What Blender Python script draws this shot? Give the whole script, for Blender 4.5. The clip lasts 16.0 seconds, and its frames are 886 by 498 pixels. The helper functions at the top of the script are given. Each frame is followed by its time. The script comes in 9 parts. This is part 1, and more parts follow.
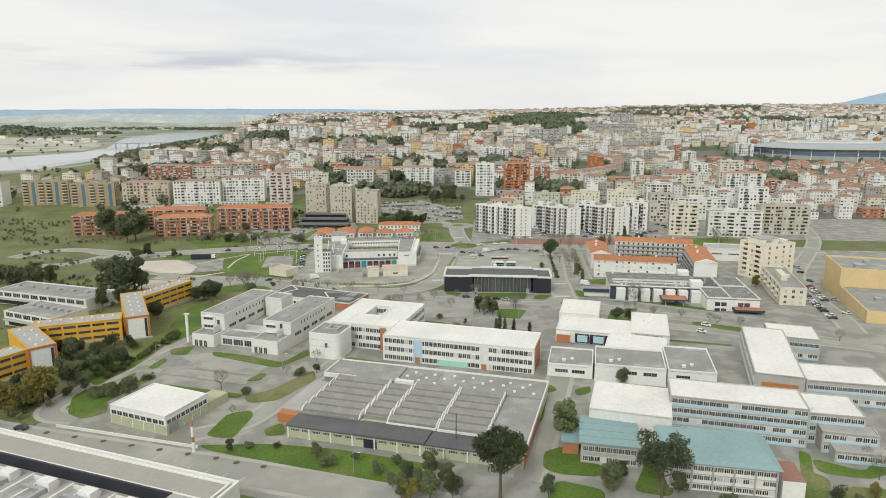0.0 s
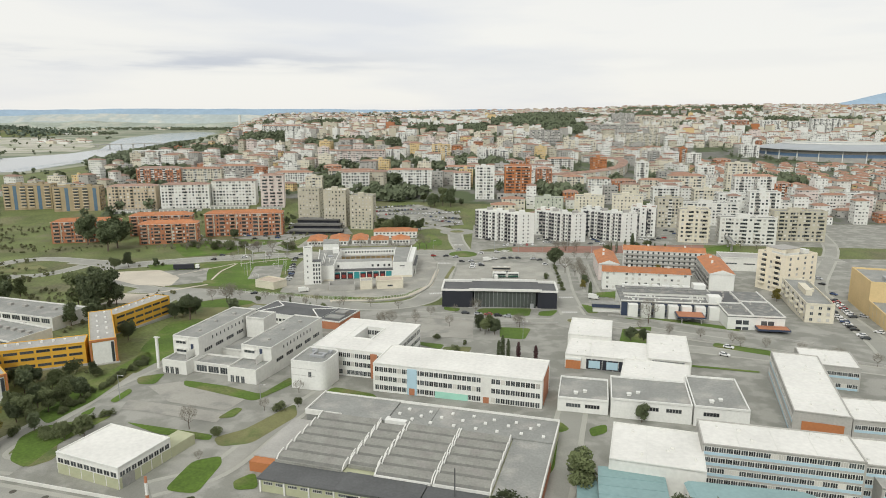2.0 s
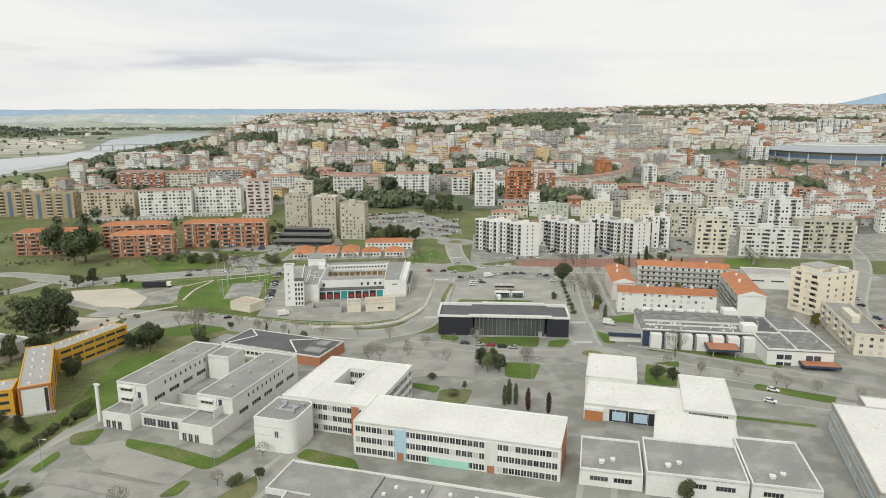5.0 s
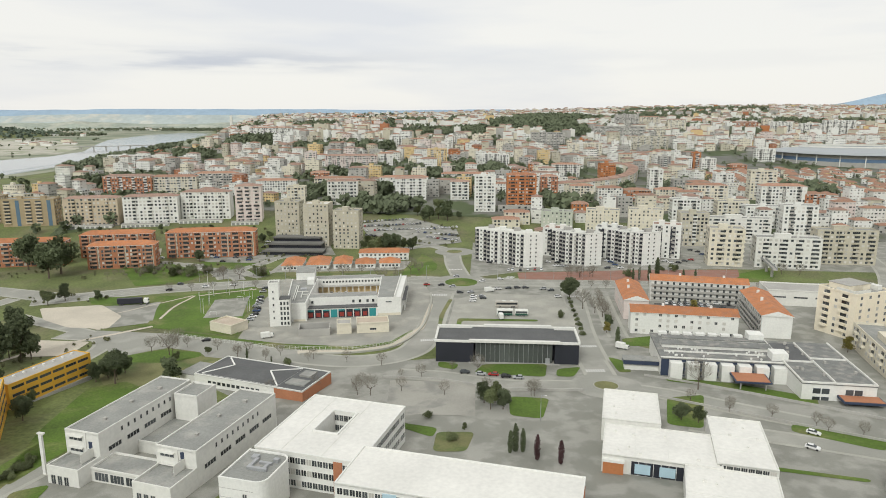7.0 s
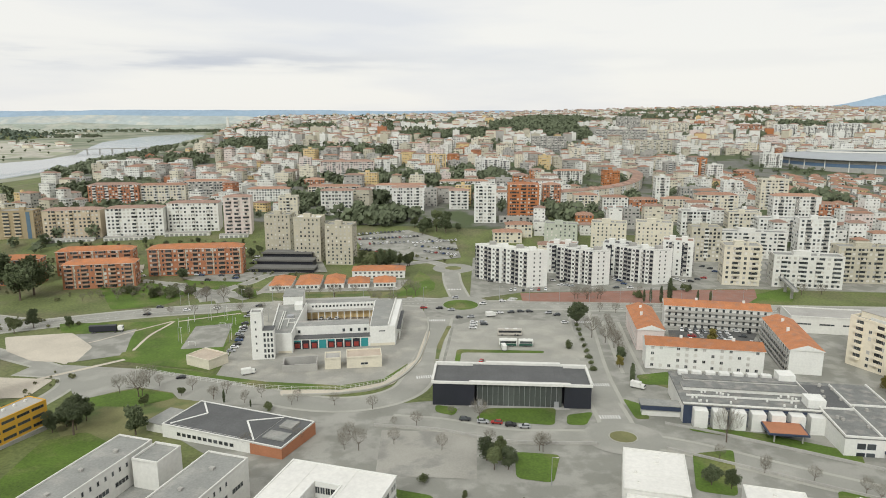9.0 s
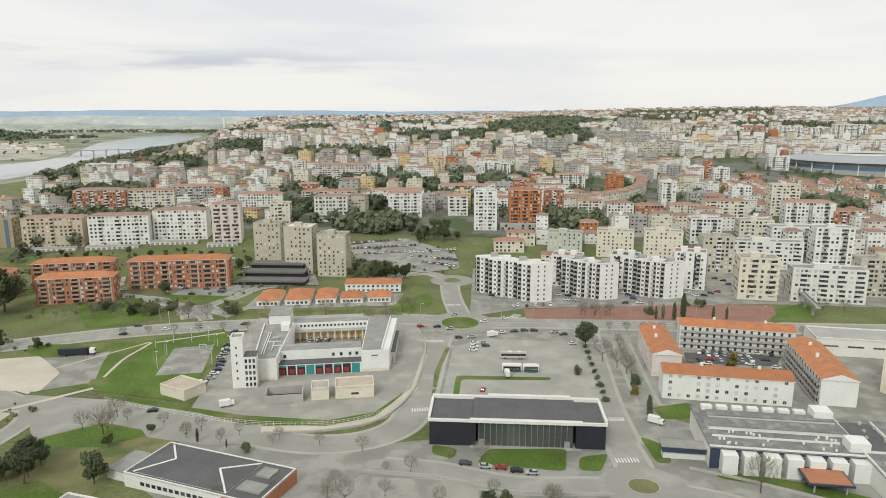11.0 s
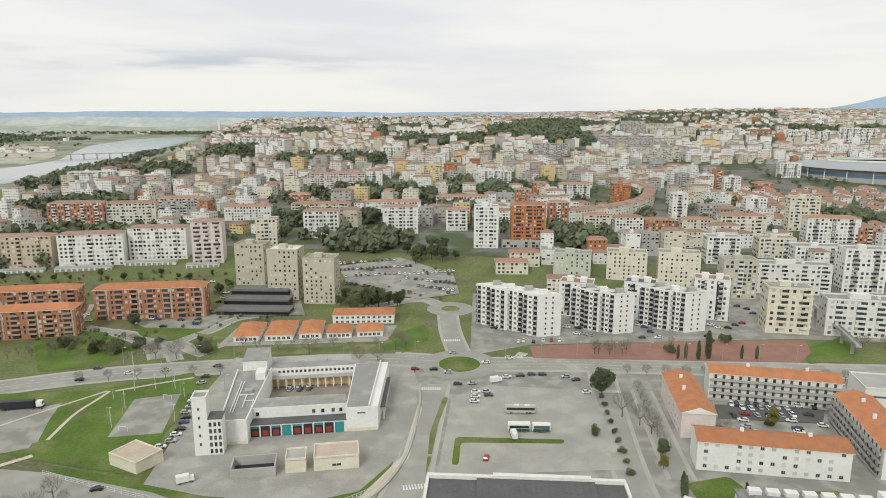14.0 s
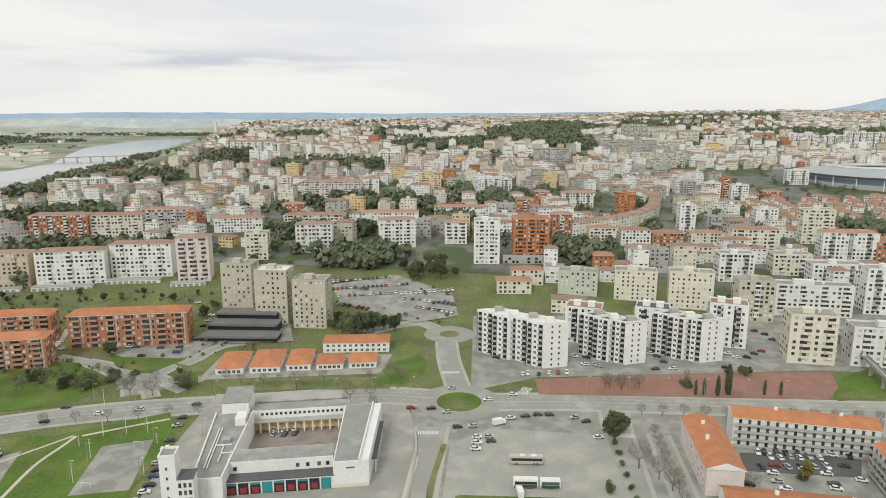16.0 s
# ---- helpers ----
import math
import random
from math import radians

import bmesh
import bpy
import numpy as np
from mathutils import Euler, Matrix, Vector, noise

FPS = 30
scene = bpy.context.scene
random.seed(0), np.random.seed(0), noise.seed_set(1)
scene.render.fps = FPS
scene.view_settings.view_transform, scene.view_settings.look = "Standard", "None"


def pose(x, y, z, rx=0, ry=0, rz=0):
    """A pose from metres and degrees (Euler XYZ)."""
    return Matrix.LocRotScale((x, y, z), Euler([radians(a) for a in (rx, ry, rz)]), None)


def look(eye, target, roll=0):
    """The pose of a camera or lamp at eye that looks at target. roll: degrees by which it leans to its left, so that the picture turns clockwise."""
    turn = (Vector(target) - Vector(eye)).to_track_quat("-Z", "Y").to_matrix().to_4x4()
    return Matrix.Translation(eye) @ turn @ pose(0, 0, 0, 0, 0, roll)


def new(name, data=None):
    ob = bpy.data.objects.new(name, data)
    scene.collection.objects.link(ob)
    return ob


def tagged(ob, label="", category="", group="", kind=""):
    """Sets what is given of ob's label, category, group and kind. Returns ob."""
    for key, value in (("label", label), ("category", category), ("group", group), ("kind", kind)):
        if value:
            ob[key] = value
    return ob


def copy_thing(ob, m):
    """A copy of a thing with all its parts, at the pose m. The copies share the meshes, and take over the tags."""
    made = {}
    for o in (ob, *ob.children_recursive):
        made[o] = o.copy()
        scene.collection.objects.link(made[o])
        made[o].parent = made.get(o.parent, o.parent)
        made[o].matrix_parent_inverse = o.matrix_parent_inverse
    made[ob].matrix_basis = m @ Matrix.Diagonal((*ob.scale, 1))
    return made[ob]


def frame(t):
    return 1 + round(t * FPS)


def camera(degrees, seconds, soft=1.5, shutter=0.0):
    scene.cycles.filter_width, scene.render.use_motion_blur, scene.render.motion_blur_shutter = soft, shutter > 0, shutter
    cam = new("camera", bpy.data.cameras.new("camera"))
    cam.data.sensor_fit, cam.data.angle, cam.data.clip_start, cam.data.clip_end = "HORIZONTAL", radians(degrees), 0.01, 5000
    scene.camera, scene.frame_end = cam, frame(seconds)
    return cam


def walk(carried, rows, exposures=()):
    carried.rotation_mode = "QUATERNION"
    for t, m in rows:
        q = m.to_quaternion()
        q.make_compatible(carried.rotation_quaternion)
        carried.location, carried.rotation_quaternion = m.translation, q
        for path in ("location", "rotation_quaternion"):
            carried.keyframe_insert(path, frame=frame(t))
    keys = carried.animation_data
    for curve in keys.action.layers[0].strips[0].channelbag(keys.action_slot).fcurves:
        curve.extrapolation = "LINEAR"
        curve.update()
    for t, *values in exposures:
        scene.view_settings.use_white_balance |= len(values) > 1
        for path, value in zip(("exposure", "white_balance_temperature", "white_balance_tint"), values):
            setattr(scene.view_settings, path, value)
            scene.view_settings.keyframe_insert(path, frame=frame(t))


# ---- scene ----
cam = camera(66.99, 16.0, soft=0.95)
PATH = [
    (0, pose(0.00, 0.00, 103.20, 78.309, 0.029, 0.000)),
    (1, pose(0.31, 13.45, 103.65, 78.306, 0.029, -0.046)),
    (2, pose(0.64, 27.64, 103.96, 78.303, 0.029, -0.091)),
    (3, pose(0.98, 42.12, 104.24, 78.300, 0.029, -0.137)),
    (4, pose(1.30, 55.93, 104.65, 78.297, 0.029, -0.183)),
    (5, pose(1.63, 70.04, 104.92, 78.294, 0.029, -0.228)),
    (6, pose(1.97, 84.54, 105.44, 78.291, 0.029, -0.274)),
    (7, pose(2.31, 99.15, 106.86, 78.287, 0.029, -0.320)),
    (8, pose(2.65, 113.99, 110.10, 78.284, 0.029, -0.365)),
    (9, pose(2.99, 128.43, 113.13, 78.281, 0.029, -0.411)),
    (10, pose(3.31, 142.08, 114.69, 78.278, 0.029, -0.457)),
    (11, pose(3.61, 155.32, 115.49, 78.275, 0.029, -0.502)),
    (12, pose(3.93, 168.71, 116.66, 78.272, 0.029, -0.548)),
    (13, pose(4.25, 182.78, 119.31, 78.269, 0.029, -0.594)),
    (14, pose(4.59, 197.35, 123.23, 78.265, 0.029, -0.639)),
    (15, pose(4.92, 211.58, 127.07, 78.262, 0.029, -0.685)),
    (16, pose(5.24, 225.31, 130.46, 78.259, 0.029, -0.731)),
]
walk(cam, PATH)

# ---- sky, sun ----
world = bpy.data.worlds.new("world")
scene.world = world
world.use_nodes = True
wn, wl = world.node_tree.nodes, world.node_tree.links
wn.clear()
w_out = wn.new("ShaderNodeOutputWorld")
w_bg = wn.new("ShaderNodeBackground")
w_sky = wn.new("ShaderNodeTexSky")
w_sky.sky_type, w_sky.sun_disc = "NISHITA", False
w_sky.sun_elevation, w_sky.sun_rotation = radians(42), radians(200)
w_scale = wn.new("ShaderNodeVectorMath")
w_scale.operation = "SCALE"
w_scale.inputs["Scale"].default_value = 0.10
w_tc = wn.new("ShaderNodeTexCoord")
w_map = wn.new("ShaderNodeMapping")
w_map.inputs["Scale"].default_value = (1.2, 1.2, 8.0)
w_map.inputs["Location"].default_value = (1.75, 0.6, 0.3)
w_noise = wn.new("ShaderNodeTexNoise")
w_noise.inputs["Scale"].default_value = 1.6
w_noise.inputs["Detail"].default_value = 5.0
w_noise.inputs["Roughness"].default_value = 0.5
w_ramp = wn.new("ShaderNodeValToRGB")
e = w_ramp.color_ramp.elements
e[0].position, e[0].color = 0.33, (0.79, 0.805, 0.83, 1)
e[1].position, e[1].color = 0.53, (0.93, 0.92, 0.88, 1)
w_mix = wn.new("ShaderNodeMix")
w_mix.data_type = "RGBA"
w_mix.inputs["Factor"].default_value = 0.93
wl.new(w_tc.outputs["Generated"], w_map.inputs["Vector"])
wl.new(w_map.outputs["Vector"], w_noise.inputs["Vector"])
wl.new(w_noise.outputs["Fac"], w_ramp.inputs["Fac"])
wl.new(w_sky.outputs["Color"], w_scale.inputs[0])
wl.new(w_scale.outputs["Vector"], w_mix.inputs["A"])
wl.new(w_ramp.outputs["Color"], w_mix.inputs["B"])
# a long grey-blue cloud bank low over the river side
w_sep = wn.new("ShaderNodeSeparateXYZ")
w_map2 = wn.new("ShaderNodeMapping")
w_map2.inputs["Scale"].default_value = (3.0, 3.0, 26.0)
w_noise2 = wn.new("ShaderNodeTexNoise")
w_noise2.inputs["Scale"].default_value, w_noise2.inputs["Detail"].default_value = 1.7, 6.0


def w_range(src, a, b, lo, hi):
    n = wn.new("ShaderNodeMapRange")
    n.interpolation_type = "SMOOTHSTEP"
    for key, val in (("From Min", a), ("From Max", b), ("To Min", lo), ("To Max", hi)):
        n.inputs[key].default_value = val
    wl.new(src, n.inputs["Value"])
    return n.outputs["Result"]


def w_mul(a, b):
    n = wn.new("ShaderNodeMath")
    n.operation = "MULTIPLY"
    wl.new(a, n.inputs[0])
    wl.new(b, n.inputs[1])
    return n.outputs[0]


wl.new(w_tc.outputs["Generated"], w_sep.inputs[0])
wl.new(w_tc.outputs["Generated"], w_map2.inputs["Vector"])
wl.new(w_map2.outputs["Vector"], w_noise2.inputs["Vector"])
w_low = w_mul(w_range(w_sep.outputs["Z"], 0.045, 0.062, 0.0, 1.0), w_range(w_sep.outputs["Z"], 0.066, 0.095, 1.0, 0.0))
w_side = w_range(w_sep.outputs["X"], -0.30, 0.06, 1.0, 0.12)
w_bank = w_mul(w_mul(w_low, w_side), w_range(w_noise2.outputs["Fac"], 0.36, 0.58, 0.1, 1.0))
w_cloud = wn.new("ShaderNodeMix")
w_cloud.data_type = "RGBA"
w_cloud.inputs["B"].default_value = (0.60, 0.635, 0.69, 1)
wl.new(w_bank, w_cloud.inputs["Factor"])
wl.new(w_mix.outputs["Result"], w_cloud.inputs["A"])
wl.new(w_cloud.outputs["Result"], w_bg.inputs["Color"])
w_bg.inputs["Strength"].default_value = 1.0
wl.new(w_bg.outputs["Background"], w_out.inputs["Surface"])
sun = new("sun", bpy.data.lights.new("sun", "SUN"))
sun.data.energy, sun.data.angle, sun.data.color = 1.62, radians(14), (0.96, 0.975, 0.925)
sun.matrix_world = look((0, 0, 0), (0.30, 0.72, -0.62))

# ---- materials ----
MATS = {}


def mat(name, color, rough=0.85, var=0.25, scale=0.4, fine=6.0, bump=0.0, metal=0.0, per=0.0, spots=None):
    """A procedural surface: base colour varied by broad stains and fine grain, and from piece to piece by `per`."""
    if name in MATS:
        return MATS[name]
    m = bpy.data.materials.new(name)
    m.use_nodes = True
    n, l = m.node_tree.nodes, m.node_tree.links
    b = n["Principled BSDF"]
    b.inputs["Roughness"].default_value, b.inputs["Metallic"].default_value = rough, metal
    tc = n.new("ShaderNodeTexCoord")
    a = n.new("ShaderNodeTexNoise")
    a.inputs["Scale"].default_value, a.inputs["Detail"].default_value = scale, 5.0
    f = n.new("ShaderNodeTexNoise")
    f.inputs["Scale"].default_value, f.inputs["Detail"].default_value = fine, 3.0
    l.new(tc.outputs["Object"], a.inputs["Vector"])
    l.new(tc.outputs["Object"], f.inputs["Vector"])
    add = n.new("ShaderNodeMath")
    add.operation = "ADD"
    l.new(a.outputs["Fac"], add.inputs[0])
    l.new(f.outputs["Fac"], add.inputs[1])
    mr = n.new("ShaderNodeMapRange")
    mr.inputs["From Min"].default_value, mr.inputs["From Max"].default_value = 0.6, 1.4
    mr.inputs["To Min"].default_value, mr.inputs["To Max"].default_value = 1 - var, 1 + var * 0.6
    l.new(add.outputs[0], mr.inputs["Value"])
    val = mr.outputs["Result"]
    if per:
        oi = n.new("ShaderNodeObjectInfo")
        pr = n.new("ShaderNodeMapRange")
        pr.inputs["To Min"].default_value, pr.inputs["To Max"].default_value = 1 - per, 1 + per * 0.5
        l.new(oi.outputs["Random"], pr.inputs["Value"])
        mu = n.new("ShaderNodeMath")
        mu.operation = "MULTIPLY"
        l.new(val, mu.inputs[0])
        l.new(pr.outputs["Result"], mu.inputs[1])
        val = mu.outputs[0]
    src = None
    if spots:
        other, at, width, sc = spots
        s = n.new("ShaderNodeTexNoise")
        s.inputs["Scale"].default_value, s.inputs["Detail"].default_value = sc, 6.0
        l.new(tc.outputs["Object"], s.inputs["Vector"])
        r = n.new("ShaderNodeMapRange")
        r.inputs["From Min"].default_value, r.inputs["From Max"].default_value = at, at + width
        l.new(s.outputs["Fac"], r.inputs["Value"])
        mx = n.new("ShaderNodeMix")
        mx.data_type = "RGBA"
        mx.inputs["A"].default_value, mx.inputs["B"].default_value = (*color, 1), (*other, 1)
        l.new(r.outputs["Result"], mx.inputs["Factor"])
        src = mx.outputs["Result"]
    sc = n.new("ShaderNodeVectorMath")
    sc.operation = "SCALE"
    sc.inputs[0].default_value = color
    if src:
        l.new(src, sc.inputs[0])
    l.new(val, sc.inputs["Scale"])
    l.new(sc.outputs["Vector"], b.inputs["Base Color"])
    if bump:
        bp = n.new("ShaderNodeBump")
        bp.inputs["Strength"].default_value, bp.inputs["Distance"].default_value = bump, 0.1
        l.new(f.outputs["Fac"], bp.inputs["Height"])
        l.new(bp.outputs["Normal"], b.inputs["Normal"])
    MATS[name] = m
    return m


def tile_mat(name, color, other):
    """Clay roof tiles: ridges along the slope from the wave of the local x, with weathered patches."""
    m = mat(name, color, 0.85, 0.3, 0.25, 3.0, 0.0, 0.0, 0.18, (other, 0.5, 0.2, 0.35))
    n, l = m.node_tree.nodes, m.node_tree.links
    tc = n.new("ShaderNodeTexCoord")
    w = n.new("ShaderNodeTexWave")
    w.inputs["Scale"].default_value, w.inputs["Distortion"].default_value = 1.2, 0.3
    l.new(tc.outputs["Object"], w.inputs["Vector"])
    bp = n.new("ShaderNodeBump")
    bp.inputs["Strength"].default_value, bp.inputs["Distance"].default_value = 0.5, 0.08
    l.new(w.outputs["Fac"], bp.inputs["Height"])
    l.new(bp.outputs["Normal"], n["Principled BSDF"].inputs["Normal"])
    return m


GRASS = mat("grass", (0.14, 0.17, 0.055), 0.95, 0.55, 0.04, 0.7, 0.6, 0, 0, ((0.165, 0.163, 0.08), 0.48, 0.15, 0.03))
LAWN = mat("lawn", (0.092, 0.158, 0.018), 0.95, 0.5, 0.06, 1.2, 0.6, 0, 0, ((0.20, 0.195, 0.08), 0.5, 0.2, 0.05))
DRY = mat("dry_grass", (0.19, 0.19, 0.08), 0.95, 0.35, 0.1, 2.0, 0.5, 0, 0, ((0.1, 0.14, 0.04), 0.48, 0.15, 0.08))
ASPHALT = mat("asphalt", (0.252, 0.252, 0.219), 0.9, 0.2, 0.06, 3.0, 0.15, 0, 0, ((0.33, 0.325, 0.29), 0.46, 0.12, 0.12))
ROAD = mat("road_asphalt", (0.305, 0.304, 0.268), 0.88, 0.2, 0.05, 3.0, 0.12, 0, 0, ((0.39, 0.38, 0.34), 0.5, 0.2, 0.08))
PAVE = mat("pavement", (0.40, 0.395, 0.345), 0.9, 0.2, 0.1, 3.0, 0.1)
DIRT = mat("dirt", (0.56, 0.51, 0.42), 0.95, 0.25, 0.06, 1.5, 0.3)
BRICKPAVE = mat("brick_paving", (0.30, 0.155, 0.115), 0.9, 0.25, 0.1, 3.0, 0.1, 0, 0, ((0.26, 0.18, 0.15), 0.5, 0.2, 0.2))
WHITE = mat("white_render", (0.74, 0.74, 0.70), 0.85, 0.12, 0.15, 1.2)
WHITE2 = mat("worn_white_render", (0.695, 0.69, 0.645), 0.88, 0.13, 0.1, 0.8)
ROOFWHITE = mat("white_roof_membrane", (0.73, 0.72, 0.675), 0.7, 0.14, 0.08, 0.8)
CREAM = mat("cream_render", (0.675, 0.63, 0.51), 0.88, 0.16, 0.15, 1.0)
BEIGE = mat("beige_render", (0.51, 0.475, 0.375), 0.88, 0.18, 0.15, 1.0)
PINK = mat("pink_render", (0.67, 0.585, 0.545), 0.88, 0.15, 0.15, 1.0)
YELLOW = mat("yellow_render", (0.66, 0.50, 0.26), 0.85, 0.14, 0.12, 1.0)
GREEN_R = mat("pale_green_render", (0.50, 0.53, 0.44), 0.88, 0.15, 0.12, 1.0)
CONC = mat("concrete", (0.40, 0.39, 0.36), 0.9, 0.25, 0.12, 2.0, 0.1)
GREYROOF = mat("grey_roof_felt", (0.285, 0.29, 0.27), 0.92, 0.25, 0.12, 1.5, 0.1, 0, 0, ((0.38, 0.37, 0.34), 0.5, 0.2, 0.15))
FIBRE = mat("fibre_cement_roof", (0.275, 0.275, 0.245), 0.92, 0.3, 0.2, 2.0, 0.2, 0, 0, ((0.26, 0.25, 0.23), 0.48, 0.2, 0.25))
DARKROOF = mat("dark_roof", (0.105, 0.108, 0.108), 0.7, 0.3, 0.15, 1.5)
DARK = mat("dark_cladding", (0.022, 0.024, 0.034), 0.5, 0.2, 0.3, 2.0)
BRICK = mat("red_brick", (0.42, 0.18, 0.095), 0.9, 0.2, 0.2, 2.0)
ORANGE = mat("orange_render", (0.46, 0.18, 0.07), 0.85, 0.15, 0.2, 1.5)
OCHRE = mat("ochre_panel", (0.70, 0.395, 0.045), 0.75, 0.12, 0.3, 2.0)
TEALROOF = mat("teal_sheet_roof", (0.235, 0.36, 0.36), 0.6, 0.16, 0.1, 1.0)
TEAL = mat("teal_door", (0.03, 0.26, 0.27), 0.6, 0.1)
BLUE = mat("pale_blue_panel", (0.42, 0.58, 0.66), 0.7, 0.12)
MINT = mat("mint_panel", (0.36, 0.66, 0.54), 0.7, 0.12)
NAVY = mat("navy_paint", (0.035, 0.05, 0.09), 0.6, 0.15)
KHAKI = mat("khaki_panel", (0.44, 0.45, 0.30), 0.85, 0.15)
FRAME = mat("window_frame", (0.55, 0.54, 0.51), 0.6, 0.1)
SHUT = mat("rolled_shutter", (0.6, 0.58, 0.53), 0.8, 0.15, per=0.3)
METAL = mat("galvanised_metal", (0.45, 0.46, 0.47), 0.5, 0.15, metal=0.6)
PAINT = mat("road_paint", (0.7, 0.7, 0.68), 0.8, 0.2)
BARK = mat("bark", (0.13, 0.10, 0.075), 0.95, 0.3, 1.0, 8.0)
LEAF = mat("dark_leaves", (0.105, 0.13, 0.062), 0.8, 0.4, 0.6, 5.0, per=0.25)
LEAF2 = mat("olive_leaves", (0.135, 0.16, 0.068), 0.8, 0.4, 0.6, 5.0, per=0.25)
LEAFY = mat("yellow_leaves", (0.22, 0.19, 0.045), 0.8, 0.4, 0.6, 5.0)
LEAFRED = mat("purple_leaves", (0.07, 0.03, 0.032), 0.8, 0.4, 0.6, 5.0)
TWIG = mat("bare_twigs", (0.215, 0.195, 0.155), 0.95, 0.3, 1.0, 6.0)
TILE = tile_mat("clay_tiles", (0.50, 0.20, 0.085), (0.40, 0.20, 0.12))
TILE2 = tile_mat("faded_clay_tiles", (0.365, 0.235, 0.178), (0.31, 0.225, 0.18))
GLASS = mat("window_glass", (0.075, 0.084, 0.088), 0.1, 0.3, 0.3, 2.0, per=0.6)
WATER = mat("river_water", (0.22, 0.25, 0.26), 0.12, 0.1, 0.004, 0.05, 0.1)
RUBBER = mat("rubber", (0.02, 0.02, 0.02), 0.8, 0.1)

# ---- ground shape ----
PROFILE = [(-400, 9.5), (150, 9), (230, 8.5), (290, 6), (360, 2.5), (420, 0.5), (500, 0), (640, 0), (730, 9), (900, 15), (1200, 25),
           (1500, 45), (2000, 77), (2500, 99), (2900, 108), (3400, 92), (5000, 50)]


def smooth(a, b, x):
    t = min(1, max(0, (x - a) / (b - a)))
    return t * t * (3 - 2 * t)


def height(x, y):
    h = PROFILE[-1][1]
    for (a, p), (b, q) in zip(PROFILE, PROFILE[1:]):
        if y < b:
            h = p + (q - p) * max(0, (y - a) / (b - a))
            break
    if y > 640:
        h *= smooth(-820 - max(0, y - 2000) * 0.2, -380 - max(0, y - 1800) * 0.28, x)
        k = smooth(1300, 2400, y)
        h *= 1 - k + k * (0.80 + 0.30 * smooth(-500, 1300, x))
        h -= 4 * (1 - smooth(-700, -450, x))
    return h


# ---- mesh helpers ----
def pydata(name, verts, faces, mats, parent=None, label="", index=None):
    me = bpy.data.meshes.new(name)
    me.from_pydata(verts, [], faces)
    for m in mats if isinstance(mats, (list, tuple)) else [mats]:
        me.materials.append(m)
    if index:
        me.polygons.foreach_set("material_index", index)
    me.update()
    ob = new(name, me)
    if parent:
        ob.parent = parent
    return tagged(ob, label)


def part(name, bm, material, parent=None, label=""):
    me = bpy.data.meshes.new(name)
    bmesh.ops.recalc_face_normals(bm, faces=bm.faces)
    bm.to_mesh(me)
    bm.free()
    for m in material if isinstance(material, (list, tuple)) else [material]:
        me.materials.append(m)
    ob = new(name, me)
    if parent:
        ob.parent = parent
    return tagged(ob, label)


def add_box(bm, x0, y0, z0, x1, y1, z1, mi=0):
    v = [bm.verts.new(p) for p in ((x0, y0, z0), (x1, y0, z0), (x1, y1, z0), (x0, y1, z0), (x0, y0, z1), (x1, y0, z1), (x1, y1, z1), (x0, y1, z1))]
    for q in ((3, 2, 1, 0), (4, 5, 6, 7), (0, 1, 5, 4), (1, 2, 6, 5), (2, 3, 7, 6), (3, 0, 4, 7)):
        bm.faces.new([v[i] for i in q]).material_index = mi


def boxes(name, list_of, material, parent=None, label=""):
    bm = bmesh.new()
    for b in list_of:
        add_box(bm, *b)
    return part(name, bm, material, parent, label)


def thing(name, x, y, ang=0.0, z=None, label="", category="", group="", kind=""):
    ob = new(name)
    ob.matrix_world = pose(x, y, height(x, y) if z is None else z, 0, 0, ang)
    return tagged(ob, label, category, group, kind)


SHARED = {}


def piece(name, key, make, mats, parent, m, label=""):
    """An object of its own on a mesh shared between alike pieces."""
    if key not in SHARED:
        bm = bmesh.new()
        make(bm)
        me = bpy.data.meshes.new(name)
        bmesh.ops.recalc_face_normals(bm, faces=bm.faces)
        bm.to_mesh(me)
        bm.free()
        for q in mats:
            me.materials.append(q)
        SHARED[key] = me
    ob = new(name, SHARED[key])
    ob.parent = parent
    ob.matrix_basis = m
    return tagged(ob, label)


def sheet(name, pts, dz, material, label="", category="", kind="structure", thick=0.0):
    """A flat surface that follows the ground, cut where the ground's slope changes."""
    bm = bmesh.new()
    bm.faces.new([bm.verts.new((x, y, 0)) for x, y in pts])
    ys = [p for p, _ in PROFILE]
    if max(y for _, y in pts) > 645:
        ys += list(range(650, 4000, 25))
        for x in range(-2000, 2000, 50):
            bmesh.ops.bisect_plane(bm, geom=bm.verts[:] + bm.edges[:] + bm.faces[:], plane_co=(x, 0, 0), plane_no=(1, 0, 0))
    for y in ys:
        bmesh.ops.bisect_plane(bm, geom=bm.verts[:] + bm.edges[:] + bm.faces[:], plane_co=(0, y, 0), plane_no=(0, 1, 0))
    for v in bm.verts:
        v.co.z = height(v.co.x, v.co.y) + dz
    for f in bm.faces:
        f.normal_update()
        if f.normal.z < 0:
            f.normal_flip()
    if thick:
        r = bmesh.ops.extrude_face_region(bm, geom=bm.faces[:])
        for v in r["geom"]:
            if isinstance(v, bmesh.types.BMVert):
                v.co.z -= thick
        bmesh.ops.recalc_face_normals(bm, faces=bm.faces)
    me = bpy.data.meshes.new(name)
    bm.to_mesh(me)
    bm.free()
    me.materials.append(material)
    return tagged(new(name, me), label, category, "", kind)


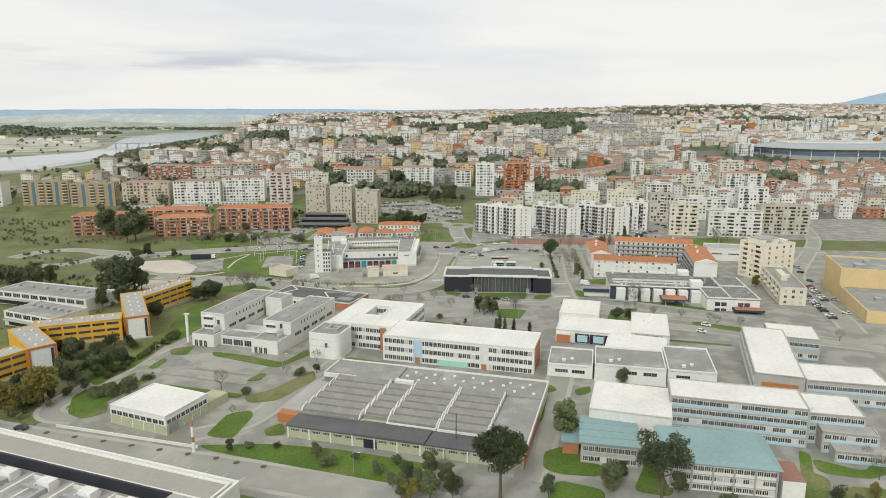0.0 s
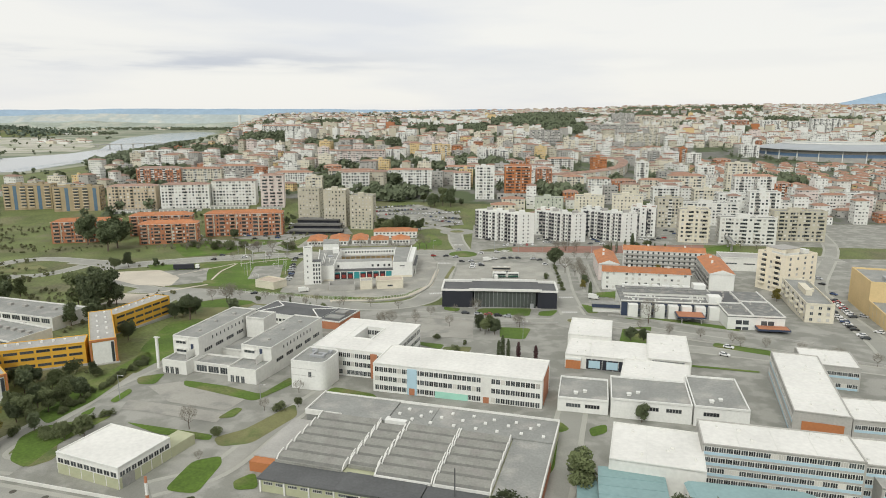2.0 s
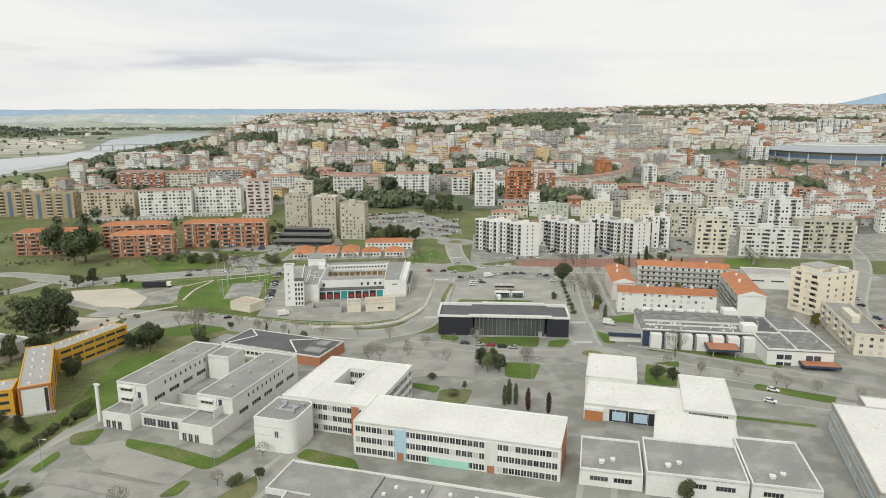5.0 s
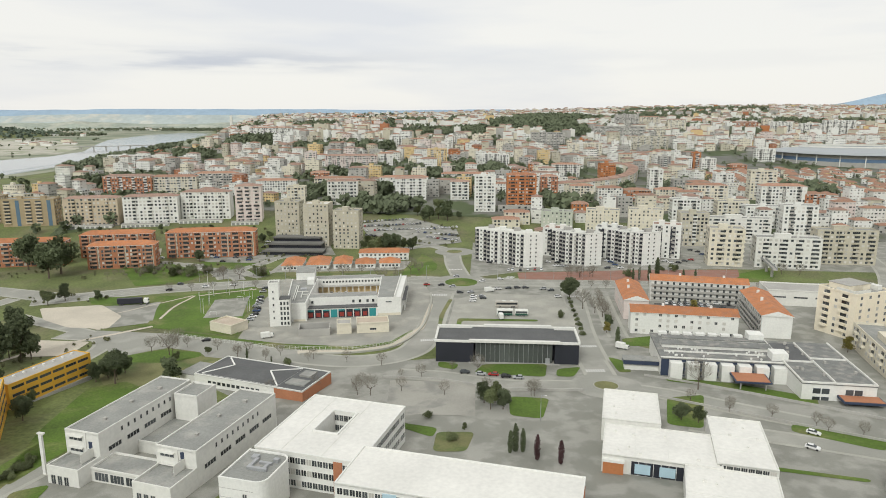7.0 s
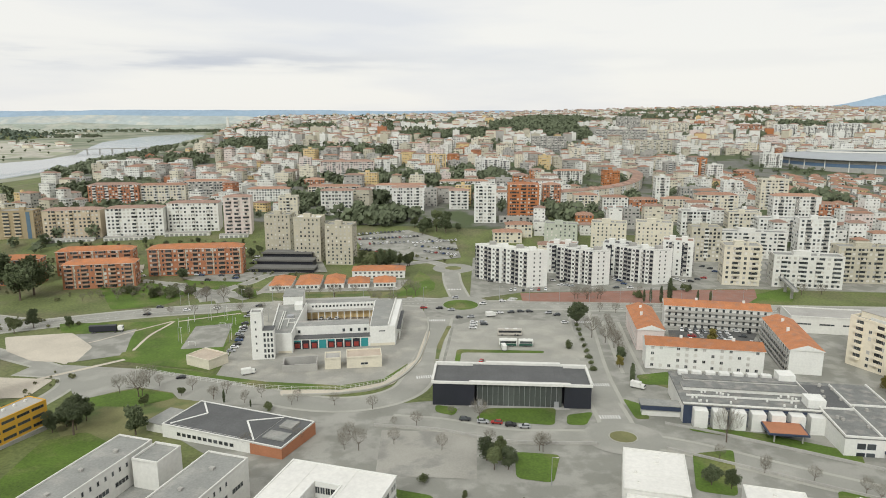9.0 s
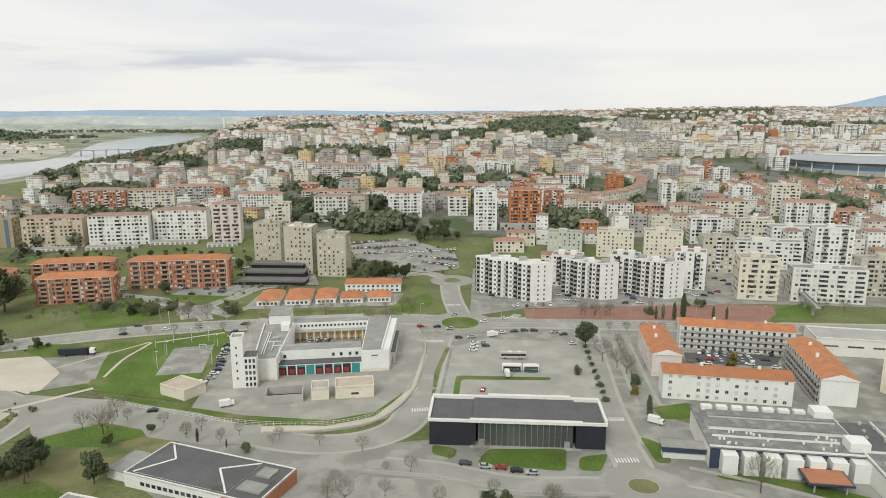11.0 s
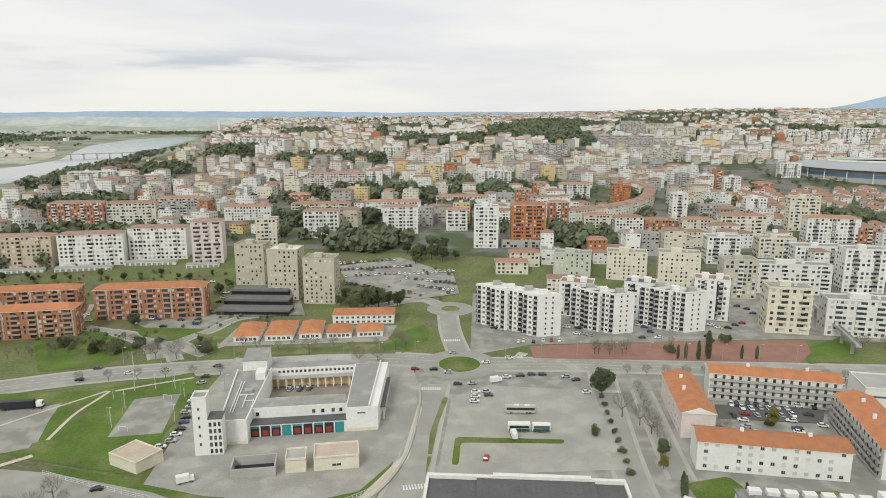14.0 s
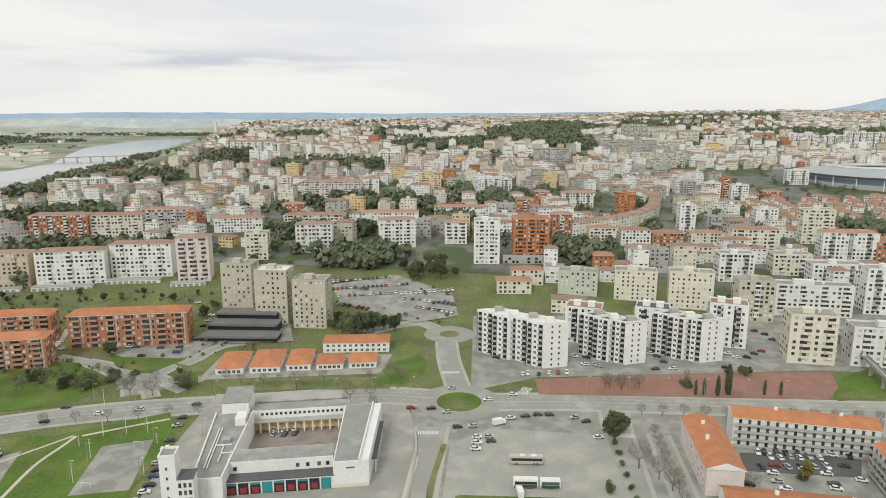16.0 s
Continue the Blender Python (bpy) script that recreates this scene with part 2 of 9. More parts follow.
def curve_pts(pts, n=8):
    """Points along a smooth line through pts."""
    out = []
    P = [Vector((*p, 0)) for p in pts]
    P = [P[0] * 2 - P[1]] + P + [P[-1] * 2 - P[-2]]
    for i in range(1, len(P) - 2):
        a, b, c, d = P[i - 1:i + 3]
        for k in range(n):
            t = k / n
            out.append(0.5 * (2 * b + (c - a) * t + (2 * a - 5 * b + 4 * c - d) * t * t + (3 * b - a - 3 * c + d) * t ** 3))
    return out + [P[-2]]


def strip(name, pts, width, dz, material, label="", category="", kind="structure", thick=0.0, n=8):
    c = curve_pts(pts, n)
    left, right = [], []
    for i, p in enumerate(c):
        d = (c[min(i + 1, len(c) - 1)] - c[max(i - 1, 0)]).normalized()
        s = Vector((-d.y, d.x, 0)) * width / 2
        left.append(((p + s).x, (p + s).y))
        right.append(((p - s).x, (p - s).y))
    verts, faces = [], []
    for (a, b), (c2, d2) in zip(left, right):
        verts += [(a, b, height(a, b) + dz), (c2, d2, height(c2, d2) + dz)]
    for i in range(len(left) - 1):
        faces.append((2 * i + 1, 2 * i + 3, 2 * i + 2, 2 * i))
    ob = pydata(name, verts, faces, material)
    if thick:
        s = ob.modifiers.new("thickness", "SOLIDIFY")
        s.thickness, s.offset = thick, -1
    return tagged(ob, label, category, "", kind)


def disc(cx, cy, r, n=36):
    return [(cx + r * math.cos(2 * math.pi * i / n), cy + r * math.sin(2 * math.pi * i / n)) for i in range(n)]


# ---- ground sheet to the horizon ----
gx = sorted(set([-4200, -3200, -2400] + list(range(-1800, 1801, 50)) + [2400, 3200, 4200]))
gy = sorted(set([p for p, _ in PROFILE if p < 4700] + list(range(-350, 640, 50)) + list(range(650, 3400, 25)) + [3600, 3900, 4200, 4500, 4700]))
gv = [(x, y, height(x, y)) for y in gy for x in gx]
nx = len(gx)
gf = [(j * nx + i, j * nx + i + 1, (j + 1) * nx + i + 1, (j + 1) * nx + i) for j in range(len(gy) - 1) for i in range(nx - 1)]
ground = tagged(pydata("ground", gv, gf, GRASS), "rough grass and scrub ground rising to a city hill", "ground", kind="structure")
for poly in ground.data.polygons:
    poly.use_smooth = True

# ---- buildings ----
def window_mesh(w, h, bars, sill):
    """A framed window in one piece: frame and bars proud, panes set back, a deeper rail as sill."""
    def make(bm):
        f = 0.09
        xs = [-w / 2 - f, -w / 2]
        for i in range(1, bars + 1):
            x = -w / 2 + w * i / (bars + 1)
            xs += [x - 0.04, x + 0.04]
        xs += [w / 2, w / 2 + f]
        zs = [-f, 0, h, h + f]
        grid = [[bm.verts.new((x, -0.2 if sill and z == -f else -0.08, z)) for x in xs] for z in zs]
        panes = []
        for j in range(3):
            for i in range(len(xs) - 1):
                q = bm.faces.new((grid[j][i], grid[j][i + 1], grid[j + 1][i + 1], grid[j + 1][i]))
                if j == 1 and i % 2 == 1:
                    panes.append(q)
        rim = [g for g in bm.edges if len(g.link_faces) == 1]
        r = bmesh.ops.extrude_edge_only(bm, edges=rim)
        for v in r["geom"]:
            if isinstance(v, bmesh.types.BMVert):
                v.co.y = 0.02
        r = bmesh.ops.inset_individual(bm, faces=panes, thickness=0.01, depth=0.0)
        for q in panes:
            q.material_index = 1
            for v in q.verts:
                v.co.y += 0.06
    return make


def wall_frames(L, W):
    """The four faces of a box from (0,0) to (L,W): a pose with x along the face and -y outward, and its length."""
    return {"s": (pose(0, 0, 0), L), "e": (pose(L, 0, 0, 0, 0, 90), W), "n": (pose(L, W, 0, 0, 0, 180), L), "w": (pose(0, W, 0, 0, 0, 270), W)}


def windows(parent, L, W, side, z0, floors, fh, pitch, w, h, bars=1, sill=True, margin=1.0, skip=0.0, name="window", frame_mat=None, glass=None, lo=0.0, hi=1.0, shutters=0.0, rnd=None):
    m, n = wall_frames(L, W)[side]
    a, b = margin + (n - 2 * margin) * lo, margin + (n - 2 * margin) * hi
    k = max(1, int((b - a) / pitch))
    step = (b - a) / k
    r = rnd or random
    for f in range(floors):
        for i in range(k):
            if skip and r.random() < skip:
                continue
            g = glass or GLASS
            if shutters and r.random() < shutters:
                g = SHUT
            fm = frame_mat or FRAME
            piece(name, ("win", w, h, bars, sill, fm.name, g.name), window_mesh(w, h, bars, sill), [fm, g], parent, m @ pose(a + step * (i + 0.5), 0, z0 + f * fh))


def rows_of_windows(parent, L, W, sides, z0, floors, fh, pitch, w, h, r, margin=0.8):
    """Windows too far off to pick apart: one row round each storey."""
    for f in range(floors):
        V, F, I = [], [], []
        for side in sides:
            m, n = wall_frames(L, W)[side]
            k = max(1, int((n - 2 * margin) / pitch))
            step = (n - 2 * margin) / k
            for i in range(k):
                if r.random() < 0.1:
                    continue
                x, z = margin + step * (i + 0.5), z0 + f * fh
                q = len(V)
                for a, y in ((w / 2 + 0.1, -0.04), (w / 2, -0.09)):
                    V += [tuple(m @ Vector(v)) for v in ((x - a, y, z - 0.1), (x + a, y, z - 0.1), (x + a, y, z + h + 0.1), (x - a, y, z + h + 0.1))]
                F += [(q, q + 1, q + 2, q + 3), (q + 4, q + 5, q + 6, q + 7)]
                I += [0, 2 if r.random() < 0.4 else 1]
        if V:
            tagged(pydata("window_row", V, F, [FRAME, GLASS, SHUT], parent, "", I), kind="stuff")


def balcony_mesh(w, d, solid):
    def make(bm):
        v = [bm.verts.new(p) for p in ((-w / 2, -d, -0.12), (w / 2, -d, -0.12), (w / 2, 0, -0.12), (-w / 2, 0, -0.12), (-w / 2, -d, 1), (w / 2, -d, 1), (w / 2, 0, 1), (-w / 2, 0, 1),
                                       (-w / 2 + 0.12, -d + 0.12, 1), (w / 2 - 0.12, -d + 0.12, 1), (w / 2 - 0.12, -0.02, 1), (-w / 2 + 0.12, -0.02, 1),
                                       (-w / 2 + 0.12, -d + 0.12, 0.06), (w / 2 - 0.12, -d + 0.12, 0.06), (w / 2 - 0.12, -0.02, 0.06), (-w / 2 + 0.12, -0.02, 0.06),
                                       (-w / 2 + 0.12, -0.02, 2.4), (w / 2 - 0.12, -0.02, 2.4))]
        for q in ((3, 2, 1, 0), (0, 1, 5, 4), (1, 2, 6, 5), (3, 0, 4, 7), (4, 5, 9, 8), (5, 6, 10, 9), (7, 4, 8, 11), (8, 9, 13, 12), (9, 10, 14, 13), (11, 8, 12, 15), (12, 13, 14, 15)):
            bm.faces.new([v[i] for i in q])
        bm.faces.new([v[i] for i in (15, 14, 17, 16)]).material_index = 1
    return make


def balconies(parent, L, W, side, z0, floors, fh, xs, w, d, m0, dark=None):
    """Single balconies on near blocks; farther off, where they cannot be picked apart, one stack a bay."""
    m, n = wall_frames(L, W)[side]
    if parent.matrix_basis.translation.y < 640 and parent.matrix_basis.translation.x < 150:
        for f in range(floors):
            for x in xs:
                piece("balcony", ("bal", w, d, m0.name, (dark or GLASS).name), balcony_mesh(w, d, True), [m0, dark or GLASS], parent, m @ pose(x * n, 0, z0 + f * fh))
        return
    for x in xs:
        def make(bm):
            for f in range(floors):
                z = f * fh
                add_box(bm, -w / 2, -d, z - 0.12, w / 2, 0, z + 0.95, 0)
                add_box(bm, -w / 2 + 0.2, -0.08, z + 0.95, w / 2 - 0.2, 0.02, z + 2.4, 1)
        ob = piece("balcony_stack", ("stack", w, d, floors, round(fh, 2), m0.name), make, [m0, dark or GLASS], parent, m @ pose(x * n, 0, z0))
        tagged(ob, kind="stuff")


def parapet_roof(parent, L, W, h, wall, roof, p=0.6, t=0.35, over=0.0, kerb=None):
    boxes("roof", [(t, t, h - 0.25, L - t, W - t, h + 0.02)], roof, parent, roof.name.replace("_", " "))
    bm = bmesh.new()
    o = over
    add_box(bm, -o, -o, h - 0.25, L + o, t, h + p)
    add_box(bm, -o, W - t, h - 0.25, L + o, W + o, h + p)
    add_box(bm, -o, t, h - 0.25, t, W - t, h + p)
    add_box(bm, L - t, t, h - 0.25, L + o, W - t, h + p)
    part("parapet", bm, kerb or wall, parent)


def hip_roof(parent, L, W, h, rise, material, over=0.5, hip=True, name="roof"):
    o = over
    if L >= W:
        r = min(W / 2 + o, L / 2) if hip else 0.0
        ridge = [(-o + r, W / 2, h + rise), (L + o - r, W / 2, h + rise)]
    else:
        r = min(L / 2 + o, W / 2) if hip else 0.0
        ridge = [(L / 2, -o + r, h + rise), (L / 2, W + o - r, h + rise)]
    low = [(-o, -o, h), (L + o, -o, h), (L + o, W + o, h), (-o, W + o, h)]
    under = [(x, y, h - 0.2) for x, y, _ in low]
    v = low + ridge + under
    if L >= W:
        f = [(0, 1, 5, 4), (1, 2, 5), (2, 3, 4, 5), (3, 0, 4)]
    else:
        f = [(0, 1, 4), (1, 2, 5, 4), (2, 3, 5), (3, 0, 4, 5)]
    f += [(6, 9, 8, 7), (0, 6, 7, 1), (1, 7, 8, 2), (2, 8, 9, 3), (3, 9, 6, 0)]
    idx = [0] * 4 + [1] * 5
    if not hip:
        idx[1 if L >= W else 0] = 1
        idx[3 if L >= W else 2] = 1
    return pydata(name, v, f, [material, WHITE], parent, material.name.replace("_", " "), idx)


def body(parent, L, W, h, wall, x=0.0, y=0.0, z=-1.5, name="wall", label=""):
    return boxes(name, [(x, y, z, x + L, y + W, h)], wall, parent, label)


TAKEN = []


def house(name, x, y, ang, L, W, h, wall, roof="flat", roofmat=None, rise=2.2, label="", category="building", group="", z=None, p=0.6):
    b = thing(name, x, y, ang, z, label, category, group)
    mid = b.matrix_world @ Vector((L / 2, W / 2, 0))
    TAKEN.append((mid.x, mid.y, max(L, W) * 0.5))
    body(b, L, W, h, wall)
    if roof == "flat":
        parapet_roof(b, L, W, h, wall, roofmat or GREYROOF, p)
    else:
        hip_roof(b, L, W, h, rise, roofmat or TILE, hip=(roof == "hip"))
    return b


def prism(name, pts, z0, z1, material, parent, label=""):
    """An upright block over a four-sided plan."""
    bm = bmesh.new()
    a = [bm.verts.new((x, y, z0)) for x, y in pts]
    b = [bm.verts.new((x, y, z1)) for x, y in pts]
    bm.faces.new(a[::-1])
    bm.faces.new(b)
    for i in range(len(pts)):
        j = (i + 1) % len(pts)
        bm.faces.new((a[i], a[j], b[j], b[i]))
    return part(name, bm, material, parent, label)


def roof_boxes(b, spots, material=None, name="roof_unit"):
    for x, y, z, w, d, h in spots:
        boxes(name, [(x, y, z, x + w, y + d, z + h), (x - 0.15, y - 0.15, z + h, x + w + 0.15, y + d + 0.15, z + h + 0.2)], material or CONC, b)


# campus teaching block with a white roof
def campus_long():
    b = house("school_building", -23.4, 247.2, -16, 58.8, 19.0, 10.2, WHITE, "flat", ROOFWHITE, label="three-storey white school building with white membrane roof", p=0.35)
    for s in ("s", "n"):
        windows(b, 58.8, 19, s, 0.9, 3, 3.3, 1.6, 1.36, 1.7, 1, False, 0.6, frame_mat=WHITE, shutters=0.12)
    boxes("panel", [(12.5, -0.14, 0, 16.0, -0.0, 9.6)], BLUE, b, "pale blue stair panel")
    boxes("panel", [(22.5, -0.14, 0.1, 34.0, -0.0, 2.6)], MINT, b, "mint green panel")
    boxes("panel", [(38.5, -0.14, 0, 42.0, -0.0, 9.6)], WHITE2, b)
    boxes("panel", [(58.8, 3, 0, 58.94, 16, 9.8)], BRICK, b, "red brick end wall")
    boxes("door", [(13.2, -0.2, 0, 15.2, -0.14, 2.6)], BRICK, b)
    boxes("door", [(39.2, -0.2, 0, 41.2, -0.14, 2.6)], BRICK, b)
    return b


campus_long()


def campus_square():
    L, W, h = 30.5, 35.0, 10.3
    b = thing("school_building", -47.8, 266.4, -17, None, "white school building with a square roof courtyard", "building")
    x0, x1, y0, y1 = 11.0, 18.2, 13.0, 26.2
    boxes("wall", [(0, 0, -1.5, L, y0, h), (0, y1, -1.5, L, W, h), (0, y0, -1.5, x0, y1, h), (x1, y0, -1.5, L, y1, h)], WHITE, b)
    boxes("roof", [(-0.2, -0.2, h, L + 0.2, y0, h + 0.25), (-0.2, y1, h, L + 0.2, W + 0.2, h + 0.25), (-0.2, y0, h, x0, y1, h + 0.25), (x1, y0, h, L + 0.2, y1, h + 0.25)], ROOFWHITE, b, "white membrane roof")
    windows(b, L, W, "s", 0.9, 3, 3.3, 1.6, 1.36, 1.7, 1, False, 0.6, frame_mat=WHITE, shutters=0.12)
    windows(b, L, W, "e", 0.9, 3, 3.3, 1.6, 1.36, 1.7, 1, False, 0.6, frame_mat=WHITE, shutters=0.12)
    for f in range(3):
        for i in range(5):
            piece("window", ("win", 1.2, 1.8, 1, False, FRAME.name, GLASS.name), window_mesh(1.2, 1.8, 1, False), [FRAME, GLASS], b, pose(x0 + 0.75 + 1.5 * i, y1, 1 + 3.3 * f))
    boxes("panel", [(23.2, -0.14, 0, 25.8, 0, 9.8)], BRICK, b, "red brick stair panel")
    for x in (7.4, 19.4):
        boxes("roof_seam", [(x, 0.4, h + 0.25, x + 0.25, W - 0.4, h + 0.33)], WHITE2, b)
    boxes("court_kerb", [(x0 - 0.5, y0 - 0.5, h + 0.25, x1 + 0.5, y0, h + 0.6), (x0 - 0.5, y1, h + 0.25, x1 + 0.5, y1 + 0.5, h + 0.6), (x0 - 0.5, y0, h + 0.25, x0, y1, h + 0.6), (x1, y0, h + 0.25, x1 + 0.5, y1, h + 0.6)], WHITE, b, "white kerb round the roof opening")
    boxes("roof_kerb", [(-0.2, -0.2, h + 0.25, L + 0.2, 0.2, h + 0.5), (-0.2, W - 0.2, h + 0.25, L + 0.2, W + 0.2, h + 0.5), (-0.2, 0.2, h + 0.25, 0.2, W - 0.2, h + 0.5), (L - 0.2, 0.2, h + 0.25, L + 0.2, W - 0.2, h + 0.5)], WHITE, b)
    boxes("court_floor", [(x0, y0, -1.4, x1, y1, 0.1)], CONC, b)
    return b


campus_square()
def annexe():
    """Pale cube with its east corners rounded, a thin parapet and roof plant."""
    L, W, h, r = 12.6, 14.5, 10.0, 3.0
    b = thing("annexe", -52.6, 250.3, -16, None, "pale cube annexe with rounded corner and grey felt roof", "building")
    TAKEN.append((-46, 256, 9))

    def outline(o):
        pts = [(o, o), (L - r, o)]
        pts += [(L - r + (r - o) * math.sin(radians(a)), r - (r - o) * math.cos(radians(a))) for a in range(15, 91, 15)]
        pts += [(L - r + (r - o) * math.cos(radians(a)), W - r + (r - o) * math.sin(radians(a))) for a in range(0, 91, 15)]
        return pts + [(o, W - o)]
    prism("wall", outline(0), -2.0, h, WHITE, b)
    bm = bmesh.new()
    a, c = outline(-0.05), outline(0.4)
    n = len(a)
    rings = [[bm.verts.new((x, y, z)) for x, y in p] for p, z in ((a, h), (a, h + 0.5), (c, h + 0.5), (c, h))]
    for p, q in zip(rings, rings[1:]):
        for k in range(n):
            bm.faces.new((p[k], p[(k + 1) % n], q[(k + 1) % n], q[k]))
    part("parapet", bm, WHITE, b)
    prism("roof", outline(0.4), h, h + 0.06, GREYROOF, b, "grey felt roof")
    for x, y, w, d, k in ((4.5, 5.5, 5.5, 0.9, 0.8), (4.5, 6.4, 0.9, 4.0, 0.8), (6.2, 8.6, 3.6, 0.8, 0.7), (3.0, 10.2, 1.8, 1.6, 0.9), (8.6, 6.4, 0.8, 2.2, 0.7), (9.4, 10.2, 1.4, 1.2, 1.0)):
        boxes("roof_duct", [(x, y, h + 0.06, x + w, y + d, h + k)], METAL, b, "galvanised roof duct")
    piece("window", ("win", 1.1, 1.9, 1, False, FRAME.name, GLASS.name), window_mesh(1.1, 1.9, 1, False), [FRAME, GLASS], b, pose(7.2, 0, 4.8))
    boxes("cladding_joint", [(0, -0.03, 5.1, L - r, 0, 5.2), (0, -0.03, 7.6, L - r, 0, 7.7)], CONC, b)
    return b


annexe()


def lecture_slab(x, y, ang, L, W, h, front, t):
    b = house("teaching_block", x, y, ang, L, W, h, WHITE2, "flat", GREYROOF, label="off-white concrete teaching block with grey flat roof", p=0.45)
    for z in (h - 2.6, h - 6.0):
        boxes("canopy", [(1.0, -0.9, z + 1.3, 6.2, 0, z + 1.55)], WHITE2, b)
        piece("window", ("win", 4.4, 1.0, 2, False, FRAME.name, GLASS.name), window_mesh(4.4, 1.0, 2, False), [FRAME, GLASS], b, pose(3.6, 0, z))
    boxes("pilaster", [(6.9, -0.25, -1, 7.3, 0, h)], WHITE2, b)
    for s in "ew":
        windows(b, L, W, s, h - 2.6, 1, 3, 2.5, 0.7, 1.3, 0, False, 2, lo=0.15, hi=0.8)
        windows(b, L, W, s, h - 6.4, 1, 3, 6.5, 4.8, 1.3, 3, True, 2)
    windows(b, L, W, "n", h - 5, 1, 3, 3.2, 2.0, 1.3, 1, False, 1)
    boxes("terrace", [(1.0, -front, -2.0, L, -0.02, t)], WHITE2, b)
    boxes("terrace_roof", [(1.4, -front + 0.4, t, L - 0.4, -0.02, t + 0.05)], GREYROOF, b)
    boxes("parapet", [(1.0, -front, t, L, -front + 0.35, t + 0.7), (1.0, -front + 0.35, t, 1.35, -0.02, t + 0.7), (L - 0.35, -front + 0.35, t, L, -0.02, t + 0.7)], WHITE2, b)
    for k in range(7):
        piece("outside_step", "slabstep", lambda bm: add_box(bm, 0, 0, 0, 1.2, 0.5, 0.2), [CONC], b, pose(8.0, -0.6 - 0.55 * k, t + 2.2 - 0.31 * k))
    boxes("stair_rail", [(9.25, -4.6, t + 0.1, 9.35, -0.02, t + 3.0)], WHITE2, b)
    piece("door", "slabdoor", lambda bm: add_box(bm, 0, -0.08, 0, 1.2, 0, 2.1), [NAVY], b, pose(8.0, 0, t + 2.5))
    for k in range(3):
        piece("window", ("win", 1.4, 2.6, 1, False, FRAME.name, GLASS.name), window_mesh(1.4, 2.6, 1, False), [FRAME, GLASS], b, pose(3.0 + 2.2 * k, -front, 0.4))
    roof_boxes(b, [(L * 0.5, 8, h, 0.8, 0.8, 0.5), (L * 0.4, 20, h, 0.8, 0.8, 0.5), (L * 0.5, 31, h, 1.2, 0.8, 0.6)])
    return b


lecture_slab(-103.5, 274.3, -17, 11.6, 40.0, 12.0, 8.0, 5.0)
lecture_slab(-75.1, 267.2, -18, 13.0, 39.5, 10.5, 10.5, 5.4)
link = house("link_building", -93.5, 267.2, -17, 17.5, 9, 3.6, WHITE2, "flat", GREYROOF, label="low white link building between teaching blocks")
windows(link, 17.5, 9, "s", 0.6, 1, 3, 5, 4.4, 2.4, 3, False)
house("link_building", -90, 285.0, -17, 18, 24, 3.4, WHITE2, "flat", GREYROOF, label="low grey-roofed infill between teaching blocks")
tower = house("stair_tower", -82.5, 299.5, -17, 8.5, 10, 12.4, WHITE2, "flat", GREYROOF, label="off-white concrete stair tower between teaching blocks")
windows(tower, 8.5, 10, "s", 1.0, 1, 3, 4, 1.0, 1.4, 0, False)


# darker foot of each tooth: shade of the curved slopes put into the colour
SAWDARK = mat("shaded_fibre_cement", (0.19, 0.19, 0.172), 0.92, 0.3, 0.3, 2.0)


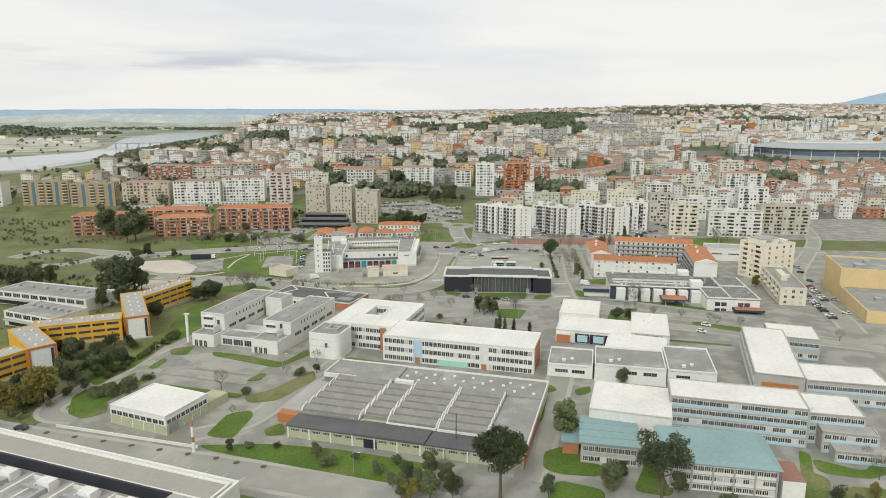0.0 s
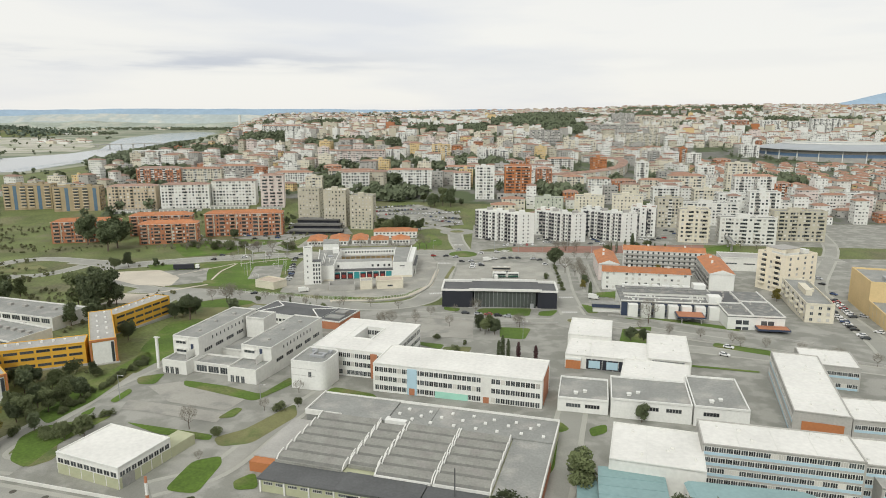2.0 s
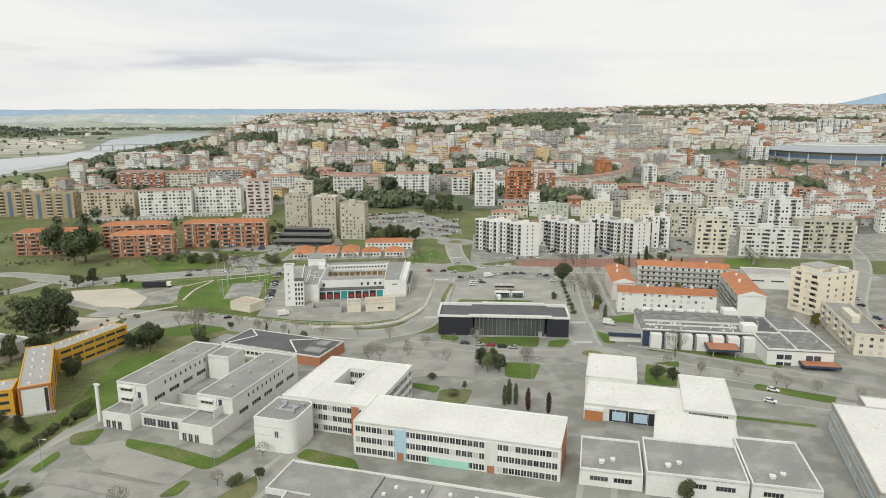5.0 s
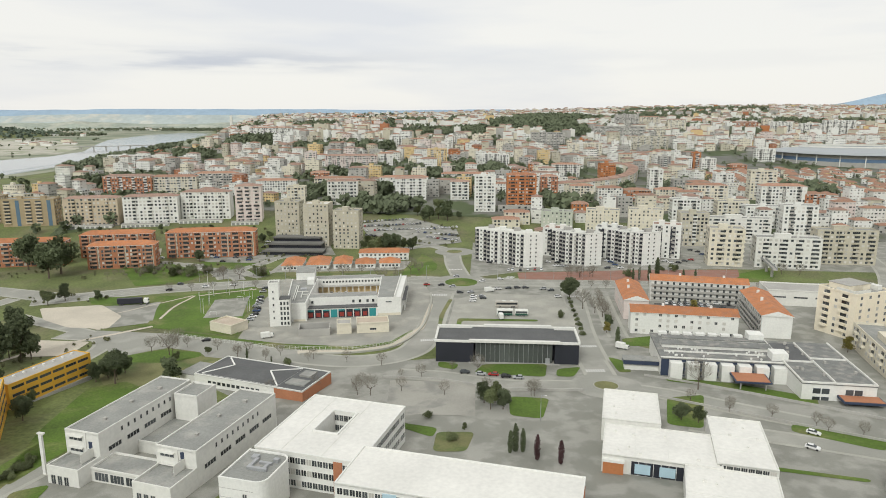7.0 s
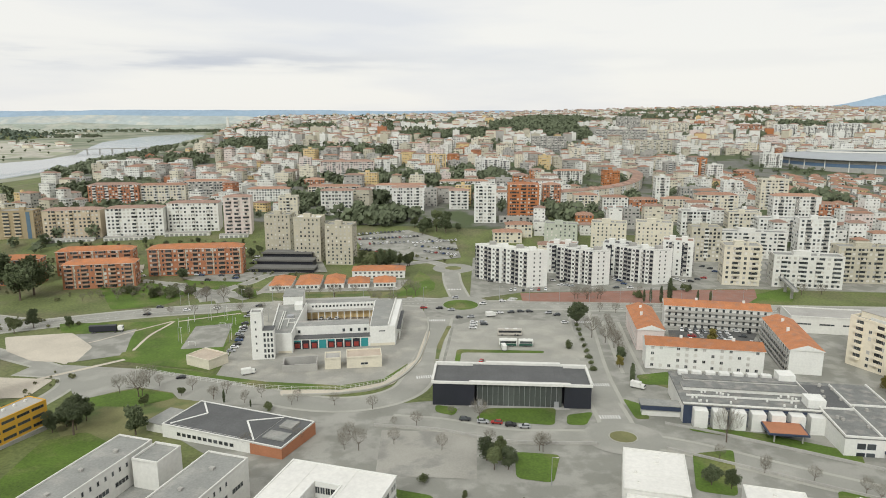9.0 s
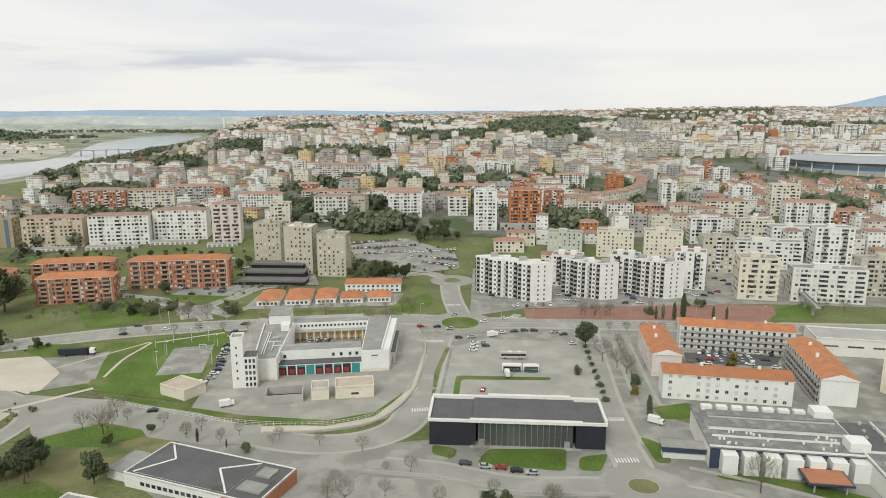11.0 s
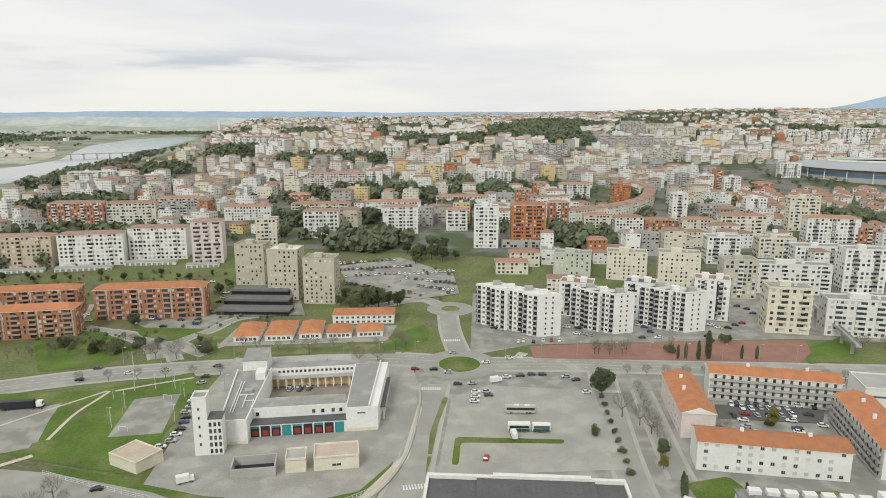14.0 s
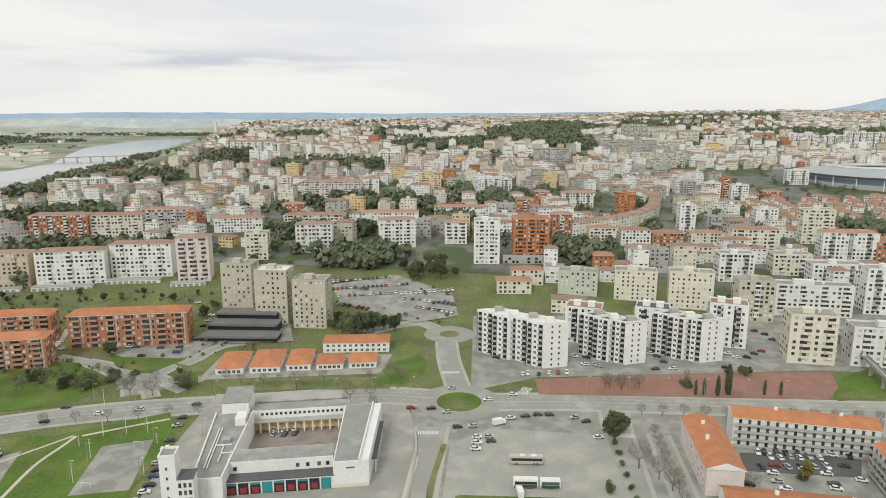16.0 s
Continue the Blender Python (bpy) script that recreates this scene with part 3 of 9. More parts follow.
def workshop():
    b = thing("workshop", -45.8, 182.6, -16, None, "large low workshop hall with ribbed grey saw-tooth roof", "building")
    L, W = 70.0, 51.0
    body(b, L, W, 3.6, KHAKI)
    for a, c in ((-0.5, 20.5), (20.7, 42.3), (42.5, 58)):
        boxes("front_roof", [(a, -0.6, 3.6, c, 8, 4.0 if a != 20.7 else 4.25)], DARKROOF, b, "dark felt front roof")
    for i in range(9):
        piece("pilaster", "wspil", lambda bm: add_box(bm, 0, -0.35, -1, 0.4, 0, 3.6), [WHITE], b, pose(6.8 * i, 0, 0))
    windows(b, L, W, "s", 2.2, 1, 3, 3.4, 2.4, 0.7, 4, False, 0.6, hi=0.85)
    tooth = 4.8
    for k, (a, c, y0, n) in enumerate(((0.0, 19.0, 8.0, 6), (19.6, 27.4, 11.0, 5), (28.0, 43.0, 8.0, 6), (43.6, 58.0, 8.0, 6))):
        for i in range(n):
            y = y0 + tooth * i
            bm = bmesh.new()
            prof = [(0.0, 3.7), (0.5, 4.1), (1.5, 4.75), (2.8, 5.15), (4.1, 5.3), (4.45, 5.1), (tooth - 0.05, 3.7)]
            p = [bm.verts.new((a, y + u, z)) for u, z in prof]
            q = [bm.verts.new((c, y + u, z)) for u, z in prof]
            for e in range(len(prof) - 1):
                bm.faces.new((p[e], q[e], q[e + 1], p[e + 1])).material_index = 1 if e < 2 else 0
            bm.faces.new(p)
            bm.faces.new(q[::-1])
            part("sawtooth_roof", bm, [FIBRE, SAWDARK], b, "weathered fibre-cement saw-tooth roof with shade-darkened feet")
        for x in (a, c):
            for i in range(n):
                def kerb(bm):
                    o = [(-0.1, 3.9), (1.8, 5.35), (tooth - 0.3, 5.75), (tooth - 0.1, 5.5), (tooth - 0.1, 3.9)]
                    p = [bm.verts.new((-0.17, y, z)) for y, z in o]
                    q = [bm.verts.new((0.17, y, z)) for y, z in o]
                    bm.faces.new(p)
                    bm.faces.new(q[::-1])
                    for e in range(5):
                        bm.faces.new((p[e], p[(e + 1) % 5], q[(e + 1) % 5], q[e]))
                piece("gable_kerb", "wskerb", kerb, [WHITE2], b, pose(x, y0 + tooth * i, 0))
        # dark gutter strip added in each valley to set the teeth apart
        for i in range(n):
            boxes("gutter", [(a + 0.2, y0 + tooth * (i + 1) - 0.3, 4.2, c - 0.2, y0 + tooth * (i + 1) + 0.28, 4.35)], DARKROOF, b, "dark valley gutter")
        boxes("bay_kerb", [(a, y0 - 0.35, 3.7, c, y0, 4.7)], WHITE2 if k in (2, 3) else FIBRE, b)
    boxes("rear_roof", [(-6, 37.2, -1.0, 20, W, 4.6)], GREYROOF, b, "grey felt roof")
    boxes("rear_roof", [(20.2, 37.2, 3.6, 33, W, 4.3)], GREYROOF, b, "grey felt roof")
    boxes("rear_roof", [(33.2, 37.2, 3.6, L, W, 4.4)], GREYROOF, b, "grey felt roof")
    boxes("side_roof", [(58.6, 2, 3.6, L, 37.0, 4.1)], GREYROOF, b, "grey felt roof")
    boxes("parapet", [(-6.2, 37.2, 3.6, -5.8, W + 0.2, 5.2), (-5.8, W - 0.2, 3.6, L, W + 0.2, 5.0), (L - 0.2, 2, 3.6, L + 0.2, W - 0.2, 4.9), (-6.2, 36.8, 3.6, 6, 37.18, 5.2)], WHITE2, b)
    rr = random.Random(4)
    for i in range(22):
        x, y = 20 + 2.2 * i + rr.uniform(-0.4, 0.4), 39.5 + (i % 3) * 3.4 + rr.uniform(-0.6, 0.6)
        piece("skylight", "wssky", lambda bm: add_box(bm, 0, 0, 0, 0.9, 0.9, 0.5), [WHITE], b, pose(x, y, 4.35))
    boxes("rooflight", [(20.5, 35.4, 4.0, 27, 37.1, 5.8)], WHITE, b, "white rooflight box")
    boxes("door", [(24, -0.08, 0, 28, 0.0, 2.8)], DARK, b)
    boxes("side_wall", [(L, 0, -1, L + 0.12, 30, 3.8)], BRICK, b)
    boxes("annexe", [(-8, 8, -1, 0, 30, 2.8)], ORANGE, b, "orange brick side annexe")
    boxes("annexe_roof", [(-8.3, 11, 2.8, -0.02, 34, 3.1)], CONC, b)
    bm = bmesh.new()
    bmesh.ops.create_cone(bm, cap_ends=True, segments=8, radius1=0.2, radius2=0.15, depth=9, matrix=pose(50, 5, 7))
    part("flue", bm, DARKROOF, b, "dark metal flue")
    return b


workshop()


def hut():
    L, W, h = 22.2, 17.8, 6.5
    b = house("sports_hut", -102.5, 191.7, -22.6, L, W, h - 0.6, WHITE, "flat", ROOFWHITE, label="square pavilion with white roof and olive panel walls", p=0.35)
    for s, n in (("s", L), ("e", W)):
        m, _ = wall_frames(L, W)[s]
        for i in range(5):
            w = n / 5
            piece("panel", ("hutpanel", s), lambda bm, w=w: add_box(bm, 0.25, -0.1, 0, w - 0.15, 0, 3.0), [KHAKI], b, m @ pose(i * w, 0, 0))
        windows(b, L, W, s, 3.3, 1, 3, n / 10, n / 10 - 0.35, 1.3, 1, False, 0.4)
    boxes("door", [(L, 1, 0, L + 0.15, 5, 3.4)], GREYROOF, b)
    boxes("lean_to", [(L - 6, W, -1, L + 0.2, W + 9, 3.0)], KHAKI, b)
    return b


hut()


FACADE = mat("grey_concrete_facade", (0.43, 0.42, 0.385), 0.9, 0.2, 0.15, 1.5)


def teal_block():
    b = thing("school_building", 37.5, 167.5, -12, None, "low school wing with a teal sheet-metal roof", "building")
    body(b, 15.2, 16.0, 6.0, FACADE)
    boxes("roof", [(-0.6, -0.8, 6.0, 15.6, 16, 6.5)], TEALROOF, b, "teal sheet-metal roof")
    for i in range(3):
        piece("roof_seam", "tealseamw", lambda bm: add_box(bm, -0.6, 0, 6.5, 15.6, 0.15, 6.6), [TEALROOF], b, pose(0, 4 * (i + 1) - 1, 0))
    windows(b, 15.2, 16, "s", 0.8, 2, 2.9, 1.5, 1.34, 1.4, 2, False, 0.5, frame_mat=WHITE2, shutters=0.12)
    boxes("side_annexe", [(-5, 4, -1, -0.6, 13, 3.6)], BRICK, b, "red brick side annexe")
    boxes("side_roof", [(-5.6, 3.5, 3.6, -0.6, 14, 4.0)], TEALROOF, b)
    b = thing("school_building", 57.6, 155.0, -11, None, "three-storey school block with a teal sheet-metal roof", "building")
    L, W, h = 25.6, 18.0, 7.6
    body(b, L, W, h, FACADE)
    for f in range(3):
        piece("panel", "tealpanel", lambda bm: add_box(bm, 0.4, -0.06, 0, L - 0.4, 0, 0.75), [WHITE2], b, pose(0, 0, -0.35 + 2.5 * f), "white panel band")
    bm = bmesh.new()
    v = [bm.verts.new(p) for p in ((-0.6, -0.8, h), (L + 0.8, -0.8, h), (L + 0.8, W, h), (-2.6, W, h), (0.6, 0.6, h + 0.7), (L - 0.8, 0.6, h + 0.7), (L - 2.0, W, h + 0.7), (-1.6, W, h + 0.7))]
    for q in ((0, 1, 5, 4), (1, 2, 6, 5), (3, 0, 4, 7), (4, 5, 6, 7), (2, 3, 7, 6)):
        bm.faces.new([v[i] for i in q])
    part("roof", bm, TEALROOF, b, "teal sheet-metal roof")
    for x in (3, 5.5):
        boxes("roof_vent", [(x, 9, h + 0.7, x + 0.5, 9.5, h + 1.8)], DARKROOF, b)
    prism("rear_wall", [(-2.4, W - 0.3), (0, 0.5), (0, W - 0.3)], -1.5, h, WHITE2, b)
    windows(b, L, W, "s", 0.5, 3, 2.5, 1.5, 1.34, 1.2, 2, False, 0.4, frame_mat=WHITE2, shutters=0.12)
    for i in range(6):
        piece("pier", "tealpier", lambda bm: add_box(bm, -0.2, -0.35, -1, 0.2, 0, h), [CONC], b, pose(0.3 + 5.0 * i, 0, 0))
    boxes("terrace", [(L + 0.8, -1, -1.5, L + 6, 9, 5.4)], WHITE2, b)
    boxes("terrace_roof", [(L + 0.8, -1, 5.4, L + 6, 9, 5.5)], BRICKPAVE, b, "reddish terrace floor")
    return b


teal_block()


def white_slab(x, y, ang, L, W, h, floors, sides="sn", panels=True, roof=None, label="white-roofed school slab with pale blue panel bands"):
    b = house("school_building", x, y, ang, L, W, h, FACADE if panels else WHITE2, "flat", roof or ROOFWHITE, label=label, p=0.3)
    fh = h / floors
    rr = random.Random(int(x * 5 + y))
    for i in range(int(L * W / 90)):
        px, py = rr.uniform(1, L - 2), rr.uniform(1, W - 2)
        piece("roof_vent", ("slabvent", i % 2), lambda bm: add_box(bm, 0, 0, 0, 0.5 + 0.4 * (i % 2), 0.6, 0.45), [WHITE2], b, pose(px, py, h + 0.02))
    for i in range(1, int(max(L, W) / 9)):
        if L > W:
            piece("roof_seam", ("slabseam", round(W, 1)), lambda bm: add_box(bm, -0.08, 0.4, 0, 0.08, W - 0.4, 0.06), [WHITE2], b, pose(9 * i, 0, h + 0.02))
        else:
            piece("roof_seam", ("slabseamx", round(L, 1)), lambda bm: add_box(bm, 0.4, -0.08, 0, L - 0.4, 0.08, 0.06), [WHITE2], b, pose(0, 9 * i, h + 0.02))
    for s in sides:
        m, n = wall_frames(L, W)[s]
        windows(b, L, W, s, 1.15, floors, fh, 1.7, 1.52, 1.3, 2, False, 0.5, frame_mat=WHITE2, shutters=0.1)
        if panels:
            for f in range(floors):
                w = n - 1.0
                piece("panel", ("bandpanel", round(w, 1)), lambda bm, w=w: add_box(bm, 0, -0.06, 0, w, 0, 0.8), [BLUE], b, m @ pose(0.5, 0, 0.25 + f * fh), "pale blue panel band")
    return b


white_slab(67.2, 185.0, -15, 37.5, 14.5, 11.6, 4, "s")
white_slab(42.6, 181.6, -17, 23.0, 21.0, 9.4, 2, "w", False)
white_slab(105.0, 178.6, -13, 15.0, 15.0, 9.2, 3, "se")
white_slab(106.2, 173.0, -13, 14.5, 5.5, 6.2, 2, "s", roof=CONC, label="stepped school terrace with windows")
white_slab(107.0, 167.5, -13, 14.0, 5.5, 3.2, 1, "s", roof=CONC, label="stepped school terrace with windows")
white_slab(104.5, 211.5, -19, 15.4, 52.5, 8.3, 2, "we")
white_slab(119.4, 206.6, -13, 25.0, 16.5, 7.6, 2, "s")
white_slab(128.6, 251.8, -19, 18.3, 17.5, 8.5, 2, "se")
brick_end = thing("brick_end_wall", 104.5, 211.5, -19, None, "orange brick end wall of a school slab", "wall")
boxes("wall", [(2.4, -0.35, -1, 13.5, -0.1, 5.6)], ORANGE, brick_end)
white_slab(52.7, 291.5, -15, 17.5, 23.0, 7.4, 2, "w", False)
hall = white_slab(48.0, 271.8, -16, 32.0, 20.0, 5.3, 2, "", False, label="white flat-roofed school hall with blue glazed front")
boxes("brick_front", [(0.4, -0.9, -1.0, 6.0, 0, 3.6)], ORANGE, hall, "orange brick front wall")
boxes("brick_front_roof", [(0.2, -1.1, 3.6, 6.2, -0.01, 4.4)], WHITE, hall)
boxes("glazing", [(8.0, -0.1, 0.3, 30.0, -0.01, 4.3)], DARK, hall, "dark glazed front")
for k in range(3):
    piece("panel", "hallbluepanel", lambda bm: add_box(bm, 0, -0.25, 0, 4.2, -0.1, 2.9), [BLUE], hall, pose(9.0 + 6.6 * k, 0, 0.8), "pale blue panel")
for k in range(12):
    piece("mullion", "hallfrontmull", lambda bm: add_box(bm, -0.06, -0.2, 0.3, 0.06, -0.1, 4.3), [WHITE], hall, pose(8.0 + 2.0 * k, 0, 0))
white_slab(77.9, 265.3, -16, 15.5, 30.0, 5.6, 2, "se", False)
white_slab(61.3, 243.0, -19, 23.0, 23.0, 5.0, 2, "", False)
for x, y, L, W, h in ((54.0, 224.9, 24.4, 19, 6.0), (38.0, 229.8, 16.0, 18, 4.4), (78.1, 218.8, 16, 25, 6.2)):
    b = house("low_hall", x, y, -13, L, W, h, WHITE, "flat", GREYROOF, label="low white hall with grey felt roof")
    roof_boxes(b, [(5, 4, h, 1.2, 1.2, 0.6), (8, 6, h, 1, 1, 0.5)], WHITE)
    windows(b, L, W, "s", h - 2.6, 1, 3, 6, 4.5, 1.2, 4, False, 2, skip=0.4)


HALLGLASS = mat("grey_green_glazing", (0.095, 0.105, 0.10), 0.25, 0.25, 0.3, 2.0, per=0.4)


def exam_hall():
    L, W, h = 60.0, 19.0, 10.0
    b = thing("exhibition_hall", 0.7, 368.4, -4.5, None, "long low hall with dark roof, white fascia and glazed front", "building")
    boxes("end_block", [(0, 0, -1.5, 16, W, h - 1.2)], DARK, b, "dark navy clad end block")
    boxes("end_block", [(50, 0, -1.5, L, W, h - 1.2)], DARK, b, "dark navy clad end block")
    boxes("rear_wall", [(16, 4, -1.5, 50, W, h - 1.0)], DARK, b)
    for q in ((0, 0, h - 1.2, 15, W, h - 0.9), (51, 0, h - 1.2, L, W, h - 0.9), (15, 0, h - 0.8, 51, W, h - 0.2)):
        boxes("roof", [q], DARKROOF, b, "dark grey sheet roof")
    boxes("fascia", [(-0.4, -0.5, h - 1.1, 15, 0.4, h - 0.2), (51, -0.5, h - 1.1, L + 0.4, 0.4, h - 0.2), (14, -1.6, h - 0.6, 52, 0.2, h + 0.4), (-0.4, W - 1, h - 1.2, 20, W + 0.4, h + 0.3), (20, W - 1, h - 1, 50, W + 0.8, h + 0.8), (50, W - 1, h - 1.2, L + 0.4, W + 0.4, h + 0.3), (-0.6, 1.2, h - 1.2, 0.3, W - 1, h), (L - 0.3, 1.2, h - 1.2, L + 0.6, W - 1, h)], WHITE2, b, "off-white fascia band")
    for i in range(17):
        piece("roof_seam", "hallseam", lambda bm: add_box(bm, -0.05, 1.6, h - 0.2, 0.05, W - 1, h - 0.14), [DARKROOF], b, pose(17 + 2 * i, 0, 0))
    for i in range(16):
        piece("pane", "hallpane", lambda bm: add_box(bm, 0.05, 0.35, 0.3, 2.0, 0.5, h - 1.0), [HALLGLASS], b, pose(17 + 2.0 * i, 0, 0))
        piece("mullion", "hallmul", lambda bm: add_box(bm, -0.07, 0.2, 0, 0.07, 0.5, h - 1.0), [METAL], b, pose(17 + 2.0 * i, 0, 0))
    boxes("plinth", [(14, -1.6, -1.5, 52, 4, 0.25)], CONC, b)
    boxes("door", [(17.2, 0.1, 0.25, 19.0, 0.3, 2.6)], METAL, b)
    boxes("door", [(46.2, 0.1, 0.25, 48, 0.3, 2.6)], METAL, b)
    return b


exam_hall()


FIRERED = mat("fire_engine_red", (0.30, 0.045, 0.035), 0.4, 0.3, 0.8, 3.0)
ROOFTAN = mat("tan_roof_felt", (0.50, 0.42, 0.335), 0.9, 0.18, 0.2, 1.5)


def fire_station():
    b = thing("fire_station", -82.6, 420.4, 7, None, "white fire station with teal engine doors round a courtyard", "fire station")
    def one(w, h, x, y, z):
        piece("window", ("win", w, h, 0, True, FRAME.name, GLASS.name), window_mesh(w, h, 0, True), [FRAME, GLASS], b, pose(x, y, z))
    # west wing
    prism("west_wing", [(7.5, 7), (17.5, 7), (21, 58), (6, 58)], -1.5, 9.2, WHITE, b)
    prism("west_roof", [(8.0, 7.5), (17.0, 7.5), (20.5, 57.5), (6.5, 57.5)], 9.2, 9.3, GREYROOF, b, "grey gravel roof")
    prism("parapet", [(17.0, 7), (17.5, 7), (21, 58), (20.5, 58)], 9.2, 10.0, WHITE, b)
    prism("parapet", [(7.5, 7), (8.0, 7), (6.5, 58), (6, 58)], 9.2, 10.0, WHITE, b)
    boxes("parapet", [(8.0, 6.95, 9.2, 17.0, 7.4, 9.9)], WHITE, b)
    boxes("plinth", [(11, 6.9, 0, 17, 7.0, 1.2)], CREAM, b)
    boxes("roof_pipe", [(10, 14, 9.5, 10.4, 44, 9.9), (11, 14, 9.5, 11.4, 44, 9.9), (11.4, 30, 9.5, 17, 30.4, 9.9), (14, 18, 9.5, 14.4, 30, 9.9), (14.4, 24, 9.5, 18, 24.4, 9.9)], WHITE2, b)
    boxes("cooling_unit", [(13, 32, 9.3, 16, 35, 10.6)], METAL, b)
    # engine hall
    boxes("engine_hall", [(17.4, 17, -1.5, 54, 26, 9.6)], WHITE, b)
    boxes("engine_roof", [(17.6, 17.3, 9.6, 54, 25.7, 9.7)], GREYROOF, b, "grey felt roof")
    boxes("front_bay", [(12.8, 12, -1.5, 54, 17, 5.0)], WHITE, b)
    boxes("front_bay_roof", [(17.5, 11.6, 5.0, 54.3, 16.98, 5.3)], DARKROOF, b, "dark felt roof over engine bays")
    for i in range(10):
        x = 13.6 + 4.02 * i
        teal = i in (0, 4, 9)
        # open bays: the shade inside is put into a flat dark panel
        piece("bay_door", ("bay", teal), lambda bm: add_box(bm, 0, 11.85, 0, 3.4, 12.0, 4.3), [TEAL if teal else DARK], b, pose(x, 0, 0), "teal roller door" if teal else "open engine bay, its shade a flat dark panel")
        piece("pillar", "baypillar", lambda bm: add_box(bm, -0.5, 11.75, 0, -0.1, 12.0, 4.6), [WHITE], b, pose(x, 0, 0))
        if not teal:
            piece("bay_sign", "enginefront", lambda bm: add_box(bm, 0.6, 11.8, 0.5, 2.8, 11.84, 2.7), [FIRERED], b, pose(x, 0, 0), "red engine front in the bay")
        if teal is False and i % 2:
            piece("bay_lintel", "baylintel", lambda bm: add_box(bm, 0, 11.8, 3.6, 3.4, 11.84, 4.3), [TEAL], b, pose(x, 0, 0))
    for x in (20, 41.5, 45, 49, 52):
        one(1.2, 1.5, x, 17, 6.3)
    # east wing
    prism("east_wing", [(54, 12), (66.4, 12), (73, 58), (58, 58)], -1.5, 9.9, WHITE, b)
    prism("east_roof", [(54.4, 12.4), (63.0, 12.4), (69.4, 57.6), (58.4, 57.6)], 9.9, 10.0, GREYROOF, b, "grey felt roof")
    prism("parapet", [(62.8, 12), (63.3, 12), (69.8, 58), (69.3, 58)], 9.9, 11.0, WHITE, b)
    prism("side_roof", [(66.4, 20), (69.5, 20), (73.5, 50), (71.5, 50)], 5.5, 5.8, DARKROOF, b)
    for i in range(8):
        prism("side_pier", [(68.8 + 0.5 * i, 21 + 3.8 * i), (69.3 + 0.5 * i, 21 + 3.8 * i), (69.3 + 0.5 * i, 21.5 + 3.8 * i), (68.8 + 0.5 * i, 21.5 + 3.8 * i)], -0.5, 5.5, WHITE, b)
    boxes("plinth", [(54.2, 11.9, 0, 66.2, 12.0, 1.3)], CREAM, b)
    one(3.0, 0.5, 60, 12, 7.2)
    # north wing and arcade
    boxes("north_wing", [(20, 60, -1.5, 60, 67, 8.6)], WHITE, b)
    boxes("north_roof", [(20, 60.3, 8.6, 60, 66.8, 8.7)], GREYROOF, b)
    for i in range(18):
        one(1.0, 1.1, 24 + 1.9 * i, 60, 6.4)
    boxes("arcade_slab", [(18.5, 56.5, 4.6, 58, 60, 5.0)], CONC, b)
    for i in range(11):
        piece("arcade_column", "arcade", lambda bm: add_box(bm, -0.25, 56.6, 0, 0.25, 57.1, 4.6), [WHITE], b, pose(20 + 3.5 * i, 0, 0))
    boxes("arcade_wall", [(18.5, 59.7, 0, 57, 59.95, 4.5)], YELLOW, b)
    boxes("stair_head", [(8.5, 58, -1.5, 19, 74, 13.5)], WHITE, b)
    boxes("stair_head_roof", [(8.3, 57.8, 13.5, 19.2, 74.2, 13.9)], GREYROOF, b)
    boxes("roof_house", [(15.5, 46, 9.3, 19.5, 53, 12.2)], WHITE, b)
    boxes("wash_canopy", [(14, 78, 4.0, 56, 86, 4.4)], CONC, b, "concrete canopy on slim columns")
    for i in range(8):
        piece("canopy_column", "canopycol", lambda bm: add_box(bm, -0.2, 78.2, -0.5, 0.2, 78.6, 4.0), [CONC], b, pose(16 + 5.5 * i, 0, 0))
    # tower
    boxes("tower", [(0, 0, -1.5, 5, 6, 22.0)], WHITE, b, "white drill tower")
    boxes("tower_cap", [(0.3, 0.3, 22.0, 4.7, 5.7, 22.1)], GREYROOF, b)
    boxes("tower_parapet", [(-0.1, -0.1, 22.0, 5.1, 0.3, 22.8), (-0.1, 5.7, 22.0, 5.1, 6.1, 22.8), (-0.1, 0.3, 22.0, 0.3, 5.7, 22.8), (4.7, 0.3, 22, 5.1, 5.7, 22.8)], WHITE, b)
    boxes("tower_stair", [(5, 0, -1.5, 10, 6, 14.0)], WHITE, b)
    boxes("tower_stair_roof", [(5.1, -0.2, 14.0, 10.2, 6.2, 14.3)], DARKROOF, b)
    for f in range(5):
        for i in range(3):
            one(0.9, 1.6, 5.9 + 1.6 * i, 0, 0.8 + 2.6 * f)
        one(0.6, 1.0, 2.2, 0, 4.0 + 3.4 * f)
    return b


fire_station()
shed = house("pavilion", -47.2, 407.4, 8, 7, 8, 4.8, CREAM, "flat", CONC, label="small cream pavilion with flat roof")
pav = house("pavilion", -37.7, 408.7, 8, 15.6, 10, 4.8, CREAM, "flat", ROOFTAN, label="cream pavilion with flat roof and slit windows")
windows(pav, 15.6, 10, "s", 1.6, 1, 3, 8, 3.0, 0.9, 1)
tank = thing("training_tank", -65, 403.7, 8, None, "open dark training tank with concrete rim", "tank")
boxes("rim", [(0, 0, -1, 15, 0.5, 3.4), (0, 7.5, -1, 15, 8, 4.2), (0, 0.5, -1, 0.5, 7.5, 3.8), (14.5, 0.5, -1, 15, 7.5, 3.8)], CONC, tank)
boxes("lining", [(0.5, 0.5, 0.4, 14.5, 7.5, 0.8)], DARK, tank)
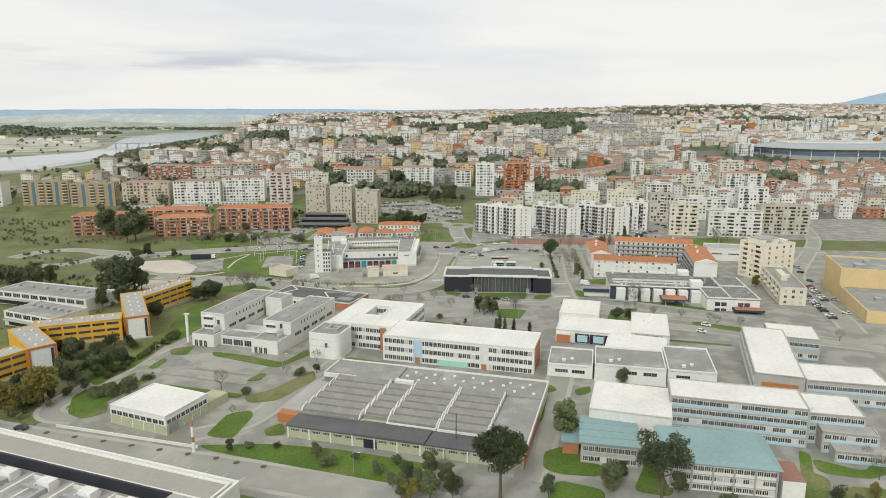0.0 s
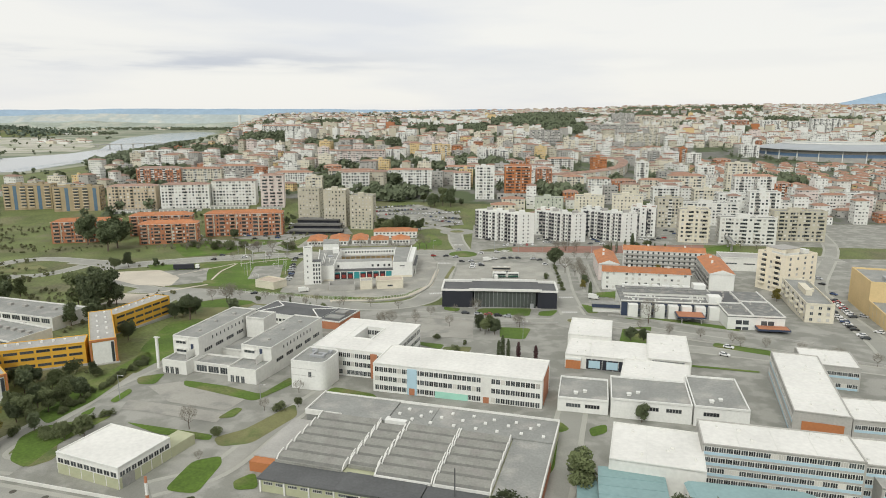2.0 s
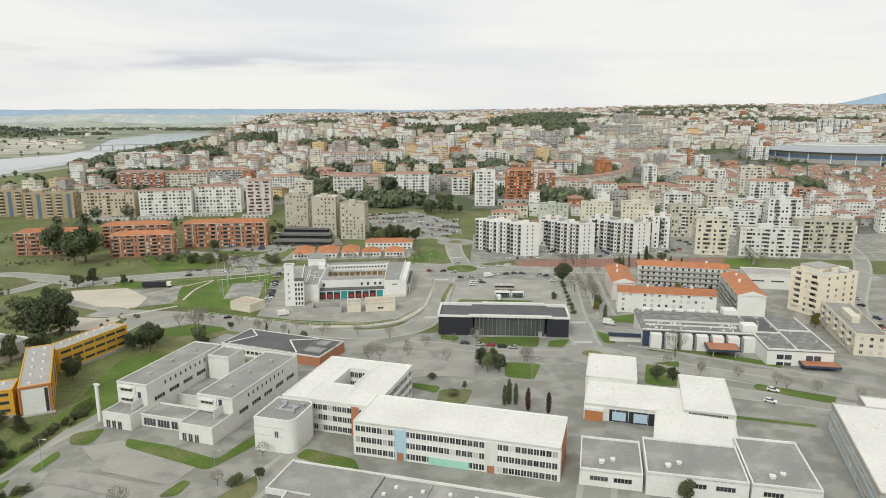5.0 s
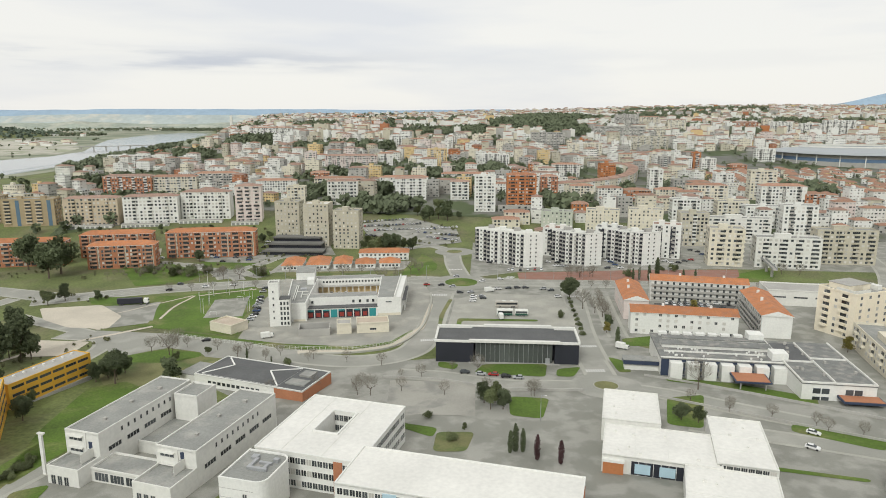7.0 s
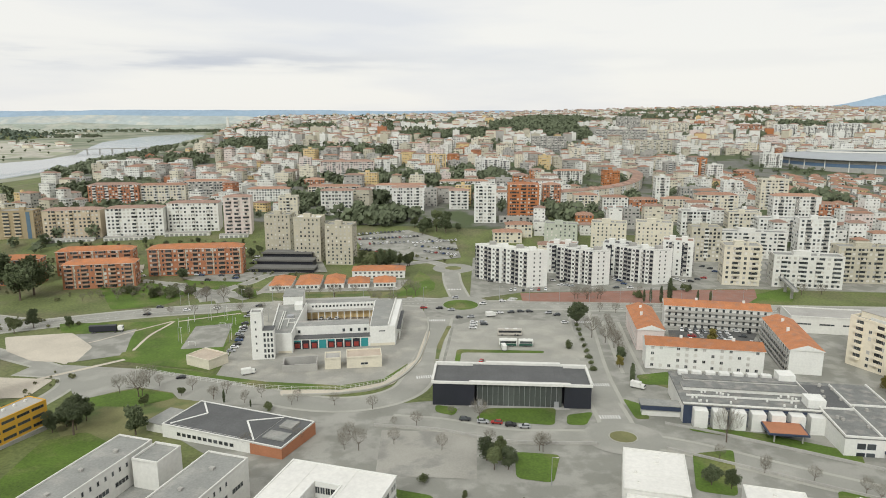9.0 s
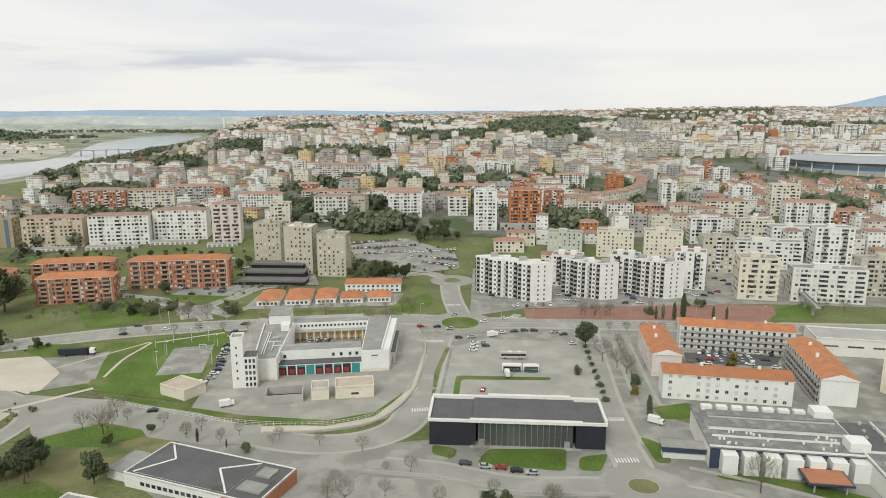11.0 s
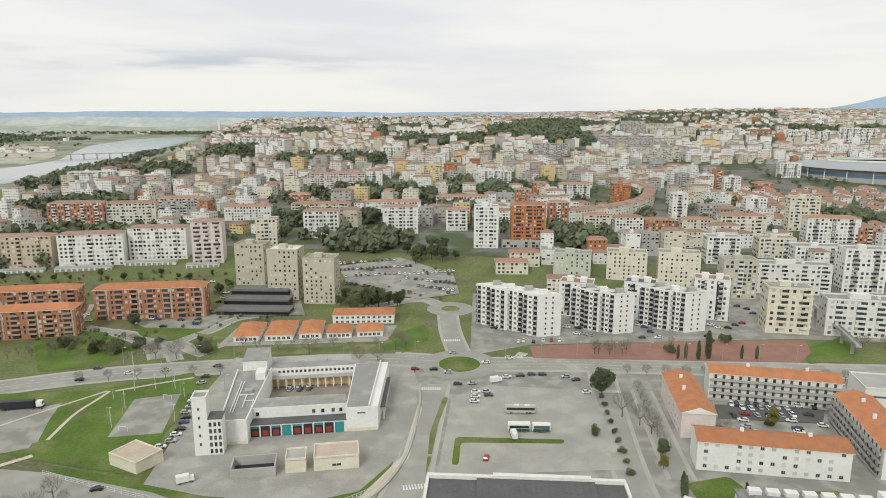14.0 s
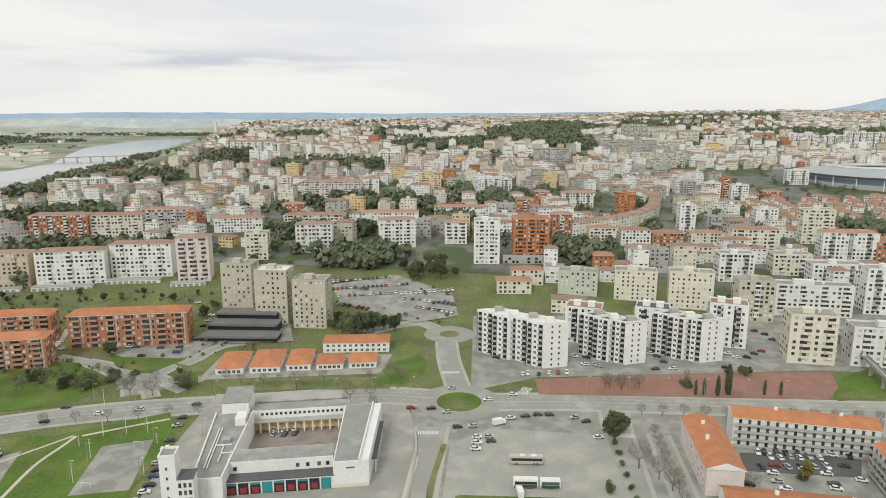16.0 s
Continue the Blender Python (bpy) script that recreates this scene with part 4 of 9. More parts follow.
house("equipment_hut", -110.6, 414.4, -30, 14.5, 11, 4.2, CREAM, "flat", ROOFTAN, label="cream hut with tan roof beside the sports court")

# low clinic with dark roofs and white buttresses
CLINICROOF = mat("dark_gravel_roof", (0.20, 0.205, 0.195), 0.95, 0.35, 0.25, 3.0, 0.2, 0, 0, ((0.30, 0.29, 0.265), 0.5, 0.15, 0.3))


def clinic():
    b = thing("clinic", 90.0, 346.8, -9, None, "low clinic with grey roof, navy window bays and white piers", "building")
    boxes("wall", [(0, 4.2, -1.5, 46, 34, 7.0)], WHITE2, b)
    boxes("navy_front", [(0, 4, -1.5, 46, 4.18, 7.0)], NAVY, b, "navy panel front between piers")
    boxes("roof", [(-0.4, 3.6, 7.0, 45.9, 34.4, 7.5)], CLINICROOF, b, "dark grey gravel roof")
    boxes("roof_step", [(2, 16, 7.5, 45, 22, 8.8), (4, 25, 7.5, 45, 29, 8.5)], WHITE2, b)
    boxes("roof_step_cover", [(1.7, 15.7, 8.8, 45.3, 22.3, 9.0), (3.7, 24.7, 8.5, 45.3, 29.3, 8.7)], CLINICROOF, b)
    for i in range(7):
        piece("pier", "clinicpier", lambda bm: add_box(bm, 0, 0, -1.5, 4.6, 4.2, 6.6), [WHITE], b, pose(3 + 6.4 * i, 0, 0), "white rendered pier")
        for z in (0.6, 3.8):
            piece("window", ("win", 1.5, 1.9, 0, False, FRAME.name, GLASS.name), window_mesh(1.5, 1.9, 0, False), [FRAME, GLASS], b, pose(8.5 + 6.4 * i, 4, z))
    boxes("canopy", [(25, -9, 3.6, 38, 1, 4.2)], NAVY, b, "navy entrance canopy with red roof")
    boxes("canopy_roof", [(25.5, -8.5, 4.2, 37.5, 0, 4.3)], BRICK, b)
    boxes("canopy_column", [(27, -8, -1.5, 27.4, -7.6, 3.6)], CONC, b)
    boxes("canopy_column", [(36, -8, -1.5, 36.4, -7.6, 3.6)], CONC, b)
    boxes("east_wing", [(46, -15, -1.5, 71, 30, 7.2)], WHITE, b)
    boxes("east_roof", [(45.8, -15.2, 7.2, 71.2, 30.2, 7.6)], CLINICROOF, b, "dark grey gravel roof")
    for x in (51, 54, 62, 65):
        for z in (0.6, 3.8):
            piece("window", ("win", 2.4, 1.8, 0, False, NAVY.name, GLASS.name), window_mesh(2.4, 1.8, 0, False), [NAVY, GLASS], b, pose(x, -15, z))
    boxes("east_canopy", [(58, -21, 2.8, 72, -15.05, 3.6)], NAVY, b)
    boxes("east_canopy_roof", [(58.4, -20.6, 3.6, 71.6, -15.2, 3.7)], BRICK, b)
    boxes("roof_block", [(42, 6, 7.5, 48, 12, 10.5)], WHITE, b)
    boxes("roof_block", [(39, 27, 7.5, 45, 33, 11.0)], WHITE, b)
    rr = random.Random(8)
    for i in range(14):
        x, y = rr.uniform(48, 68), rr.uniform(-12, 27)
        boxes("roof_vent", [(x, y, 7.6, x + 0.9, y + 0.9, 8.5)], CONC, b)
    for i in range(7):
        piece("roof_hood", "clhood", lambda bm: add_box(bm, 0, 0, 0, 3.6, 2.4, 1.5), [WHITE], b, pose(3 + 5.2 * i, 31.0, 7.5))
    for i in range(24):
        x, y = rr.uniform(2, 44), rr.choice((6, 9, 12.5, 14)) + rr.uniform(-0.5, 0.5)
        piece("roof_vent", "clvent", lambda bm: add_box(bm, 0, 0, 0, 0.6, 0.6, 0.7), [WHITE], b, pose(x, y, 7.5))
    for q in [(-0.4, 3.6, 7.5, 45.8, 4.0, 8.0), (2, 10.8, 7.5, 41, 11.2, 8.1), (45.8, -15.2, 7.6, 71.2, -14.7, 8.2), (70.7, -14.7, 7.6, 71.2, 30, 8.2), (45.8, -14.7, 7.6, 46.3, 30, 8.2), (57, -14, 7.6, 57.5, 28, 8.3), (46.3, 6, 7.6, 57, 6.5, 8.2), (57.5, 10, 7.6, 70.7, 10.5, 8.2)]:
        boxes("roof_kerb", [q], WHITE2, b)
    boxes("roof_strip", [(46.5, 7, 7.6, 56.5, 27, 7.75)], DARKROOF, b)
    boxes("west_porch", [(-14, 8, 2.2, -0.02, 13, 4.0)], NAVY, b)
    boxes("porch_wall", [(-13.5, 9, -1.5, -0.02, 12.5, 2.2)], WHITE2, b)
    boxes("west_porch_roof", [(-14.3, 7.7, 4.0, -0.02, 13.3, 4.3)], GREYROOF, b)
    return b


clinic()
dk = house("canteen", -91.7, 341.0, -21, 48.0, 20.0, 4.6, WHITE, "flat", DARKROOF, label="low white canteen with dark felt hip roof and brick end", p=0.3)
windows(dk, 48, 20, "s", 1.6, 1, 3, 2.0, 1.5, 1.2, 0, False, 6, hi=0.66)
boxes("brick_end", [(36, -0.15, -1, 48.15, -0.0, 4.3), (48.0, 0, -1, 48.15, 20.1, 4.3)], BRICK, dk, "red brick end wall")
hip_roof(dk, 34, 17.5, 4.75, 1.3, DARKROOF, over=0.0, name="raised_roof").location = (2.5, 1.3, 0)
for x0, y0, x1, y1 in ((2.5, 1.3, 11.2, 10.0), (2.5, 18.8, 11.2, 10.0), (36.5, 1.3, 27.8, 10.0), (36.5, 18.8, 27.8, 10.0)):
    dx, dy = x1 - x0, y1 - y0
    k = math.hypot(dx, dy)
    bm = bmesh.new()
    add_box(bm, 0, -0.3, -0.05, math.hypot(k, 1.3), 0.3, 0.12)
    rib = part("roof_rib", bm, WHITE, dk, "white painted hip rib")
    rib.matrix_basis = pose(x0, y0, 4.8, 0, 0, math.degrees(math.atan2(dy, dx))) @ pose(0, 0, 0, 0, -math.degrees(math.atan2(1.3, k)), 0)
boxes("roof_box", [(38, 4, 4.6, 46, 9, 5.1)], GREYROOF, dk)
boxes("roof_box", [(39, 12, 4.6, 44, 17, 5.3)], GREYROOF, dk)
boxes("side_annexe", [(-9, 2, -1.5, -0.02, 14, 3.0)], WHITE2, dk)
boxes("side_roof", [(-9.2, 1.8, 3.0, -0.02, 14.2, 3.2)], GREYROOF, dk)

# housing with clay roofs round a court
def terrace_block(x, y, ang, L, W, h, wall, label, gallery=None, floors=4):
    b = house("apartment_block", x, y, ang, L, W, h, wall, "gable", TILE, 2.4, label, "apartment block")
    fh = h / floors
    for s in "snew":
        if s == gallery:
            m, n = wall_frames(L, W)[s]
            for f in range(floors):
                w = n - 1
                piece("gallery", ("gal", round(w, 1)), lambda bm, w=w: (add_box(bm, 0, -1.4, -0.1, w, 0, 0.1), add_box(bm, 0, -1.4, 0.1, w, -1.3, 1.1)), [CONC], b, m @ pose(0.5, 0, f * fh + 0.15))
            windows(b, L, W, s, 0.4, floors, fh, 3.2, 1.1, 2.0, 0, False)
        elif (s in "sn") == (L > W):
            windows(b, L, W, s, 1.2, floors, fh, 3.4, 1.2, 1.2, 1, True, 1.0, skip=0.2, shutters=0.5)
    boxes("chimney", [(L * 0.3, W * 0.45, h + 1.5, L * 0.3 + 1.2, W * 0.45 + 0.8, h + 3.4)], WHITE, b)
    boxes("chimney", [(L * 0.75, W * 0.45, h + 1.5, L * 0.75 + 1.2, W * 0.45 + 0.8, h + 3.4)] if L > W else [(L * 0.4, W * 0.75, h + 1.5, L * 0.4 + 1.2, W * 0.75 + 0.8, h + 3.4)], WHITE, b)
    return b


terrace_block(94.7, 408.5, -11, 49, 12, 10.8, WHITE, "white four-storey apartment block with orange clay roof")
terrace_block(97.9, 432.5, -8, 12.5, 39, 10.4, PINK, "pale pink apartment block with orange clay roof")
terrace_block(122.6, 468.1, -14, 52, 11.5, 12.0, WHITE2, "white gallery apartment block with orange clay roof", "s")
terrace_block(154.3, 400.7, -12, 13.5, 46, 11.0, WHITE, "white gallery apartment block with orange clay roof", "w")
wl2 = house("long_low_building", 184.9, 458.6, -12, 46, 18, 8.4, WHITE2, "flat", CONC, label="long low off-white building with concrete roof")
windows(wl2, 46, 18, "s", 4.5, 1, 3, 9, 7, 0.8, 3, False)


def cream_block(x, y, ang, L, W, h, wall, label, floors, name="apartment_block", roof="flat", roofmat=None, bal=(), win=3.2, sides="sew", shut=0.45, group=""):
    b = house(name, x, y, ang, L, W, h, wall, roof, roofmat, 2.0, label, "apartment block", group, p=0.9)
    fh = h / floors
    if y > 500:
        rows_of_windows(b, L, W, sides, fh * 0.4, floors, fh, win, 1.6 if bal else 1.15, fh * 0.45 if bal else 1.2, random.Random(int(x * 3 + y)))
    else:
        for s in sides:
            windows(b, L, W, s, fh * 0.35, floors, fh, win, 1.3, fh * 0.45, 1, True, 0.8, skip=0.12, shutters=shut)
    for s, xs, w in bal:
        balconies(b, L, W, s, 0.2 + fh, floors - 1, fh, xs, w, 1.4, wall)
    if roof == "flat":
        roof_boxes(b, [(L * 0.3, W * 0.35, h, L * 0.25, W * 0.3, 2.6), (L * 0.65, W * 0.5, h, 1.5, 1.5, 1.6)], wall)
    return b


TOWERCREAM = mat("warm_cream_render", (0.80, 0.73, 0.585), 0.88, 0.12, 0.12, 1.0)
big = cream_block(194.5, 395.5, 21, 24, 20, 21.4, TOWERCREAM, "tall warm cream apartment block with stepped roof terraces", 7, bal=(("w", (0.25, 0.72), 3.4),), sides="sw", win=5.6)
boxes("upper_storey", [(4, 7, 21.4, 18, 18, 24.2)], TOWERCREAM, big)
boxes("upper_roof", [(3.7, 6.7, 24.2, 18.3, 18.3, 24.4)], CONC, big)
boxes("terrace_wall", [(2, 2, 21.4, 12, 2.3, 23.0), (2, 2.3, 21.4, 2.3, 12, 23.0), (19, 4, 21.4, 22, 10, 23.6)], WHITE2, big)
cream_block(175.6, 336.8, -15, 12.5, 52, 8.8, CREAM, "low cream apartment block with flat roof and balconies", 3, bal=(("w", (0.12, 0.3, 0.5, 0.7, 0.88), 3),))

mall = thing("shopping_hall", 223, 381, -17, None, "large ochre yellow retail hall with grey roof", "building")
boxes("wall", [(0, -84, -1.5, 60, -34, 8.6)], YELLOW, mall)
boxes("roof", [(0.6, -83.4, 8.6, 60, -34.1, 8.7)], GREYROOF, mall, "grey sheet roof")
boxes("parapet", [(0, -84, 8.6, 0.6, -34, 9.6), (0.6, -84, 8.6, 60, -83.4, 9.6)], YELLOW, mall)
boxes("upper_block", [(0, -34, -1.5, 60, 0, 18.0)], YELLOW, mall, "ochre upper hall")
boxes("upper_roof", [(0.6, -33.4, 18.0, 60, -0.6, 18.1)], GREYROOF, mall)
boxes("upper_parapet", [(0, -34, 18.0, 0.6, 0, 19.0), (0.6, -34, 18.0, 60, -33.4, 19.0), (0.6, -0.6, 18.0, 60, 0, 19.0)], YELLOW, mall)
for k in range(9):
    piece("wall_joint", "malljoint", lambda bm: add_box(bm, -0.06, -0.08, 0, 0, 0.08, 8.4), [BEIGE], mall, pose(0, -80 + 5.4 * k, 0))
roof_boxes(mall, [(8, -28, 18.0, 5, 5, 1.8), (16, -14, 18.0, 3, 3, 1.4), (10, -60, 8.6, 3, 3, 1.2)], METAL)

# ochre school pavilions
def ochre(x, y, ang, L, W, h, label="two-storey ochre and white school pavilion with grey roof"):
    b = house("school_pavilion", x, y, ang, L, W, h, OCHRE, "flat", CONC, label=label, p=0.25)
    for s in "sn":
        windows(b, L, W, s, 1.4, 3, (h - 0.5) / 3, 5.2, 4.4, 0.85, 3, False, 0.8, frame_mat=DARKROOF)
    boxes("plinth", [(-0.2, -0.6, -1.5, L + 0.2, 0, 0.3)], CONC, b)
    for i in range(int(L / 4)):
        piece("roof_vent", "ochrevent", lambda bm: add_box(bm, 0, 0, 0, 0.8, 0.8, 0.7), [WHITE], b, pose(2 + 4 * i, W * 0.6, h))
    return b


ochre(-169.5, 262.2, 21.5, 34, 10, 8.7)
ochre(-147.0, 317.0, 69, 34, 8.5, 9.0)
ochre(-168.0, 204.0, 62, 33, 9, 8.6)
def link_pavilion(x, y, ang, L, W, h):
    b = house("school_pavilion", x, y, ang, L, W, h, OCHRE, "flat", CONC, label="long pavilion with white end wall in an orange frame", p=0.25)
    boxes("end_wall", [(0.8, -0.2, 0, L - 0.8, 0, h - 0.8)], WHITE, b, "white rendered end wall")
    boxes("frame", [(-0.1, -0.5, 0, 0.5, -0.01, h + 0.2), (L - 0.5, -0.5, 0, L + 0.1, -0.01, h + 0.2), (0.5, -0.5, h - 0.5, L - 0.5, -0.01, h + 0.2)], ORANGE, b, "orange painted frame")
    boxes("end_window", [(L - 2.0, -0.3, 0.4, L - 1.0, -0.2, h - 1.2)], GLASS, b, "dark tall end window")
    windows(b, L, W, "e", 1.4, 3, (h - 0.5) / 3, 5.2, 4.4, 0.85, 3, False, 1.0, frame_mat=DARKROOF)
    boxes("plinth", [(-0.6, -1.6, -2.0, L + 0.6, 0, 0.25)], CONC, b)
    for k in range(int(W / 4)):
        piece("roof_vent", "linkvent", lambda bm: add_box(bm, 0, 0, 0, 0.8, 0.8, 0.7), [WHITE], b, pose(L * (0.3 + 0.35 * (k % 2)), 2 + 4 * k, h))
    return b


link_pavilion(-136.0, 274.4, 28, 9.4, 43, 9.8)
link_pavilion(-152.2, 232.6, 44, 9.4, 31, 9.2)
for x, y, a, L, W, h in ((-204, 298.4, -24, 32, 19, 6.4), (-237.7, 342.0, -18, 62, 20, 6.6)):
    g = house("grey_pavilion", x, y, a, L, W, h, WHITE2, "flat", GREYROOF, label="white and glass school pavilion with grey roof")
    boxes("glass_front", [(3, -0.12, 0.4, L * 0.72, 0.0, 3.2)], GLASS, g, "dark glazed ground floor")
    boxes("canopy", [(2, -2.6, 3.3, L * 0.75, 0, 3.6)], CONC, g)
    for i in range(6):
        piece("skylight", "gpsky", lambda bm: add_box(bm, 0, 0, 0, 2.2, 1.8, 1.0), [CONC], g, pose(3 + L * 0.15 * i, W * 0.55, h))
    windows(g, L, W, "s", 4.4, 1, 3.4, 6, 4.8, 2.0, 3, False)

# mid-distance apartment blocks
def stepped_apartments(x, y, ang, L, W, h, floors, roofmat, label):
    b = house("apartment_block", x, y, ang, L, W, h, WHITE, "flat", roofmat, label=label, category="apartment block", p=0.8)
    fh = h / floors
    for s in ("s", "w", "e"):
        n = L if s == "s" else W
        k = max(2, int(n / 7))
        balconies(b, L, W, s, fh * 0.9, floors - 1, fh, [(i + 0.5) / k for i in range(k)], 2.6, 1.2, CONC, DARK)
    rows_of_windows(b, L, W, "swe", fh * 0.35, floors, fh, 3.5, 1.2, 1.3, random.Random(int(x * 3 + y)))
    # flat dark strips, their colour standing for the shade of deep recesses
    for u in (0.31, 0.67):
        boxes("stair_recess", [(L * u - 0.8, -0.06, 0.5, L * u + 0.8, 0.02, h - 0.4)], DARK, b, "flat dark strip in place of a shaded recess")
    roof_boxes(b, [(L * 0.2, W * 0.35, h, 4, 4, 2.6), (L * 0.6, W * 0.35, h, 4, 4, 2.6)], WHITE)
    return b


def zigzag_block(ax, ay, bx, by, gx, gy, h, floors, roofmat, steps, label):
    """Flats whose balcony front steps back along a slanted line and ends in a blank white gable."""
    b = thing("apartment_block", ax, ay, 0, None, label, "apartment block")
    TAKEN.append(((ax + bx + gx) / 2, (ay + by + gy) / 2, 22))
    B, G = Vector((bx - ax, by - ay)), Vector((gx, gy))
    d = B.normalized()
    ang = math.degrees(math.atan2(d.y, d.x))
    out = Vector((d.y, -d.x))
    fh = h / floors
    seg = B.length / steps

    def edge(name, P, Q, t, z0, z1, m):
        e = (Q - P).normalized()
        nrm = Vector((-e.y, e.x)) * t
        prism(name, [tuple(P), tuple(Q), tuple(Q + nrm), tuple(P + nrm)], z0, z1, m, b)
    for k in range(steps):
        sh = out * (1.8 if k % 2 else 0.0)
        P, Q = d * seg * k + sh, d * seg * (k + 1) + sh - d * 0.02
        C, D = Q + G, P + G
        prism("wall", [tuple(v) for v in (P, Q, C, D)], -1.5, h, WHITE, b)
        prism("roof", [tuple(v) for v in (P, Q, C, D)], h, h + 0.12, roofmat, b, roofmat.name.replace("_", " "))
        for u, v in ((P, Q), (Q, C), (C, D), (D, P)):
            edge("parapet", u, v, 0.45, h + 0.12, h + 1.0, WHITE)
        mid = P.lerp(C, 0.55)
        boxes("roof_house", [(mid.x - 2.2, mid.y - 1.8, h + 0.12, mid.x + 2.2, mid.y + 1.8, h + 2.8)], WHITE if k % 2 else CONC, b)
        face = pose(P.x, P.y, 0, 0, 0, ang)
        for f in range(floors):
            z = 0.3 + f * fh
            for u in (0.2, 0.8):
                piece("balcony", ("zigbal", floors), balcony_mesh(2.4, 1.3, True), [CONC if roofmat is ROOFWHITE else GREYROOF, DARK], b, face @ pose(seg * u, 0, z))
            piece("window", ("win", 1.4, 1.3, 1, False, WHITE2.name, GLASS.name), window_mesh(1.4, 1.3, 1, False), [WHITE2, GLASS], b, face @ pose(seg * 0.5, 0, z + 0.9))
        # flat dark strip: shade at the step joint put into the colour
        boxes("shadow_gap", [(0, 0, 0, 0.5, 0.1, h - 0.8)], DARK, b, "flat dark strip for the shade at the joint").matrix_basis = face @ pose(0.0, -0.06, 0)
    gm = pose(Q.x, Q.y, 0, 0, 0, math.degrees(math.atan2(gy, gx)))
    for f in range(floors):
        for u in (0.32, 0.62):
            piece("window", ("win", 0.9, 1.1, 0, True, FRAME.name, GLASS.name), window_mesh(0.9, 1.1, 0, True), [FRAME, GLASS], b, gm @ pose(G.length * u, 0, 1.2 + f * fh))
    lm = pose(G.x, G.y, 0, 0, 0, math.degrees(math.atan2(-gy, -gx)))
    for f in range(floors):
        piece("window", ("win", 1.2, 1.2, 1, True, FRAME.name, GLASS.name), window_mesh(1.2, 1.2, 1, True), [FRAME, GLASS], b, lm @ pose(G.length * 0.5, 0, 1.2 + f * fh))
    return b


zigzag_block(28.2, 575.0, 62.0, 551.0, 13.0, 3.0, 23.4, 8, ROOFWHITE, 4, "white eight-storey apartment block with white roof and stepped balcony front")
zigzag_block(83.0, 570.5, 104.0, 554.0, 12.0, 3.2, 22.6, 8, DARKROOF, 3, "white apartment block with dark roof and stepped balcony front")
zigzag_block(123.0, 571.5, 144.5, 556.0, 13.2, 3.4, 22.8, 8, DARKROOF, 3, "white apartment block with dark roof and stepped balcony front")
stepped_apartments(79.5, 591.0, -20, 20, 14, 20.5, 7, TILE2, "white apartment block with red roof terrace")
stepped_apartments(117, 583.0, -22, 18, 13, 22.5, 7, DARKROOF, "white apartment block with dark flat roof")
stepped_apartments(159.0, 583.0, -20, 20, 13, 24.5, 8, TILE2, "white apartment block with red roof terrace")
cream_block(190.3, 556.0, -12, 23, 15, 26.0, CREAM, "beige apartment tower with stacked balconies", 8, bal=(("e", (0.3, 0.7), 3), ("s", (0.35, 0.85,), 4)))
cream_block(221, 551.0, -12, 42, 13, 20.5, WHITE2, "long grey-white apartment block with balconies", 7, bal=(("s", (0.15, 0.4, 0.65, 0.9), 4),))
cream_block(268, 560.0, -8, 40, 13, 24, BEIGE, "long beige apartment block with balconies", 8, bal=(("s", (0.15, 0.4, 0.65, 0.9), 4),))
cream_block(91.6, 679.0, -14, 27, 14, 16, GREEN_R, "pale green apartment block with flat roof", 6)
cream_block(128.2, 668.0, -14, 28, 14, 20, CREAM, "cream apartment block with blank gable and flat roof", 7)
cream_block(160.6, 653.0, -14, 28, 14, 24, CREAM, "cream apartment block with blank gable and flat roof", 8)
cream_block(222, 640.0, -10, 50, 13, 20, WHITE2, "off-white balcony apartment block", 7, bal=(("s", (0.15, 0.4, 0.65, 0.9), 4),))
for x, y, h in ((-134.1, 650.0, 31.3), (-106, 626.0, 33.7), (-81.1, 617.5, 29.6)):
    cream_block(x, y, -6, 20.5, 15, h, BEIGE, "tall beige apartment tower with small dark windows", 11, roofmat=GREYROOF if h < 33 else ROOFWHITE, win=2.9, shut=0.2, group="beige towers")
BALCONY_BROWN = mat("brown_balcony", (0.43, 0.25, 0.165), 0.88, 0.2)
for x, y, a, L, W, h in ((-198.1, 581.5, 7, 63.7, 14, 19.0), (-238.2, 546.5, 10, 44, 13, 16), (-262, 583, 10, 50, 13, 17), (-310, 552, 10, 50, 13, 17)):
    b = house("apartment_block", x, y, a, L, W, h, BRICK, "hip", TILE, 2.6, "red brick apartment block with clay roof and balcony bays", "apartment block", "red brick blocks")
    rows_of_windows(b, L, W, "se", 1.0, 6, h / 6, 2.6, 1.3, 1.4, random.Random(int(x + y)))
    k = int(L / 8)
    fh = h / 6
    for i in range(k):
        xx = (i + 0.5) * L / k
        # dark panel carries the shade of the balcony bay in its colour
        boxes("recess", [(xx - 1.5, -0.1, 0.6, xx + 1.5, 0.0, h - 0.7)], GLASS, b, "dark flat panel for the shade in the balcony bay")
        for f in range(1, 6):
            piece("balcony", "brickbal", lambda bm: (add_box(bm, -2.3, -1.2, -0.15, 2.3, 0, 0.05), add_box(bm, -2.3, -1.2, 0.05, 2.3, -1.05, 1.05)), [BALCONY_BROWN if (i + f) % 3 else CONC], b, pose(xx, 0, f * fh + 0.1))
        if i % 2 == 0:
            boxes("pale_strip", [(xx + 2.5, -0.12, 0.5, xx + 3.3, -0.0, h - 0.6)], BEIGE, b, "pale rendered strip")
cream_block(68.9, 757.0, -3, 29, 20, 34.5, ORANGE, "tall orange tower block with pale balcony stacks", 11, bal=(("s", (0.2, 0.5, 0.8), 4.5),), roof="hip", roofmat=TILE)
